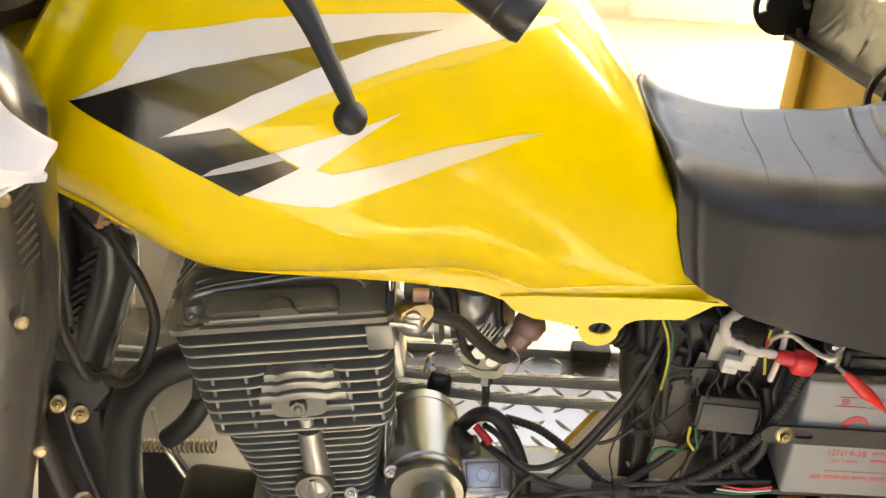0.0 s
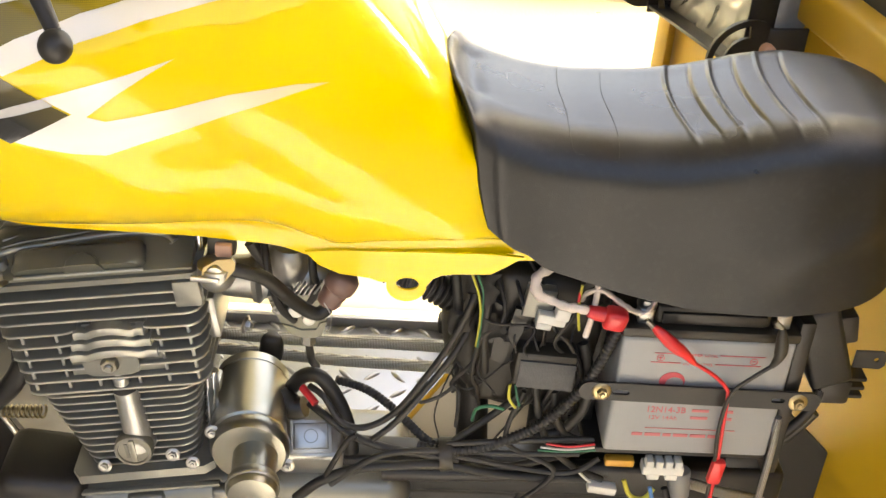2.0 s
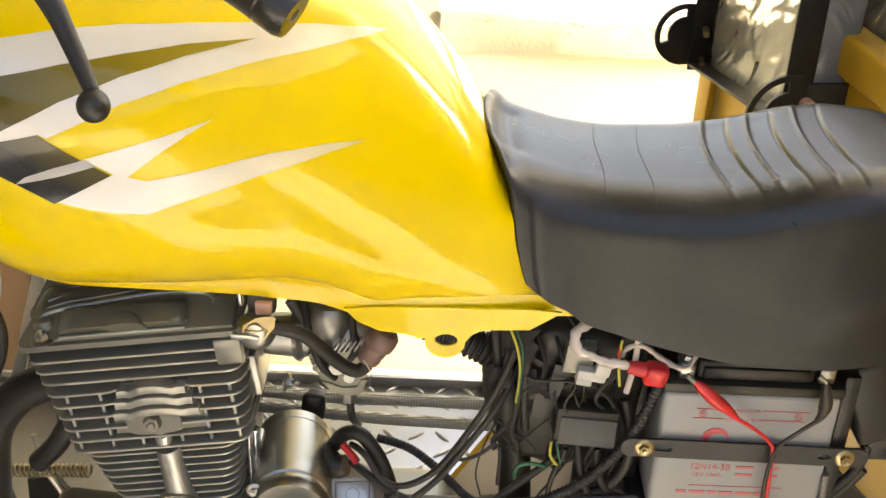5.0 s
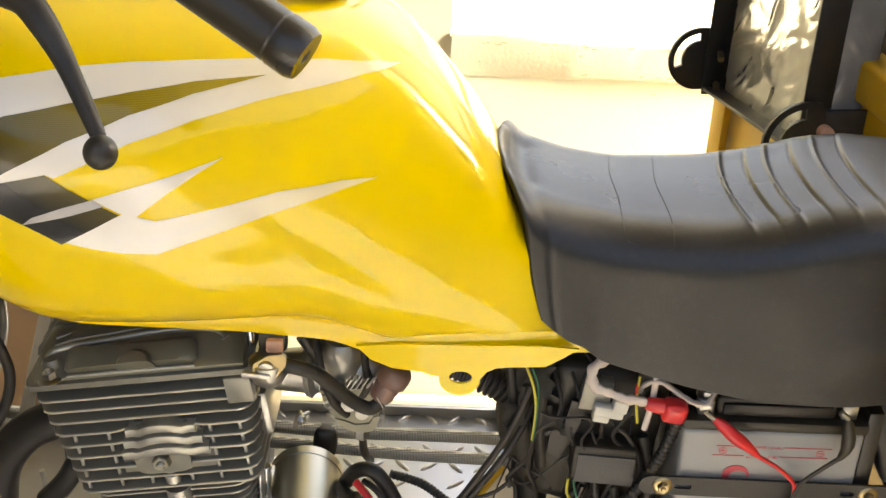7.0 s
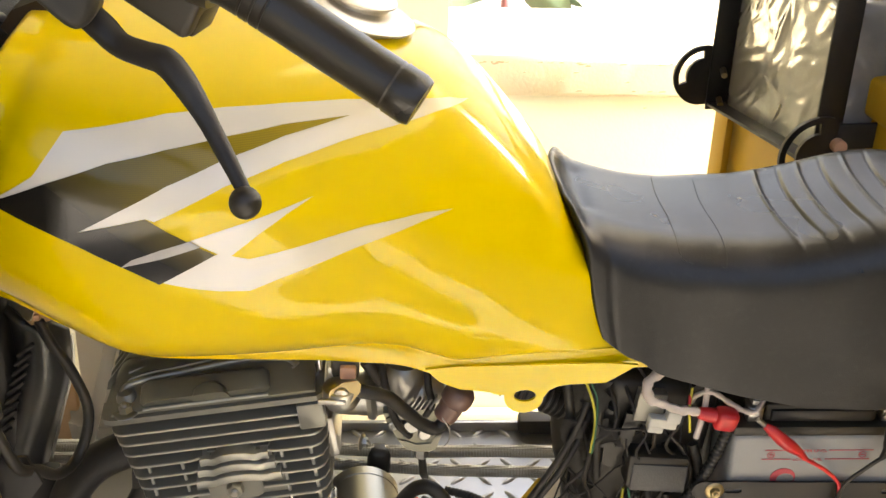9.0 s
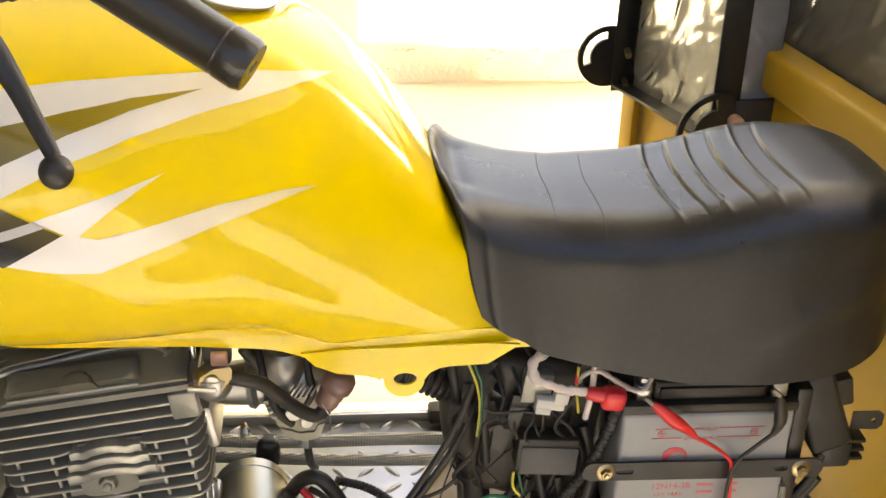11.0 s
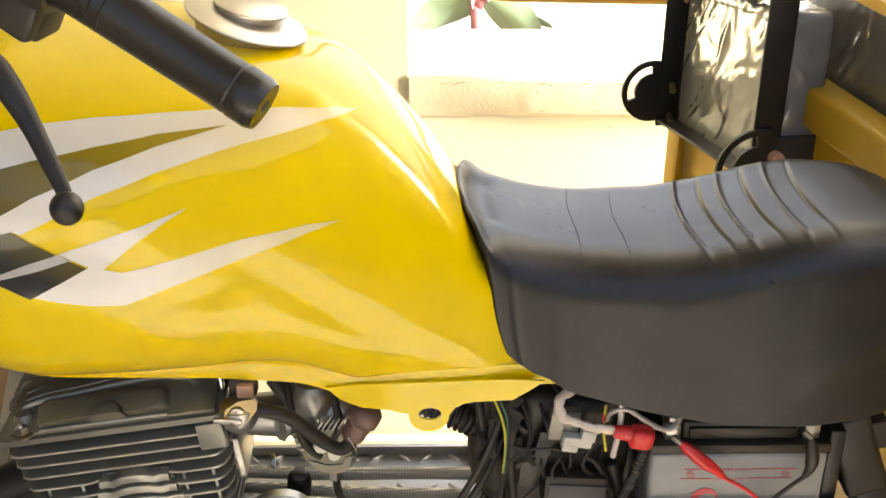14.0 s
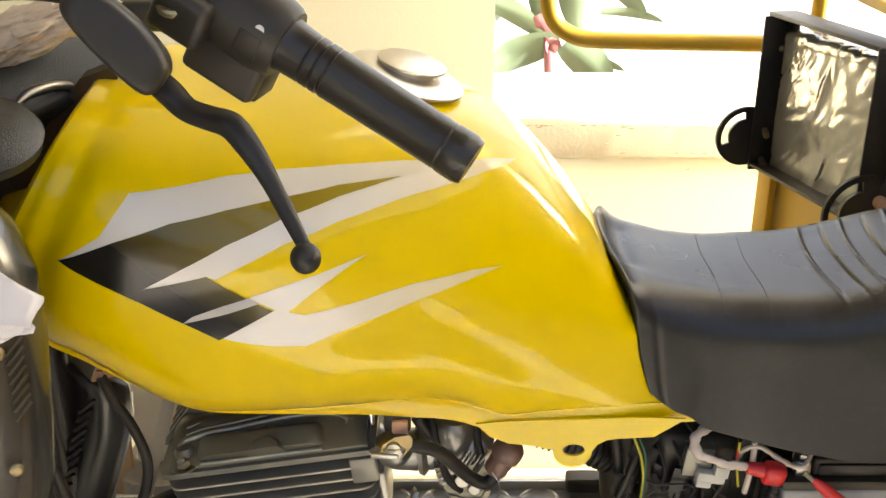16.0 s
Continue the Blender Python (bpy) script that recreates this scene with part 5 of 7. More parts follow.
def dark_sticker():
    # black sticker that breaks up into dots towards an olive tip
    m = mat("dark_sticker", (0.012, 0.011, 0.010), 0.14, 0, 0.1, 30, 900, 0.004, 0.0, 0.03)
    nt = m.node_tree
    tc = nt.nodes["Texture Coordinate"]
    sep = nt.nodes.new("ShaderNodeSeparateXYZ")
    nt.links.new(tc.outputs["Object"], sep.inputs[0])
    add = nt.nodes.new("ShaderNodeMath")
    add.operation = "MULTIPLY_ADD"
    add.inputs[1].default_value, add.inputs[2].default_value = 1.0, 0.0
    nt.links.new(sep.outputs["X"], add.inputs[0])
    lift = nt.nodes.new("ShaderNodeMath")
    lift.operation = "MULTIPLY_ADD"
    lift.inputs[1].default_value = 1.4
    nt.links.new(sep.outputs["Z"], lift.inputs[0])
    nt.links.new(add.outputs[0], lift.inputs[2])
    grad = nt.nodes.new("ShaderNodeMapRange")
    grad.inputs[1].default_value, grad.inputs[2].default_value = 0.955, 1.15
    nt.links.new(lift.outputs[0], grad.inputs[0])
    dots = nt.nodes.new("ShaderNodeTexVoronoi")
    dots.inputs["Scale"].default_value, dots.inputs["Randomness"].default_value = 950, 0.0
    flat = nt.nodes.new("ShaderNodeCombineXYZ")
    nt.links.new(sep.outputs["X"], flat.inputs[0])
    nt.links.new(sep.outputs["Z"], flat.inputs[1])
    nt.links.new(flat.outputs[0], dots.inputs["Vector"])
    soft = nt.nodes.new("ShaderNodeMath")
    soft.operation = "MULTIPLY_ADD"
    soft.inputs[1].default_value, soft.inputs[2].default_value = -0.9, 0.33
    nt.links.new(dots.outputs["Distance"], soft.inputs[0])
    total = nt.nodes.new("ShaderNodeMath")
    total.operation, total.use_clamp = "MULTIPLY_ADD", True
    nt.links.new(grad.outputs[0], total.inputs[0])
    nt.links.new(soft.outputs[0], total.inputs[1])
    nt.links.new(grad.outputs[0], total.inputs[2])
    mix = nt.nodes.new("ShaderNodeMix")
    mix.data_type = "RGBA"
    mix.inputs[6].default_value, mix.inputs[7].default_value = (0.012, 0.011, 0.009, 1), (0.36, 0.26, 0.012, 1)
    nt.links.new(total.outputs[0], mix.inputs[0])
    nt.links.new(mix.outputs[2], nt.nodes["Principled BSDF"].inputs["Base Color"])
    return m


M_DECWHITE = white_sticker()
part("white_sticker", drape(STRIPE_UPPER, 0.0004), M_DECWHITE, fuel_tank, "white pointed sticker")
part("white_sticker", drape(STRIPE_LOWER, 0.0004), M_DECWHITE, fuel_tank, "white lightning-shaped sticker")
part("dark_sticker", drape(STRIPE_DARK, 0.0007), dark_sticker(), fuel_tank, "black sticker fading to olive dots")
part("thin_sticker", drape(STRIPE_THIN, 0.0010), mat("grey_sticker", (0.42, 0.40, 0.37), 0.35, 0, 0.1, 300, 900, 0, 0.4), fuel_tank, "thin grey sticker")

# ---------------------------------------------------------------- handlebar end
bar = thing("handlebar", (-0.20, -0.20, 1.04), "black handlebar end with grip, switch box and clutch lever", "handlebar")
G0, G1 = Vector((-0.206, -0.2325, 1.0575)), Vector((-0.0985, -0.2687, 0.9977))
GD = (G1 - G0).normalized()
glen = (G1 - G0).length
prof = [(0.0165, 0.0), (0.0178, 0.002), (0.0178, 0.006), (0.0160, 0.010), (0.0146, 0.016), (0.0142, 0.024)]
for k in range(3):
    h = 0.026 + 0.0062 * k
    prof += [(0.0142, h), (0.0134, h + 0.0006), (0.0134, h + 0.0012), (0.0142, h + 0.0018)]
prof += [(0.0140, 0.052), (0.0138, glen * 0.86), (0.0140, glen * 0.865), (0.0136, glen * 0.872), (0.0136, glen * 0.878), (0.0141, glen * 0.885), (0.0142, glen * 0.97), (0.0128, glen), (0.004, glen), (0.0035, glen - 0.002), (0.0, glen - 0.002)]
part("grip", lathe(bmesh.new(), G0, GD, prof, 40), M_GRIP, bar, "black rubber grip with ring grooves")
part("bar_tube", cyl(bmesh.new(), G0 - GD * 0.16, G0 + GD * 0.02, 0.0105, 20), M_BLACKPAINT, bar)
GS = GD.cross(Vector((0, 0, 1))).normalized()
GU = GS.cross(GD).normalized()
GT = Matrix((GD, -GS, GU)).transposed()
switch = part("switch_box", lathe(bmesh.new(), G0 - GD * 0.040, GD, [(0.0180, 0), (0.0215, 0.003), (0.0220, 0.010), (0.0222, 0.043), (0.0208, 0.049), (0.0190, 0.052)], 36), M_BLACK, bar, "black plastic switch box")
part("switch_body", box(bmesh.new(), G0 - GD * 0.012 - GU * 0.022 - GS * 0.003, (0.044, 0.034, 0.032), GT, 0.004, 3), M_BLACK, switch)
part("switch_step", box(bmesh.new(), G0 - GD * 0.000 - GU * 0.030 - GS * 0.006, (0.022, 0.024, 0.018), GT, 0.003), M_BLACK, switch)
part("rocker_button", box(bmesh.new(), G0 - GD * 0.002 + GS * 0.0195 - GU * 0.002, (0.014, 0.006, 0.014), GT, 0.0015), M_BLACK, switch)
part("split_line", lathe(bmesh.new(), G0 - GD * 0.031, GD, [(0.0224, 0), (0.0226, 0.0005), (0.0226, 0.0011), (0.0224, 0.0016)], 36), M_RUBBER, switch)
icon = bmesh.new()
mark = G0 + GD * 0.001 + GS * 0.0200 + GU * 0.0085
slab(icon, ring2(0, 0, 0.0026, 12, None, -90, 90) + [(-0.0006, 0.0026), (-0.0006, -0.0026)], mark, GU, -GD, 0.0004)
for k in range(4):
    box(icon, mark - GU * 0.0024 + GD * (0.0015 * k - 0.00225), (0.0006, 0.0006, 0.0026), GT)
part("lamp_mark", icon, mat("white_mark", (0.7, 0.7, 0.66), 0.5, 0, 0.02, 40, 400, 0), switch, "small white lamp symbol")

perch_mid = Vector((-0.2755, -0.266, 1.058))
px, pz = Vector((0.62, -0.10, -0.60)).normalized(), Vector((0.60, 0.25, 0.65)).normalized()
py = pz.cross(px).normalized()
pz = px.cross(py).normalized()
shape = [(-0.036, 0.004), (-0.030, 0.0135), (-0.014, 0.0165), (0.008, 0.0165), (0.021, 0.013), (0.0265, 0.005), (0.0265, -0.005), (0.020, -0.0090), (0.0, -0.0095), (-0.018, -0.0085), (-0.032, -0.005)]


def smooth2(loop):
    """A rounded version of a closed outline."""
    n = len(loop)
    out = []
    for i in range(n):
        p0, p1, p2, p3 = (Vector(loop[(i + d) % n]) for d in (-1, 0, 1, 2))
        for k in range(4):
            t = k / 4
            out.append(tuple(0.5 * ((2 * p1) + (p2 - p0) * t + (2 * p0 - 5 * p1 + 4 * p2 - p3) * t * t + (3 * p1 - p0 - 3 * p2 + p3) * t ** 3)))
    return out


lever_perch = part("lever_perch", slab(bmesh.new(), smooth2(shape), perch_mid, px, pz, 0.020), M_BLACK, bar, "black lever mount under a rounded rubber cover")
part("cover_face", dome(smooth2(shape), perch_mid + px.cross(pz) * 0.020, px, pz, 0.008, 6), M_RUBBER, lever_perch)
part("perch_clamp", box(bmesh.new(), perch_mid + Vector((0.030, 0.032, 0.012)), (0.032, 0.036, 0.026), GT, 0.005, 3), M_BLACK, bar)
part("top_yoke", box(bmesh.new(), (-0.325, -0.002, 1.010), (0.052, 0.045, 0.022), None, 0.006, 3), M_BLACK, bar)
part("mirror_nut", lathe(bmesh.new(), (-0.2530, -0.243, 1.0735), (0.1, -0.5, 1), [(0.0088, 0), (0.0090, 0.003), (0.0078, 0.0042), (0.0045, 0.0044), (0.0042, 0.0034), (0, 0.0034)], 24), M_ZINC, bar)
part("master_arm", tube(bmesh.new(), [(-0.300, -0.250, 1.086), (-0.335, -0.235, 1.085), (-0.42, -0.20, 1.07)], 0.010, 14, 6), M_BLACKPAINT, bar)
LEVER = [(-0.262, -0.272, 1.0465), (-0.251, -0.278, 1.0385), (-0.242, -0.284, 1.0320), (-0.230, -0.291, 1.0300), (-0.219, -0.297, 1.0285), (-0.2105, -0.304, 1.0215), (-0.203, -0.310, 1.0120), (-0.197, -0.316, 1.0035), (-0.187, -0.328, 0.9890), (-0.1815, -0.335, 0.9810)]
lever = part("clutch_lever", tube(bmesh.new(), LEVER, [0.0072, 0.0072, 0.0064, 0.0066, 0.0072, 0.0066, 0.0055, 0.0047, 0.0040, 0.0034], 16, 6, 0.75), M_BLACKPAINT, bar, "black clutch lever with a ball end")
part("ball_end", lathe(bmesh.new(), (-0.1804, -0.339, 0.9682), (0, 0, 1), [(0.0076 * math.sin(a), 0.0078 - 0.0078 * math.cos(a)) for a in [math.pi * k / 14 for k in range(15)]], 24), M_BLACKPAINT, lever)

# ---------------------------------------------------------------- battery
BX0, BX1, BZ0, BZ1, BY = 0.1530, 0.2862, 0.5490, 0.6625, -0.1000
battery = thing("battery", (0.217, -0.055, BZ0), "milky white twelve volt battery with a black lid", "battery")
part("case", box(bmesh.new(), ((BX0 + BX1) / 2, BY + 0.0445, (BZ0 + BZ1) / 2), (BX1 - BX0, 0.089, BZ1 - BZ0), None, 0.004, 3), M_BATT, battery, "milky white plastic case")
lid = part("lid", box(bmesh.new(), ((BX0 + BX1) / 2, BY + 0.0445, BZ1 + 0.0045), (BX1 - BX0 + 0.003, 0.092, 0.009), None, 0.0025), M_BLACK, battery, "black plastic lid")
part("vent_block", box(bmesh.new(), ((BX0 + BX1) / 2 + 0.001, BY + 0.042, BZ1 + 0.0160), (0.088, 0.070, 0.016), None, 0.003, 3), M_BLACK, lid)
part("vent_rim", box(bmesh.new(), ((BX0 + BX1) / 2 + 0.001, BY + 0.006, BZ1 + 0.0150), (0.080, 0.004, 0.010), None, 0.0015), M_BLACKPAINT, lid)
for x in (0.1690, 0.2735):
    post = part("terminal", box(bmesh.new(), (x, BY + 0.012, BZ1 + 0.0150), (0.012, 0.012, 0.014), None, 0.0015), M_STEEL, battery, "dull lead terminal")
    hexbolt("terminal_bolt", (x, BY + 0.012, BZ1 + 0.0220), (0, -0.2, 1), 0.0044, post, True, M_STEEL)


def words(name, text, at, size, parent, material, width=None):
    cu = bpy.data.curves.new(name, "FONT")
    cu.body, cu.size, cu.extrude, cu.align_x = text, size, 0.0001, "LEFT"
    tmp = bpy.data.objects.new(name, cu)
    scene.collection.objects.link(tmp)
    bpy.context.view_layer.update()
    me = bpy.data.meshes.new_from_object(tmp.evaluated_get(bpy.context.evaluated_depsgraph_get()))
    bpy.data.objects.remove(tmp)
    bm = bmesh.new()
    bm.from_mesh(me)
    w = max(v.co.x for v in bm.verts) - min(v.co.x for v in bm.verts)
    f = (width / w) if width else 1.0
    bm.transform(Matrix.Translation(at) @ Matrix.Rotation(math.pi / 2, 4, "X") @ Matrix.Diagonal((f, 1, 1, 1)))
    return part(name, bm, material, parent)


PY = BY - 0.0003
words("rating_text", "12N14-3B", (0.1810, PY, 0.5915), 0.0082, battery, M_PINK, 0.0300)
words("voltage_text", "12V 14Ah", (0.1835, PY, 0.5845), 0.0052, battery, M_PINK, 0.0220)
words("level_text", "UPPER LEVEL", (0.2045, PY, 0.6470), 0.0034, battery, M_PINK, 0.0230)
words("level_text", "LOWER LEVEL", (0.2020, PY, 0.6385), 0.0034, battery, M_PINK, 0.0230)
for x0, x1, z in ((0.179, 0.2025, 0.6488), (0.2290, 0.2640, 0.6488), (0.177, 0.2000, 0.6402), (0.2270, 0.2620, 0.6402)):
    part("level_line", box(bmesh.new(), ((x0 + x1) / 2, PY, z), (x1 - x0, 0.0004, 0.0006)), M_PINK, battery)
for x in (0.1840, 0.2560):
    sign_bm = slab(bmesh.new(), ring2(x, 0.6445, 0.0030, 22), (0, PY - 0.0001, 0), (1, 0, 0), (0, 0, 1), 0.0003, [ring2(x, 0.6445, 0.0025, 22)])
    box(sign_bm, (x, PY, 0.6445), (0.0036, 0.0004, 0.0006))
    if x < 0.2:
        box(sign_bm, (x, PY, 0.6445), (0.0006, 0.0004, 0.0036))
    part("pole_mark", sign_bm, M_PINK, battery)
bars = bmesh.new()
box(bars, (0.2190, PY, 0.5755), (0.0720, 0.0004, 0.0006))
for k, w in enumerate((0.0085, 0.0125, 0.0065, 0.0115, 0.0125, 0.0095)):
    box(bars, (0.1735 + sum((0.0085, 0.0125, 0.0065, 0.0115, 0.0125, 0.0095)[:k]) + 0.0019 * k + w / 2, PY, 0.5690), (w, 0.0004, 0.0030))
for k, (x, z) in enumerate(((0.2240, 0.5945), (0.2240, 0.5872))):
    box(bars, (x, PY, z), (0.0135, 0.0004, 0.0026))
    box(bars, (x + 0.021, PY, z), (0.0100, 0.0004, 0.0026))
part("maker_bar", bars, mat("faint_red_print", (0.50, 0.13, 0.13), 0.5, 0, 0.08, 60, 700, 0), battery)
part("emblem", slab(bmesh.new(), ring2(0.1965, 0.6225, 0.0090, 24, 0.0100), (0, PY - 0.0001, 0), (1, 0, 0), (0, 0, 1), 0.0003, [ring2(0.1985, 0.6205, 0.0062, 24, 0.0070)]), M_PINK, battery)

strap = thing("battery_strap", (0.219, -0.107, 0.603), "black steel strap bolted across the battery", "strap")
so = [(-0.090, -0.008)] + [(0.086 + 0.0085 * math.cos(radians(a)), 0.0085 * math.sin(radians(a))) for a in range(-90, 91, 20)] + [(-0.086 + 0.0085 * math.cos(radians(a)), 0.0085 * math.sin(radians(a))) for a in range(90, 260, 20)]


def pill(cx, cz, l, r):
    return ring2(cx + l, cz, r, 8, None, -90, 90) + ring2(cx - l, cz, r, 8, None, 90, 270)


part("strap_plate", slab(bmesh.new(), so[1:], (0.2195, -0.1035, 0.6128), (1, 0, -0.012), (0.012, 0, 1), 0.0022, [pill(-0.062, 0.0, 0.0045, 0.0022), pill(0.061, 0.0, 0.0030, 0.0022)]), M_BLACKPAINT, strap)
for x, z in ((0.1424, 0.6140), (0.2961, 0.6115)):
    hexbolt("strap_bolt", (x, -0.1058, z), (0, -1, 0.1), 0.0042, strap, True, M_ZINC)
tray = thing("battery_tray", (0.22, -0.05, 0.53), "black steel battery tray", "tray")
part("tray_side", box(bmesh.new(), (0.2925, -0.050, 0.605), (0.012, 0.095, 0.150), None, 0.002), M_BLACKPAINT, tray)
part("tray_side", box(bmesh.new(), (0.1460, -0.025, 0.600), (0.008, 0.070, 0.140), None, 0.002), M_BLACKPAINT, tray)
part("tray_back", box(bmesh.new(), (0.225, 0.016, 0.50), (0.230, 0.006, 0.40), None, 0.002), M_BLACKPAINT, tray)
part("inner_guard", slab(bmesh.new(), [(0.20, 0.50), (0.350, 0.497), (0.395, 0.453), (0.449, 0.396), (0.52, 0.322), (0.52, 0.20), (0.20, 0.20)], (0, 0.020, 0), (1, 0, 0), (0, 0, 1), -0.005), M_BLACKPAINT, tray)
part("tray_floor", box(bmesh.new(), (0.22, -0.050, 0.5445), (0.16, 0.088, 0.006), None, 0.002), M_BLACKPAINT, tray)
part("tray_lip", tube(bmesh.new(), [(0.287, -0.100, 0.591), (0.289, -0.100, 0.554), (0.289, -0.100, 0.503)], 0.0028, 10, 6), M_BRAID, tray)


def lead(name, pts, r, material, label, group="wires", **kw):
    return tagged(part(name, tube(bmesh.new(), pts, r, 10, 8, **kw), material), label, "wire", group)


def clip_lead(body, tail, material, label):
    c = thing("crocodile_clip", body[0], label, "clip")
    part("sleeve", tube(bmesh.new(), body, [0.0022, 0.0042, 0.0050, 0.0050, 0.0034, 0.0018], 16, 5), material, c)
    part("jaw", tube(bmesh.new(), [Vector(body[0]) + Vector((-0.006, 0.001, 0.005)), body[0]], 0.0022, 8, 2), M_STEEL, c)
    part("cable", tube(bmesh.new(), tail, 0.0016, 10, 8), material, c)
    return c


clip_lead([(0.1705, -0.112, 0.6810), (0.178, -0.114, 0.6755), (0.187, -0.116, 0.6680), (0.197, -0.116, 0.6605), (0.206, -0.115, 0.6515)], [(0.205, -0.115, 0.652), (0.222, -0.114, 0.6410), (0.234, -0.112, 0.6290), (0.238, -0.112, 0.6200), (0.2395, -0.113, 0.5960), (0.2420, -0.113, 0.5620), (0.2440, -0.112, 0.5300), (0.2460, -0.108, 0.4900)], M_RED, "red crocodile clip lead on the battery")
clip_lead([(0.2660, -0.112, 0.6850), (0.2675, -0.113, 0.6760), (0.2685, -0.114, 0.6680), (0.2680, -0.114, 0.6590), (0.2650, -0.113, 0.6500)], [(0.265, -0.113, 0.6505), (0.254, -0.113, 0.6400), (0.242, -0.1125, 0.6260), (0.2375, -0.114, 0.6120), (0.2365, -0.115, 0.5850), (0.2395, -0.115, 0.5560), (0.2405, -0.114, 0.5200)], M_BLACK, "black crocodile clip lead on the battery")
tagged(part("lead_sleeve", box(bmesh.new(), (0.2425, -0.1150, 0.5460), (0.0110, 0.0080, 0.0230), Euler((0, 0.08, 0)).to_matrix(), 0.0025), M_RED), "red plastic sleeve holding two leads", "sleeve")

# taped leads and the red cap on the terminal
lead("taped_lead", [(0.112, -0.080, 0.7200), (0.096, -0.088, 0.7145), (0.084, -0.092, 0.7080), (0.083, -0.094, 0.6990), (0.087, -0.095, 0.6920), (0.096, -0.095, 0.6885), (0.108, -0.096, 0.6840), (0.118, -0.096, 0.6830), (0.128, -0.096, 0.6800)], [0.0036, 0.0044, 0.0036, 0.0046, 0.0036, 0.0046, 0.0038], M_TAPE, "lead wrapped in dirty white tape", "taped leads", flat=0.7, ribs=0.10, pitch=0.0085)
lead("taped_lead", [(0.120, -0.086, 0.6840), (0.124, -0.088, 0.6930), (0.134, -0.090, 0.6960), (0.147, -0.092, 0.6880), (0.158, -0.094, 0.6820), (0.168, -0.095, 0.6820), (0.1745, -0.090, 0.6910)], [0.0026, 0.0032, 0.0028, 0.0034, 0.0030, 0.0030], M_TAPE, "lead wrapped in dirty white tape", "taped leads", flat=0.7, ribs=0.10, pitch=0.0085)
cap_bm = tube(bmesh.new(), [(0.1240, -0.0965, 0.6815), (0.1300, -0.0970, 0.6805), (0.1365, -0.0975, 0.6795)], [0.0046, 0.0056, 0.0062], 14, 5)
box(cap_bm, (0.1445, -0.0980, 0.6770), (0.0180, 0.0150, 0.0175), Euler((0.15, 0.16, 0)).to_matrix(), 0.0045, 3)
tagged(part("terminal_cap", cap_bm, M_RED), "red plastic terminal cap", "terminal cap")
wc = bmesh.new()
box(wc, (0.0985, -0.0895, 0.6690), (0.022, 0.010, 0.0085), Euler((0, 0.15, 0)).to_matrix(), 0.0012)
box(wc, (0.1065, -0.0900, 0.6745), (0.011, 0.010, 0.010), Euler((0, 0.15, 0)).to_matrix(), 0.0012)
box(wc, (0.0930, -0.0900, 0.6640), (0.012, 0.010, 0.006), Euler((0, 0.15, 0)).to_matrix(), 0.0012)
conn = tagged(part("wire_connector", wc, M_WHITEPLA), "small white nylon wire connector", "connector")
part("connector_back", box(bmesh.new(), (0.089, -0.082, 0.6790), (0.022, 0.010, 0.026), Euler((0, 0.12, 0)).to_matrix(), 0.001), M_DARKCAST, conn)

# air box and control unit in the dark under the seat
air_box = thing("air_box", (0.09, -0.03, 0.56), "black plastic air filter box under the seat", "air box")
part("box_body", box(bmesh.new(), (0.095, -0.028, 0.628), (0.096, 0.085, 0.130), Euler((0, 0.12, 0.05)).to_matrix(), 0.014, 3), M_BLACK, air_box)
part("box_face", slab(bmesh.new(), [(0.0, 0.0), (0.022, -0.010), (0.046, 0.006), (0.050, 0.040), (0.030, 0.056), (0.004, 0.046)], (0.058, -0.076, 0.618), (1, 0, 0), (0, 0.1, 1), -0.008), M_BLACK, air_box)
part("box_rib", slab(bmesh.new(), [(0, 0), (0.012, -0.004), (0.018, 0.03), (0.008, 0.036)], (0.046, -0.080, 0.640), (1, 0, 0), (0, 0, 1), -0.006), M_BLACKPAINT, air_box)
part("box_flap", slab(bmesh.new(), [(0, 0), (0.010, -0.002), (0.018, 0.030), (0.006, 0.032)], (0.066, -0.084, 0.640), (1, 0, 0), (0, 0, 1), -0.004), M_BLACKPAINT, air_box)
part("inlet_bellows", tube(bmesh.new(), [(-0.030, -0.045, 0.680), (-0.010, -0.050, 0.676), (0.012, -0.054, 0.668), (0.036, -0.054, 0.656), (0.060, -0.05, 0.645)], 0.0120, 18, 8, 1.0, 0.10, 0.0050), M_RUBBER, air_box)
part("box_skirt", tube(bmesh.new(), [(0.040, -0.05, 0.690), (0.036, -0.05, 0.650), (0.042, -0.05, 0.610), (0.060, -0.05, 0.580), (0.09, -0.05, 0.565)], [0.012, 0.017, 0.018, 0.016, 0.012], 18, 6), M_BLACK, air_box)
unit = thing("control_unit", (0.098, -0.085, 0.60), "dark grey moulded ignition control box", "control box")
part("unit_case", box(bmesh.new(), (0.0990, -0.0800, 0.6210), (0.0480, 0.030, 0.0290), Euler((-0.1, 0.07, 0)).to_matrix(), 0.003), M_BLACK, unit)
part("unit_plate", box(bmesh.new(), (0.1000, -0.0962, 0.6190), (0.0440, 0.002, 0.0240), Euler((-0.1, 0.07, 0)).to_matrix(), 0.001), mat("dull_grey_plate", (0.055, 0.052, 0.048), 0.5, 0, 0.2, 40, 600, 0.1, 0, 0.08), unit)

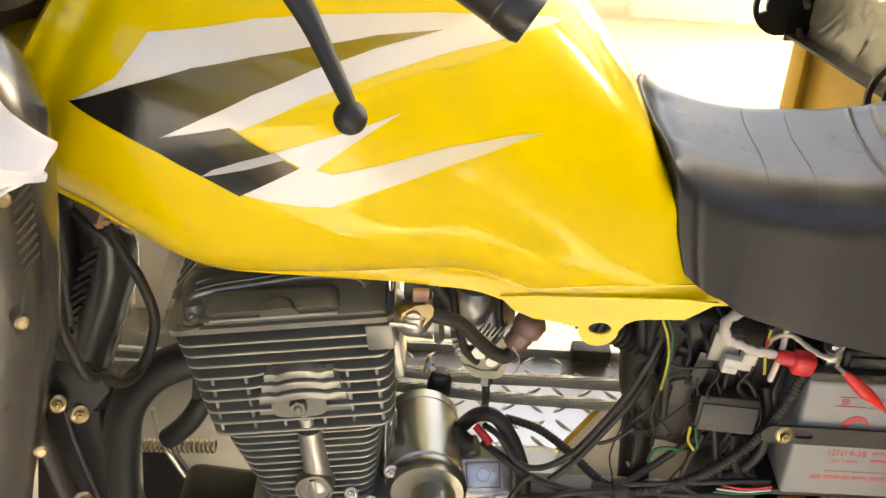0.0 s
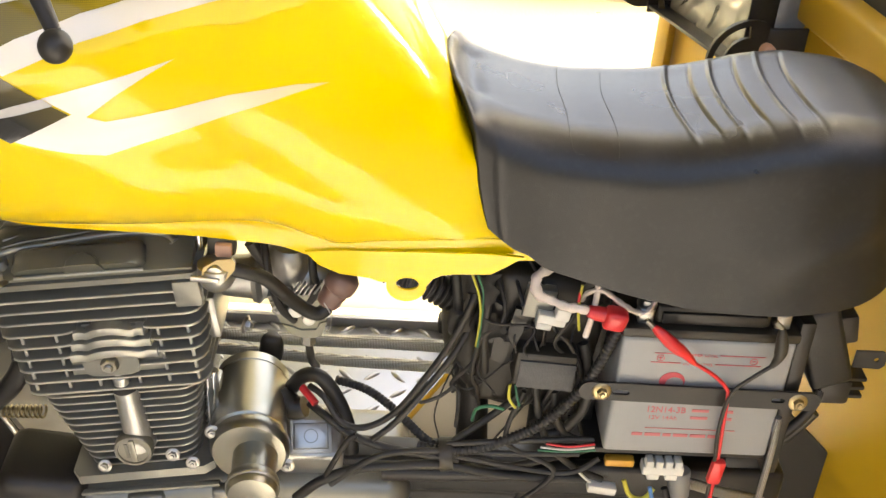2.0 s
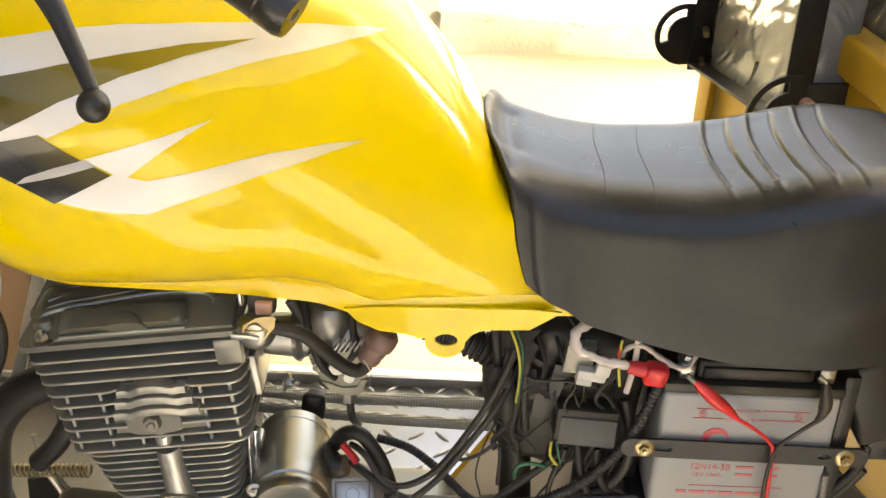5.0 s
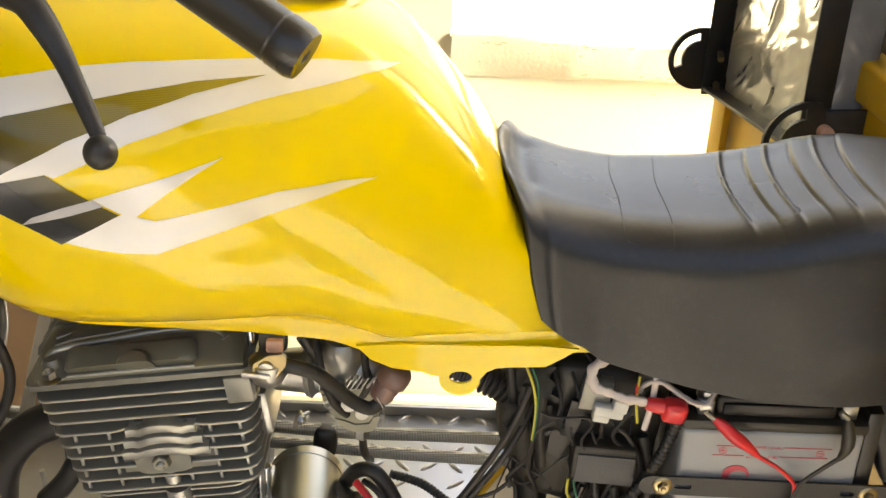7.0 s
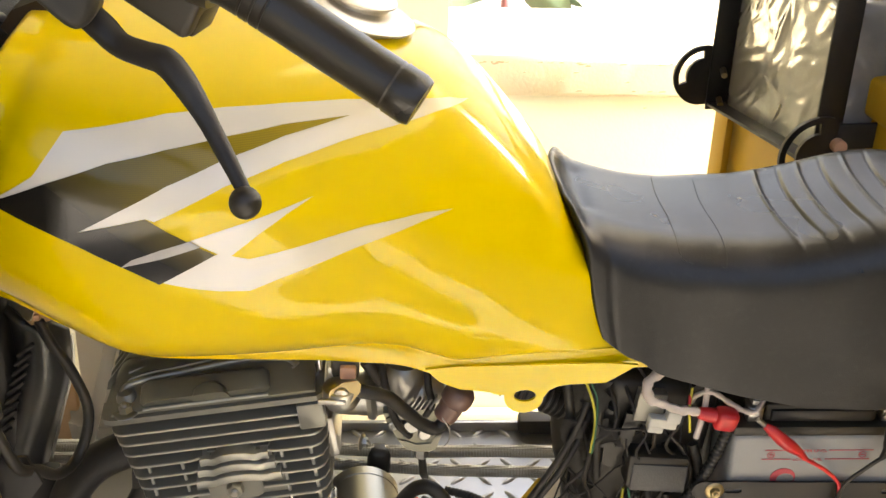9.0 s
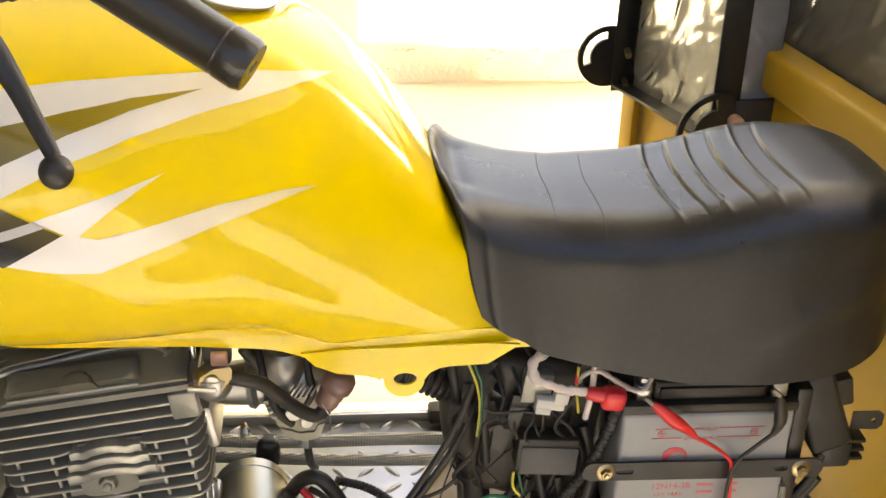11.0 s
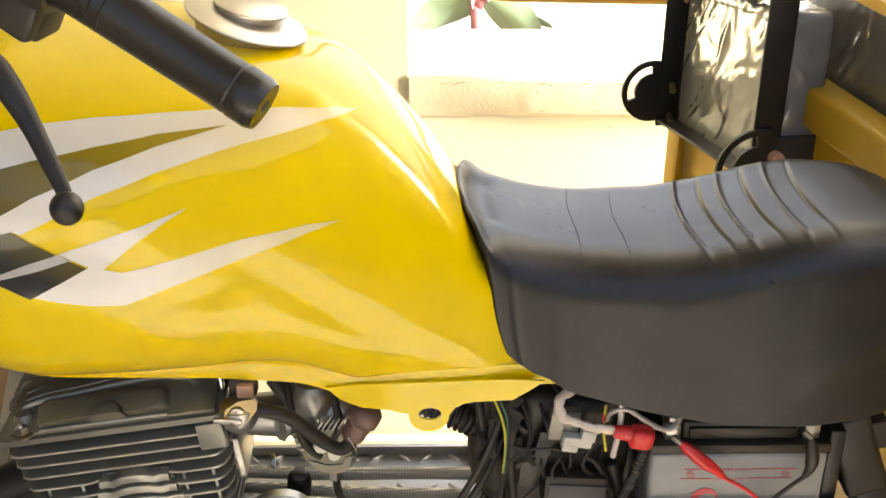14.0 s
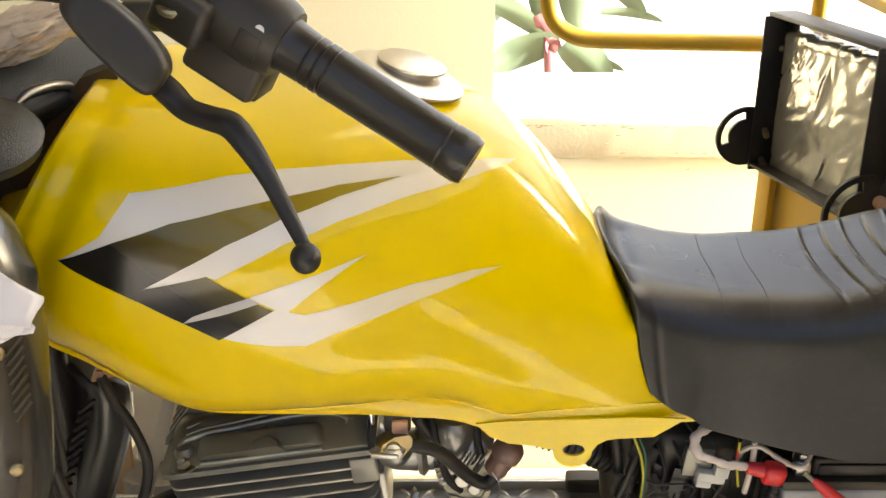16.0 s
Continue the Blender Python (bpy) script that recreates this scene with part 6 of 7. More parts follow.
# starter relay at the back
relay = thing("starter_relay", (0.32, -0.07, 0.59), "black plastic relay on a steel tab", "relay")
part("relay_body", box(bmesh.new(), (0.3185, -0.066, 0.6430), (0.034, 0.030, 0.076), Euler((0, -0.38, 0)).to_matrix(), 0.005, 3), M_BLACKPAINT, relay)
part("relay_top", box(bmesh.new(), (0.3345, -0.060, 0.6560), (0.020, 0.022, 0.026), Euler((0, -0.2, 0)).to_matrix(), 0.003), M_BLACKPAINT, relay)
for k in range(3):
    part("relay_rib", box(bmesh.new(), (0.3440, -0.066, 0.6120 - 0.0085 * k), (0.034, 0.018, 0.0035), None, 0.001), M_BLACKPAINT, relay)
part("relay_foot", box(bmesh.new(), (0.3370, -0.068, 0.6000), (0.026, 0.020, 0.024), None, 0.004), M_BLACKPAINT, relay)
part("relay_tab", slab(bmesh.new(), [(0, -0.008), (0.022, -0.009), (0.026, -0.005), (0.026, 0.005), (0.022, 0.008), (0, 0.008)], (0.3500, -0.066, 0.6260), (1, 0, 0), (0, 0, 1), -0.002, [ring2(0.018, 0, 0.0022, 10)]), M_BLACKPAINT, relay)

# ---------------------------------------------------------------- looms and hoses
lead("corrugated_loom", [(0.006, -0.090, 0.5385), (0.028, -0.094, 0.5375), (0.050, -0.095, 0.5410), (0.078, -0.096, 0.5540), (0.103, -0.097, 0.5730), (0.124, -0.098, 0.6010), (0.139, -0.098, 0.6340), (0.149, -0.094, 0.6640)], 0.0042, M_RUBBER, "black corrugated wiring loom tube", "looms", ribs=0.09, pitch=0.0036)
lead("corrugated_loom", [(-0.062, -0.030, 0.5540), (-0.036, -0.040, 0.5530), (-0.012, -0.058, 0.5470), (0.012, -0.078, 0.5360), (0.028, -0.086, 0.5330)], 0.0036, M_RUBBER, "black corrugated wiring loom tube", "looms", ribs=0.08, pitch=0.0032)
lead("black_cable", [(0.050, -0.070, 0.710), (0.039, -0.086, 0.6790), (0.027, -0.090, 0.6460), (0.007, -0.092, 0.6070), (-0.013, -0.092, 0.5740), (-0.036, -0.092, 0.5570), (-0.055, -0.086, 0.5560), (-0.070, -0.075, 0.5720), (-0.082, -0.062, 0.5720)], 0.0027, M_RUBBER, "black taped cable among the looms", "looms")
lead("black_cable", [(0.048, -0.065, 0.660), (0.030, -0.085, 0.630), (0.010, -0.090, 0.598), (-0.012, -0.094, 0.566), (-0.030, -0.096, 0.548)], 0.0027, M_RUBBER, "black taped cable among the looms", "looms")
lead("black_cable", [(-0.098, -0.040, 0.5520), (-0.088, -0.052, 0.5740), (-0.074, -0.060, 0.5800), (-0.060, -0.066, 0.5640), (-0.050, -0.074, 0.5420), (-0.046, -0.080, 0.520)], 0.0062, M_RUBBER, "thick black starter cable", "looms")
lead("black_cable", [(-0.082, -0.064, 0.5560), (-0.066, -0.078, 0.5530), (-0.048, -0.086, 0.5440), (-0.020, -0.092, 0.5370), (0.012, -0.094, 0.5330), (0.040, -0.095, 0.5300)], 0.0034, M_RUBBER, "black taped cable among the looms", "looms")
tagged(part("red_wire_end", tube(bmesh.new(), [(-0.0885, -0.060, 0.5690), (-0.0825, -0.066, 0.5660), (-0.0765, -0.072, 0.5620)], 0.0032, 12, 6), M_RED), "bare red sleeve in a cut cable", "wire")
lead("loom_branch", [(-0.090, -0.092, 0.478), (-0.070, -0.094, 0.500), (-0.040, -0.095, 0.516), (-0.005, -0.096, 0.522), (0.030, -0.096, 0.5240), (0.080, -0.092, 0.512), (0.150, -0.085, 0.506)], 0.0042, M_RUBBER, "black taped cable among the looms", "looms")
lead("loom_branch", [(0.028, -0.090, 0.520), (0.070, -0.088, 0.5150), (0.110, -0.080, 0.520), (0.150, -0.070, 0.526)], 0.0034, M_RUBBER, "black taped cable among the looms", "looms")
lead("loom_branch", [(0.030, -0.092, 0.5420), (0.060, -0.080, 0.560), (0.080, -0.078, 0.5800), (0.088, -0.080, 0.596)], 0.0030, M_RUBBER, "black taped cable among the looms", "looms")
lead("loom_branch", [(0.095, -0.085, 0.600), (0.100, -0.090, 0.575), (0.112, -0.090, 0.545), (0.135, -0.090, 0.522), (0.160, -0.088, 0.508)], 0.0030, M_RUBBER, "black taped cable among the looms", "looms")
lead("loom_branch", [(0.110, -0.088, 0.598), (0.115, -0.090, 0.570), (0.128, -0.088, 0.552), (0.146, -0.086, 0.546)], 0.0034, M_RUBBER, "black taped cable among the looms", "looms")
lead("loom_branch", [(0.128, -0.080, 0.640), (0.136, -0.086, 0.610), (0.134, -0.088, 0.580), (0.120, -0.086, 0.556), (0.100, -0.084, 0.548)], 0.0042, M_RUBBER, "black taped cable among the looms", "looms")
lead("loom_branch", [(0.060, -0.060, 0.712), (0.052, -0.080, 0.690), (0.050, -0.086, 0.650), (0.054, -0.082, 0.610)], 0.0034, M_RUBBER, "black taped cable among the looms", "looms")
lead("loom_branch", [(0.022, -0.060, 0.716), (0.026, -0.076, 0.690), (0.030, -0.080, 0.660)], 0.0039, M_RUBBER, "black taped cable among the looms", "looms")
lead("loom_branch", [(0.300, -0.085, 0.560), (0.318, -0.080, 0.580), (0.326, -0.074, 0.600)], 0.0042, M_RUBBER, "black taped cable among the looms", "looms")
lead("loom_branch", [(0.250, -0.060, 0.530), (0.280, -0.070, 0.528), (0.310, -0.070, 0.545), (0.328, -0.072, 0.575)], 0.0042, M_RUBBER, "black taped cable among the looms", "looms")
for pts, r in (
    ([(0.030, -0.095, 0.5396), (0.0775, -0.096, 0.5392), (0.136, -0.095, 0.541)], 0.0026),
    ([(0.030, -0.096, 0.536), (0.083, -0.098, 0.527), (0.130, -0.097, 0.522), (0.153, -0.095, 0.537)], 0.0022),
    ([(0.029, -0.094, 0.545), (0.0885, -0.096, 0.553), (0.146, -0.094, 0.556)], 0.0024),
    ([(-0.062, -0.096, 0.499), (-0.022, -0.098, 0.534), (0.028, -0.096, 0.5395)], 0.0028),
    ([(-0.066, -0.095, 0.507), (-0.051, -0.097, 0.544), (-0.043, -0.095, 0.551)], 0.0024),
    ([(0.095, -0.096, 0.489), (0.117, -0.098, 0.525), (0.0765, -0.094, 0.550), (0.086, -0.090, 0.598)], 0.0022),
):
    lead("loom_branch", pts, r, M_RUBBER, "thin black taped cable among the looms", "looms")
tagged(part("cable_tie", lathe(bmesh.new(), (0.024, -0.092, 0.532), (1, 0, 0.1), [(0.0135, 0), (0.0140, 0.001), (0.0140, 0.010), (0.0135, 0.011)], 24), M_BLACK), "black strap binding the wiring looms", "strap")
for pts, r, m, lab in [
    ([(0.034, -0.098, 0.7130), (0.041, -0.101, 0.6950), (0.044, -0.102, 0.6750), (0.043, -0.101, 0.6480)], 0.0010, M_YELWIRE, "thin yellow and green plastic coated wire"),
    ([(0.038, -0.096, 0.7150), (0.040, -0.099, 0.7080), (0.0445, -0.101, 0.6950), (0.0450, -0.103, 0.6700), (0.0440, -0.102, 0.6480)], 0.0007, M_GREENWIRE, "thin green plastic coated wire"),
    ([(0.048, -0.088, 0.565), (0.050, -0.090, 0.578), (0.060, -0.090, 0.582), (0.072, -0.088, 0.578)], 0.0015, M_GREENWIRE, "short loose end of green wire"),
    ([(0.074, -0.092, 0.606), (0.074, -0.094, 0.594), (0.080, -0.093, 0.584)], 0.0012, M_YELWIRE, "thin yellow plastic coated wire"),
    ([(0.078, -0.092, 0.606), (0.080, -0.094, 0.596), (0.083, -0.093, 0.586)], 0.0010, M_GREENWIRE, "thin green plastic coated wire"),
    ([(0.118, -0.090, 0.700), (0.117, -0.094, 0.682), (0.120, -0.094, 0.662)], 0.0011, M_YELWIRE, "thin yellow plastic coated wire"),
    ([(0.117, -0.091, 0.694), (0.116, -0.095, 0.688)], 0.0012, M_RED, "thin red plastic coated wire"),
    ([(0.130, -0.089, 0.700), (0.129, -0.092, 0.680), (0.126, -0.092, 0.655)], 0.0024, M_TAPE, "wire wrapped in white tape"),
    ([(0.102, -0.096, 0.5440), (0.124, -0.100, 0.5470), (0.148, -0.098, 0.5480)], 0.0010, M_GREENWIRE, "thin green plastic coated wire"),
    ([(0.104, -0.097, 0.5480), (0.124, -0.101, 0.5500), (0.1465, -0.099, 0.5515)], 0.0010, M_WHITEPLA, "thin white plastic coated wire"),
    ([(0.108, -0.097, 0.5520), (0.126, -0.101, 0.5530), (0.1465, -0.099, 0.5550)], 0.0010, M_RED, "thin red plastic coated wire"),
    ([(0.178, -0.090, 0.510), (0.184, -0.095, 0.498), (0.196, -0.094, 0.494), (0.204, -0.09, 0.502)], 0.0020, M_YELWIRE, "thin yellow plastic coated wire"),
    ([(0.200, -0.092, 0.505), (0.204, -0.096, 0.490), (0.206, -0.096, 0.470)], 0.0018, M_BLUEWIRE, "thin blue plastic coated wire"),
    ([(0.212, -0.092, 0.505), (0.217, -0.096, 0.490), (0.219, -0.094, 0.470)], 0.0030, M_RUBBER, "thick black plastic coated wire"),
    ([(0.150, -0.092, 0.508), (0.145, -0.094, 0.514), (0.138, -0.092, 0.520)], 0.0012, M_WHITEPLA, "thin white plastic coated wire"),
]:
    lead("thin_wire", pts, r, m, lab, "thin wires")
pins = box(bmesh.new(), (0.2070, -0.090, 0.5260), (0.034, 0.012, 0.009), None, 0.0012)
for k in range(4):
    box(pins, (0.1950 + 0.0078 * k, -0.0925, 0.5335), (0.0062, 0.010, 0.0075), None, 0.0010)
for k in range(2):
    box(pins, (0.1995 + 0.0150 * k, -0.0915, 0.5200), (0.0100, 0.010, 0.006), None, 0.0010)
tagged(part("wire_connector", pins, M_WHITEPLA), "cream nylon multi-pin connector below the battery", "connector")
tagged(part("grey_sleeve", lathe(bmesh.new(), (0.2235, -0.086, 0.520), (0.1, -0.1, -1), [(0.0085, 0), (0.0092, 0.001), (0.0092, 0.024), (0.0085, 0.025)], 22), mat("grey_tape", (0.20, 0.19, 0.17), 0.45, 0, 0.1, 40, 500, 0.1)), "grey taped cable sleeve below the battery", "sleeve")
tagged(part("wire_connector", box(bmesh.new(), (0.1600, -0.092, 0.5030), (0.024, 0.010, 0.008), Euler((0, 0.15, 0)).to_matrix(), 0.0015), M_WHITEPLA), "cream nylon connector below the battery", "connector")
tagged(part("wire_connector", box(bmesh.new(), (0.1720, -0.086, 0.5275), (0.024, 0.009, 0.007), None, 0.0015), mat("amber_plastic", (0.55, 0.28, 0.03), 0.4, 0, 0.1, 60, 500, 0.02)), "amber plastic connector below the battery", "connector")

# dusty tangle of thin wires and torn tape round the air box
harness = thing("wiring_harness", (0.09, -0.09, 0.52), "dusty tangle of thin black and brown wires", "wiring")
M_DUSTY = mat("dusty_black_wire", (0.022, 0.018, 0.013), 0.6, 0, 0.3, 60, 700, 0.1, 0, 0.08, (0.075, 0.06, 0.042), 0.5, 60)
M_TORN = mat("torn_black_tape", (0.016, 0.0135, 0.0105), 0.5, 0, 0.3, 60, 700, 0.1, 0, 0.08, (0.06, 0.05, 0.036), 0.4, 50)
wr = random.Random(21)
for k in range(18):
    x0, z0 = wr.uniform(0.026, 0.128), wr.uniform(0.60, 0.715)
    if k % 3 == 0:
        x1, z1 = min(0.130, x0 + wr.uniform(-0.04, 0.05)), z0 - wr.uniform(0.06, 0.16)
    else:
        x1, z1 = min(0.132, max(0.012, x0 + wr.uniform(-0.05, 0.09))), wr.uniform(0.50, 0.60)
    y0 = -0.077 - 0.014 * wr.random()
    pts = [(x0, y0 + 0.03, z0)]
    for f in (0.2, 0.4, 0.6, 0.8):
        pts.append((x0 + (x1 - x0) * f + wr.uniform(-0.014, 0.014), y0 + wr.uniform(-0.004, 0.005), z0 + (z1 - z0) * f + wr.uniform(-0.010, 0.010)))
    pts.append((x1, y0 + 0.025, z1))
    part("wire", tube(bmesh.new(), pts, wr.choice((0.0007, 0.0009, 0.0011, 0.0016)), 7, 5), M_DUSTY, harness)


def torn_tape(c, size, seed):
    """A crumpled, ragged strip."""
    bm = bmesh.new()
    rows = []
    for i in range(10):
        row = []
        for j in range(7):
            u, v = i / 9 - 0.5, j / 6 - 0.5
            e = 1 + 0.5 * noise.noise(Vector((i * 0.9, j * 0.7, seed)))
            p = Vector((u * size * 0.7 * e, 0, v * size * e))
            d = Vector((noise.noise(p * 90 + Vector((seed, 0, 0))), noise.noise(p * 80 + Vector((0, seed, 3))), noise.noise(p * 90 + Vector((5, 0, seed)))))
            row.append(Vector(c) + p + d * size * 0.22)
        rows.append(row)
    sheet(bm, rows)
    bmesh.ops.solidify(bm, geom=bm.faces[:], thickness=0.0006)
    return bm


for k, (x, z, sz) in enumerate(((0.046, 0.690, 0.026), (0.060, 0.655, 0.024), (0.128, 0.690, 0.020), (0.030, 0.660, 0.022))):
    part("torn_tape", torn_tape((x, -0.088, z), sz, 3.7 * k), M_TORN, harness)

hoses = thing("brake_hose", (-0.07, 0.0, 0.55), "braided steel hose running under the carburettor", "hose", "braided hoses")
part("braid", tube(bmesh.new(), [(-0.40, 0.0, 0.580), (-0.20, 0.0, 0.577), (-0.10, 0.0, 0.572), (-0.02, 0.0, 0.572), (0.06, 0.0, 0.570), (0.12, 0.0, 0.568)], 0.0055, 18, 10), M_BRAID, hoses)
hoses2 = thing("brake_hose", (-0.07, 0.0, 0.54), "braided steel hose running under the carburettor", "hose", "braided hoses")
part("braid", tube(bmesh.new(), [(-0.40, 0.002, 0.566), (-0.20, 0.0, 0.561), (-0.12, 0.0, 0.556), (-0.06, 0.0, 0.5515), (0.02, 0.0, 0.5490), (0.12, 0.0, 0.546)], 0.0052, 18, 10), M_BRAID, hoses2)
tagged(part("hose_clamp", box(bmesh.new(), (-0.1180, -0.001, 0.5640), (0.0200, 0.017, 0.0285), Euler((0, 0.05, 0)).to_matrix(), 0.006, 3), M_BLACKPAINT), "black clamp round the braided hoses", "clamp")

# ---------------------------------------------------------------- frame, foot plate, sheets behind
frame_rail = thing("chassis_frame", (0.1, -0.02, 0.44), "black painted steel chassis tubes", "chassis")
part("lower_tube", box(bmesh.new(), (0.11, -0.035, 0.470), (0.44, 0.034, 0.036), None, 0.006, 3), M_BLACKPAINT, frame_rail)
part("upper_tube", tube(bmesh.new(), [(-0.42, MID, 0.80), (-0.20, MID, 0.775), (0.04, MID, 0.735), (0.20, MID, 0.725), (0.36, MID, 0.73)], 0.017, 18, 6), M_BLACKPAINT, frame_rail)
part("rear_tube", tube(bmesh.new(), [(0.03, MID + 0.02, 0.74), (0.045, MID + 0.02, 0.64), (0.06, MID + 0.02, 0.46)], 0.014, 16, 6), M_BLACKPAINT, frame_rail)
part("side_tube", tube(bmesh.new(), [(-0.02, -0.06, 0.482), (0.08, -0.062, 0.488), (0.17, -0.06, 0.496)], 0.008, 14, 6), M_BLACKPAINT, frame_rail)
part("cross_tube", tube(bmesh.new(), [(0.225, -0.085, 0.508), (0.26, -0.085, 0.497), (0.30, -0.080, 0.482), (0.34, -0.075, 0.46)], 0.0048, 14, 6), M_BRAID, frame_rail)
part("belly_plate", box(bmesh.new(), (0.12, 0.060, 0.295), (0.56, 0.06, 0.16), None, 0.006), M_BLACKPAINT, frame_rail)
part("down_tube", tube(bmesh.new(), [(-0.42, MID, 0.80), (-0.41, MID, 0.60), (-0.36, MID, 0.30), (-0.30, MID, 0.0)], 0.017, 18, 6), M_BLACKPAINT, frame_rail)
part("rear_strut", box(bmesh.new(), (0.30, -0.02, 0.25), (0.05, 0.05, 0.5), None, 0.006), M_BLACKPAINT, frame_rail)

foot_plate = thing("foot_plate", (-0.15, 0.17, 0.34), "galvanised chequer plate foot board", "foot board")
part("plate_sheet", box(bmesh.new(), (-0.075, 0.165, 0.357), (0.37, 0.30, 0.004), None, 0.001), M_PLATE, foot_plate)
part("plate_edge", box(bmesh.new(), (-0.075, 0.3175, 0.361), (0.37, 0.006, 0.020), None, 0.0015), M_PLATE, foot_plate)
part("plate_wing", box(bmesh.new(), (-0.375, 0.190, 0.352), (0.226, 0.34, 0.004), None, 0.001), mat("dull_zinc_sheet", (0.30, 0.29, 0.26), 0.5, 0.6, 0.15, 10, 300, 0.1, 0, 0.08, (0.16, 0.14, 0.11), 0.4, 12), foot_plate, "dull smooth front plate")
part("plate_leg", box(bmesh.new(), (-0.20, 0.25, 0.177), (0.03, 0.03, 0.354), None, 0.003), M_BLACKPAINT, foot_plate)
part("edge_stop", box(bmesh.new(), (0.066, 0.310, 0.374), (0.045, 0.022, 0.020), None, 0.004), M_BLACKPAINT, foot_plate)
bumps = bmesh.new()
for i in range(-14, 8):
    for j in range(0, 11):
        x, y = -0.03 + 0.0285 * i, 0.025 + 0.0285 * j
        if not -0.25 < x < 0.10:
            continue
        a = radians(40 if (i + j) % 2 else -50)
        ring = [[], [], []]
        for k in range(8):
            t = 2 * math.pi * k / 8
            for lvl, (s, h) in enumerate(((1.0, 0.0), (0.7, 0.0018), (0.25, 0.0026))):
                u, v = 0.0125 * math.cos(t) * s, 0.0034 * math.sin(t) * s
                ring[lvl].append(bumps.verts.new((x + u * math.cos(a) - v * math.sin(a), y + u * math.sin(a) + v * math.cos(a), 0.359 + h)))
        for a0, b0 in zip(ring, ring[1:]):
            for k in range(8):
                bumps.faces.new((a0[k], a0[(k + 1) % 8], b0[(k + 1) % 8], b0[k]))
        bumps.faces.new(ring[2])
tagged(part("tread_pattern", bumps, M_PLATE, foot_plate), kind="stuff")

guard = thing("side_board", (0.12, 0.10, 0.30), "cream board with a yellow edge", "board")
part("board", slab(bmesh.new(), [(0.044, 0.468), (0.28, 0.475), (0.28, 0.30), (-0.06, 0.30)], (0, 0.10, 0), (1, 0, 0), (0, 0, 1), -0.004), M_CREAM, guard)
part("edge_bead", tube(bmesh.new(), [(0.044, 0.098, 0.469), (-0.008, 0.098, 0.383), (-0.06, 0.098, 0.30)], 0.0028, 8, 3), M_CARTYEL, guard)
part("board_leg", box(bmesh.new(), (0.2, 0.105, 0.15), (0.03, 0.012, 0.30), None, 0.002), M_CREAM, guard)
tagged(part("cardboard_sheet", box(bmesh.new(), (-0.486, 0.30, 0.36), (0.064, 0.012, 0.72), None, 0.002), M_CARD), "brown board standing against the wall side", "board")
tagged(part("pale_sheet", box(bmesh.new(), (-0.400, 0.312, 0.577), (0.100, 0.010, 0.345), None, 0.002), M_CREAM), "cream board standing on a cement block", "board")
M_CEMENT = mat("rough_cement", (0.26, 0.24, 0.20), 0.85, 0, 0.2, 14, 200, 0.3)
stone = bmesh.new()
rows = []
for k in range(15):
    z = 0.404 * k / 14
    rows.append([(-0.400 + 0.062 * math.copysign(abs(math.cos(a)) ** 0.35, math.cos(a)) * (1 + 0.10 * noise.noise(Vector((math.cos(a) * 3, math.sin(a) * 3, z * 18)))), 0.318 + 0.055 * math.copysign(abs(math.sin(a)) ** 0.35, math.sin(a)) * (1 + 0.12 * noise.noise(Vector((math.cos(a) * 4, math.sin(a) * 4, z * 22 + 5)))), z) for a in [2 * math.pi * q / 40 for q in range(40)]])
vs = sheet(stone, rows, True)
stone.faces.new(vs[0])
stone.faces.new(vs[-1])
tagged(part("cement_block", stone, M_CEMENT), "rough cement block behind the engine", "block")

# ---------------------------------------------------------------- front fork shroud and bits round it
shroud = thing("fork_shroud", (-0.43, -0.24, 0.45), "dark metallic fork shroud with screws and vent slots", "shroud")


def shroud_shell():
    rows = []
    for z, s in ((0.40, 0.34), (0.55, 0.44), (0.652, 0.64), (0.696, 0.76), (0.741, 0.885), (0.78, 0.985), (0.82, 1.02), (0.879, 1.06), (0.91, 1.05), (0.94, 0.95), (0.962, 0.78), (0.972, 0.45), (0.975, 0.05)):
        rows.append([(-0.440 + 0.088 * s * math.cos(a), -0.235 + 0.062 * s * math.sin(a), z) for a in [2 * math.pi * k / 40 for k in range(40)]])
    bm = bmesh.new()
    vs = sheet(bm, rows, True)
    bm.faces.new(vs[0])
    bm.faces.new(vs[-1])
    return bm


part("shroud_shell", shroud_shell(), M_FORK, shroud)
for k in range(8):
    z = 0.842 + 0.0062 * k
    part("vent_slot", box(bmesh.new(), (-0.3545, -0.2660, z), (0.0008, 0.014, 0.0016), Euler((0.7, 0, -0.9)).to_matrix()), M_BLACK, shroud)
for z in (0.713, 0.806, 0.884):
    part("screw", lathe(bmesh.new(), (-0.362, -0.272, z), (0.5, -0.85, 0.1), [(0.0042, 0), (0.0040, 0.0015), (0.0025, 0.0028)], 14), M_ZINC, shroud)

rag_bm = bmesh.new()
rows = []
for i in range(29):
    row = []
    for j in range(21):
        u, v = i / 28, j / 20
        top = 0.972 - 0.020 * u - 0.022 * max(0.0, u - 0.6) ** 2 * 6
        low = 0.893 - 0.006 * math.sin(u * 5.5) + 0.022 * max(0.0, u - 0.80) * 5
        x = -0.455 + 0.131 * u - 0.022 * u * max(0.0, v - 0.55) * 2 + 0.004 * noise.noise(Vector((u * 4, v * 5, 7)))
        fold = 0.007 * math.sin(u * 19 + v * 3) + 0.009 * noise.noise(Vector((u * 7, v * 5, 0.3)))
        row.append((x, -0.322 + fold * 0.7 + 0.05 * max(0.0, 0.25 - v) * 4 * 0.6, top + (low - top) * v + 0.004 * noise.noise(Vector((u * 6, v * 4, 1)))))
    rows.append(row)
sheet(rag_bm, rows)
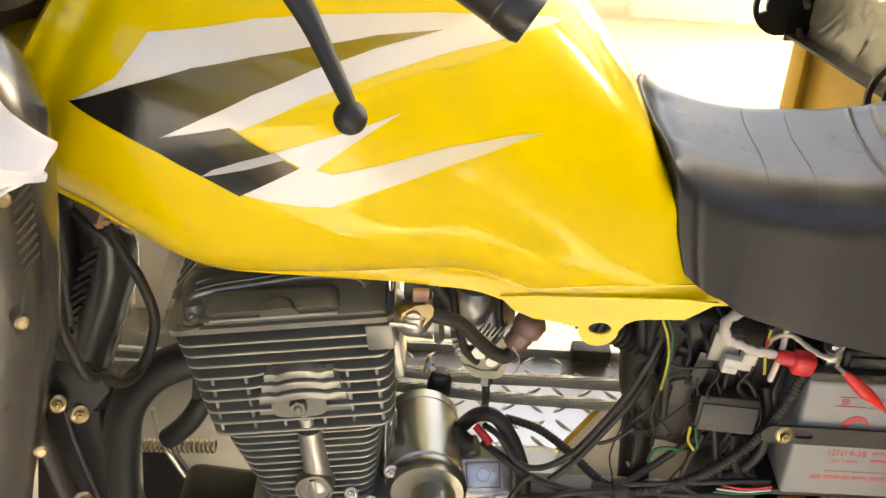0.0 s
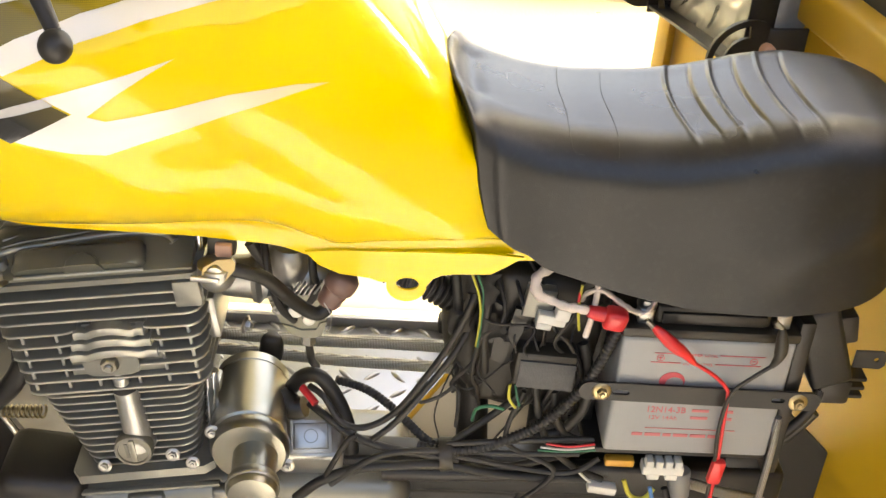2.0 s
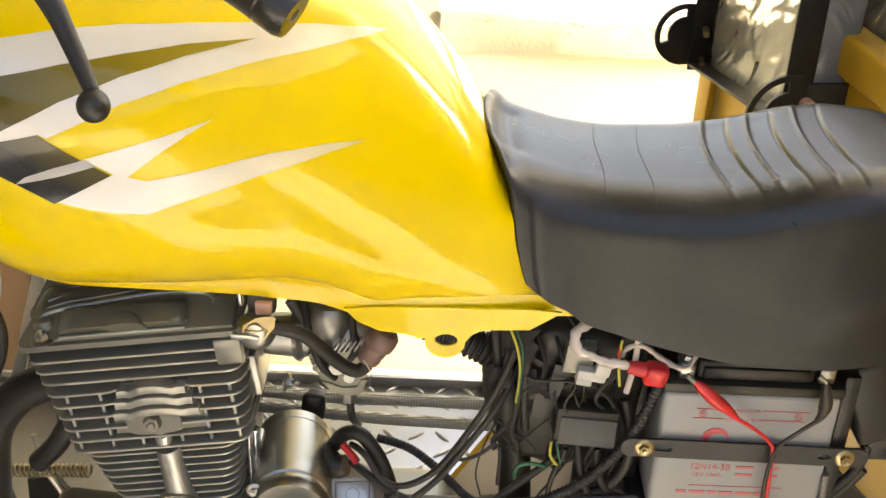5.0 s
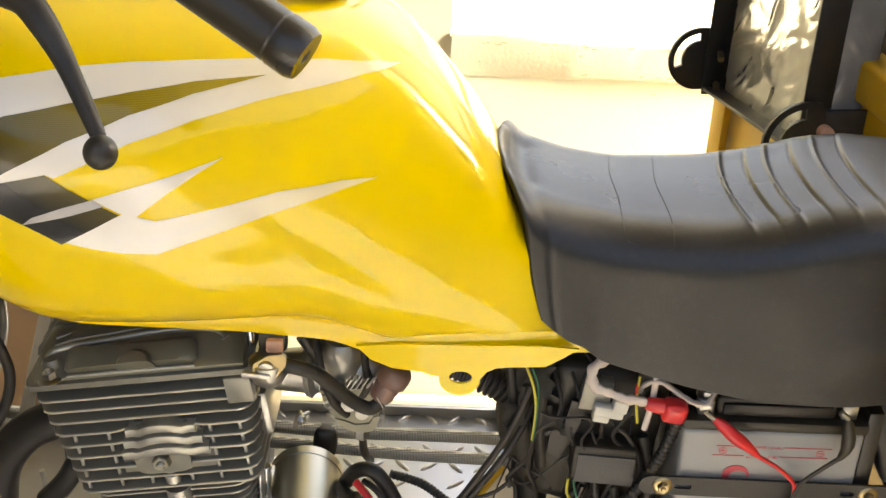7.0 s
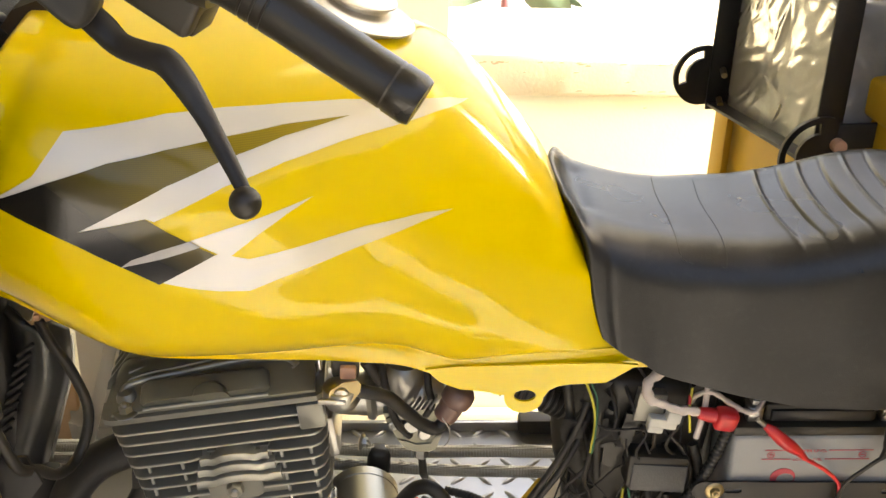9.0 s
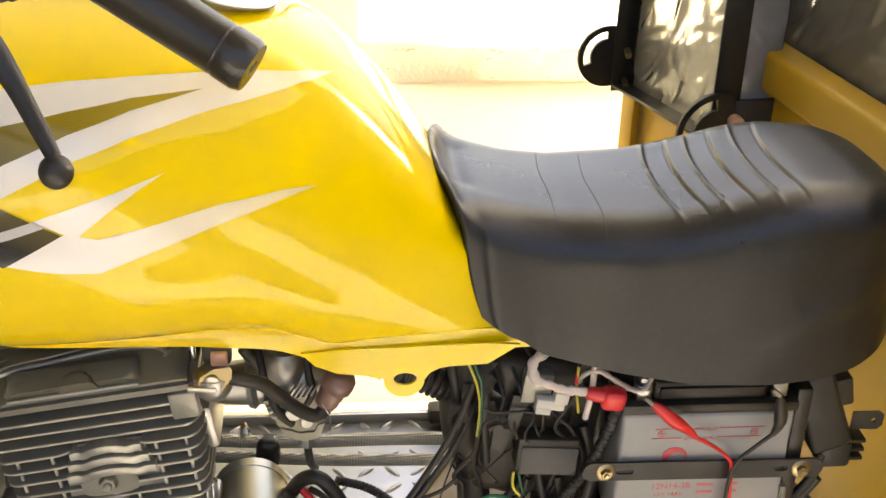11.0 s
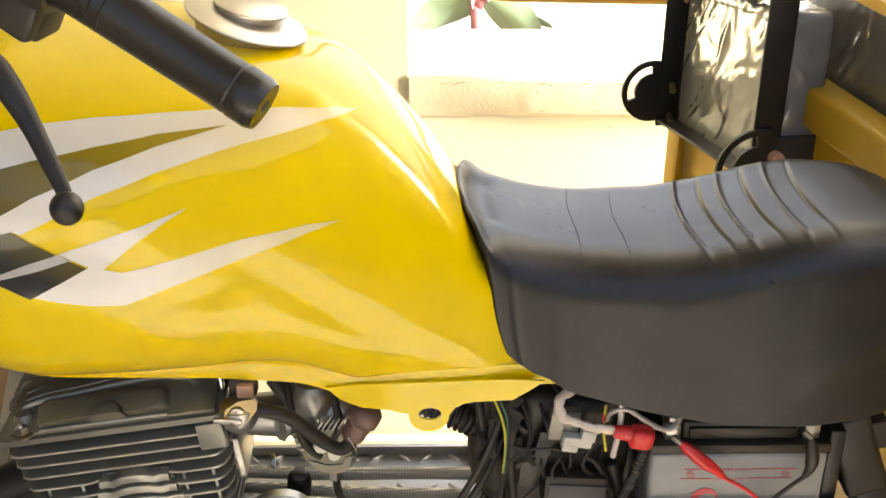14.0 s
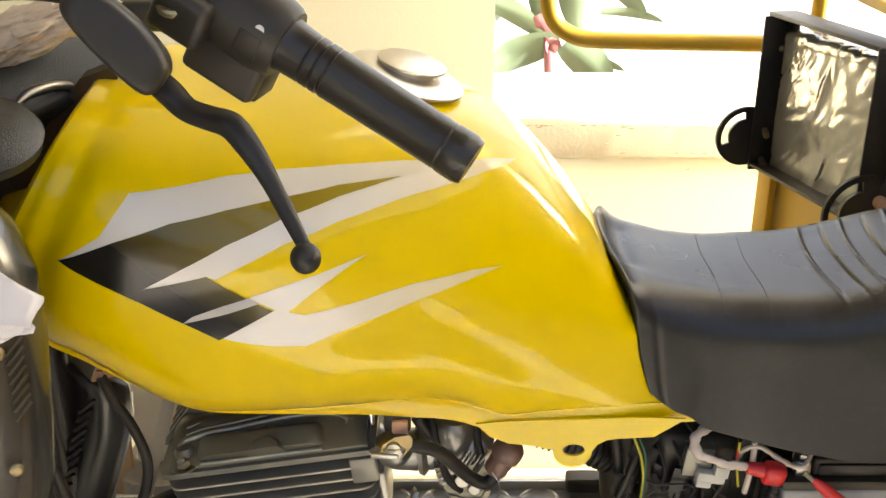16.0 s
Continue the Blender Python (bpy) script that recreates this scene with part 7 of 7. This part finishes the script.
rag = part("white_rag", rag_bm, M_CLOTH)
sol = rag.modifiers.new("thickness", "SOLIDIFY")
sol.thickness = 0.002
tagged(rag, "white cotton rag hung on the fork shroud", "rag")

bracket = thing("fork_bracket", (-0.37, -0.20, 0.58), "black steel fork bracket with yellow zinc bolts", "bracket")
part("bracket_plate", slab(bmesh.new(), [(-0.034, 0.022), (0.012, 0.022), (0.022, 0.004), (0.004, -0.020), (-0.020, -0.012)], (-0.362, -0.198, 0.695), (1, 0, 0), (0, 0.3, 1), -0.004), M_BLACKPAINT, bracket)
part("bracket_arm", tube(bmesh.new(), [(-0.386, -0.21, 0.690), (-0.378, -0.21, 0.650), (-0.366, -0.21, 0.605), (-0.352, -0.21, 0.56), (-0.335, -0.21, 0.50)], 0.0075, 12, 6, 0.35), M_BLACKPAINT, bracket)
part("bracket_arm", tube(bmesh.new(), [(-0.370, -0.20, 0.690), (-0.364, -0.20, 0.650), (-0.352, -0.20, 0.600), (-0.340, -0.20, 0.55)], 0.0028, 12, 6), M_BLACKPAINT, bracket)
part("bracket_web", slab(bmesh.new(), [(-0.392, 0.668), (-0.352, 0.672), (-0.350, 0.560), (-0.372, 0.540), (-0.404, 0.560)], (0, -0.186, 0), (1, 0, 0), (0, 0, 1), -0.004), M_BLACKPAINT, bracket)
for p in ((-0.3590, -0.203, 0.6835), (-0.3715, -0.206, 0.6940), (-0.3600, -0.214, 0.6180)):
    hexbolt("bracket_bolt", p, (0.3, -0.9, 0.3), 0.0036, bracket, True, M_ZINC)

M_FLAP = mat("dull_grey_fender", (0.055, 0.055, 0.050), 0.32, 0.2, 0.25, 12, 700, 0.05, 0.2, 0.08, (0.11, 0.10, 0.085), 0.35, 14)
flap = thing("mud_flap", (-0.40, -0.03, 0.55), "grey plastic mudguard with moulded black lugs", "mudguard")
part("rim_bead", tube(bmesh.new(), [(-0.384, -0.034, 0.594), (-0.370, -0.034, 0.640), (-0.357, -0.034, 0.683), (-0.355, -0.034, 0.712)], 0.0012, 8, 6), M_STEEL, flap)
rows = []
for k in range(21):
    f = k / 20
    z = 0.562 + 0.162 * f
    b = math.sin(math.pi * f) ** 0.6
    xr = curve(z, [(0.562, -0.395), (0.594, -0.386), (0.64, -0.371), (0.683, -0.359), (0.7136, -0.357), (0.724, -0.366)])
    rows.append([Vector((xr - 0.050 * s, -0.030 - 0.018 * math.sin(math.pi * min(1, s * 1.2)), z + 0.012 * s)) for s in [j / 10 for j in range(11)]])
fb = bmesh.new()
sheet(fb, rows)
fl = part("flap_sheet", fb, M_FLAP, flap)
fs = fl.modifiers.new("thickness", "SOLIDIFY")
fs.thickness = 0.006
for k in range(10):
    part("lug", box(bmesh.new(), (-0.414 + 0.003 * k, -0.0485, 0.628 + 0.0088 * k), (0.018, 0.004, 0.0028), Euler((0, -0.7, 0)).to_matrix(), 0.001), M_RUBBER, flap)
part("flap_mount", box(bmesh.new(), (-0.400, -0.040, 0.572), (0.044, 0.020, 0.030), None, 0.003), M_BLACKPAINT, flap)
part("flap_stay", box(bmesh.new(), (-0.345, -0.02, 0.640), (0.010, 0.006, 0.130), Euler((0, 0.28, 0)).to_matrix(), 0.001), M_CREAM, flap)
part("flap_stay", box(bmesh.new(), (-0.400, -0.01, 0.760), (0.050, 0.004, 0.090), Euler((0, 0.35, 0)).to_matrix(), 0.001), M_CREAM, flap)
lead("front_cable", [(-0.3551, -0.108, 0.7697), (-0.3467, -0.112, 0.7523), (-0.3361, -0.114, 0.7334), (-0.3270, -0.116, 0.7043), (-0.3280, -0.125, 0.6838), (-0.3349, -0.140, 0.6708), (-0.3418, -0.160, 0.6767), (-0.3470, -0.180, 0.6965), (-0.3508, -0.205, 0.7173), (-0.3577, -0.210, 0.7432), (-0.3640, -0.212, 0.7716), (-0.372, -0.208, 0.790)], 0.0040, M_RUBBER, "black rubber cable looping under the tank", "front cables")
lead("front_cable", [(-0.3680, -0.205, 0.8500), (-0.3594, -0.212, 0.8304), (-0.3559, -0.215, 0.8103), (-0.3542, -0.215, 0.7742), (-0.3565, -0.208, 0.7600)], 0.0024, M_RUBBER, "black rubber cable looping under the tank", "front cables")
tagged(part("cable_end", box(bmesh.new(), (-0.3560, -0.108, 0.7725), (0.0045, 0.004, 0.0050), None, 0.001), M_COPPER), "copper coloured cable ferrule", "ferrule")

# dash cowl with a ball of paper on it
cowl = thing("dash_cowl", (-0.42, -0.06, 0.93), "grey textured plastic instrument cowl", "cowl")
cb = bmesh.new()
rows = []
for i in range(25):
    f = i / 24
    row = []
    for j in range(21):
        g = j / 20
        x = -0.566 + 0.185 * f
        y = -0.16 + 0.17 * g
        z = 1.017 + 0.010 * math.sin(g * 3.1) - 0.055 * max(0.0, f - 0.70) ** 1.2 * 3 - 0.045 * max(0.0, 0.25 - g) * 4 - 0.03 * f
        row.append((x + 0.105 * (g - 0.5), y, z))
    rows.append(row)
sheet(cb, rows)
ch = part("cowl_shell", cb, M_COWL, cowl)
cs = ch.modifiers.new("thickness", "SOLIDIFY")
cs.thickness, cs.offset = 0.05, -1
# highlight on the glossy plastic, modelled as a pale metal strip
part("cowl_highlight", tube(bmesh.new(), [(-0.396, -0.086, 0.966), (-0.3904, -0.074, 0.9705), (-0.3839, -0.063, 0.9710), (-0.3772, -0.0525, 0.9700), (-0.3699, -0.0440, 0.9670), (-0.3660, -0.0450, 0.9610)], [0.0015, 0.0032, 0.0036, 0.0036, 0.0030, 0.0015], 12, 5), M_CAST, cowl, "pale metal strip for the highlight on the cowl's edge")
part("cowl_lobe", lathe(bmesh.new(), (-0.402, -0.150, 0.956), (0.1, -0.25, 1), [(0.030, 0), (0.040, 0.006), (0.042, 0.014), (0.036, 0.022), (0.020, 0.026), (0.0, 0.027)], 36), M_COWL, cowl)
pb = bmesh.new()
bmesh.ops.create_icosphere(pb, subdivisions=5, radius=1.0)
for v in pb.verts:
    d = abs(noise.noise(v.co * 1.6)) + 0.35 * abs(noise.noise(v.co * 3.6)) + 0.30 * abs(noise.noise(v.co * 7)) + 0.12 * abs(noise.noise(v.co * 15))
    q = v.co * (0.78 + 0.45 * d)
    v.co = Vector((-0.386 + q.x * 0.052 + q.z * 0.012, -0.050 + q.y * 0.036, 1.010 + q.z * 0.020 + q.x * 0.014))
tagged(part("crumpled_paper", pb, M_PAPER, angle=25), "crumpled brown paper on the dash cowl", "paper")

# ---------------------------------------------------------------- outside the window
tagged(part("planter_ledge", box(bmesh.new(), (0.9, 1.060, 0.30), (5.0, 0.068, 0.64), None, 0.01), M_SILL), "sunlit whitewashed planter ledge outside the window", "ledge", kind="structure")

tagged(part("yard_pavement", box(bmesh.new(), (0.9, 11.1, 0.012), (30.0, 20.0, 0.024), None, 0.004), M_YARD), "pale sunlit cement yard outside the window", "pavement", kind="structure")
tagged(part("yard_pavement", box(bmesh.new(), (-0.92, -2.56, 0.012), (4.44, 4.46, 0.024), None, 0.004), M_YARD), "pale sunlit cement yard along the open front", "pavement", kind="structure")


def broad_leaf(base, tip, width, sag, seed):
    """One broad blade from base to tip, folded along its rib and wavy at the edge."""
    bm = bmesh.new()
    base, tip = Vector(base), Vector(tip)
    way = (tip - base).normalized()
    side = way.cross(Vector((0, 1, 0.25))).normalized()
    out = side.cross(way)
    rows = []
    for k in range(13):
        f = k / 12
        w = width * (0.22 + 0.78 * math.sin(math.pi * min(1.0, 0.10 + f * 0.90)) ** 0.7) * (1.0 if f < 0.98 else 0.3)
        c = base.lerp(tip, f) + out * sag * math.sin(math.pi * f)
        row = []
        for h in (-1.0, -0.66, -0.33, 0.0, 0.33, 0.66, 1.0):
            wave = 0.10 * w * math.sin(7 * f + 3 * h + seed) * abs(h)
            row.append(c + side * w * h + out * (0.30 * w * abs(h) + wave))
        rows.append(row)
    sheet(bm, rows)
    return bm


def garden_plant(foot, blades):
    plant = thing("cordyline_plant", (foot[0], foot[1], 0.0), "broad-leaved green and purple garden plant", "plant", "plants outside the window")
    x, y, top = foot
    part("stem", tube(bmesh.new(), [(x, y, 0.0), (x + 0.01, y, top * 0.6), (x, y, top)], [0.012, 0.010, 0.008], 10, 5), M_LEAF2, plant)
    for k, (b, t, w, m) in enumerate(blades):
        part("leaf", broad_leaf(b, t, w, 0.014, 1.9 * k), m, plant)


garden_plant((0.092, 1.19, 0.66), (
    ((0.112, 1.185, 0.655), (-0.020, 1.165, 0.596), 0.030, M_LEAF),
    ((0.118, 1.180, 0.650), (0.205, 1.160, 0.570), 0.033, M_LEAF),
    ((0.080, 1.190, 0.665), (-0.040, 1.170, 0.742), 0.020, M_LEAF),
    ((0.070, 1.180, 0.700), (0.104, 1.170, 0.636), 0.013, M_LEAF2),
    ((0.112, 1.175, 0.652), (0.088, 1.165, 0.640), 0.010, M_LEAF2),
    ((0.020, 1.200, 0.720), (-0.006, 1.190, 0.680), 0.012, M_LEAF),
    ((0.118, 1.200, 0.620), (0.228, 1.190, 0.600), 0.010, M_LEAF),
    ((0.095, 1.200, 0.660), (0.060, 1.230, 0.800), 0.024, M_LEAF),
))
garden_plant((0.160, 1.27, 0.84), (
    ((0.142, 1.240, 0.810), (0.150, 1.200, 0.660), 0.038, M_LEAF),
    ((0.190, 1.250, 0.740), (0.262, 1.210, 0.690), 0.016, M_LEAF),
    ((0.185, 1.230, 0.692), (0.290, 1.200, 0.684), 0.009, M_LEAF),
    ((0.165, 1.280, 0.830), (0.060, 1.300, 0.900), 0.030, M_LEAF2),
    ((0.165, 1.280, 0.840), (0.270, 1.290, 0.910), 0.030, M_LEAF),
))
garden_plant((1.15, 1.90, 0.60), tuple(((1.15, 1.90, 0.55 + 0.02 * k), (1.15 + 0.17 * math.cos(2.4 * k), 1.90 + 0.10 * math.sin(2.4 * k), 0.62 + 0.03 * k), 0.030, M_LEAF2 if k % 4 == 1 else M_LEAF) for k in range(9)))
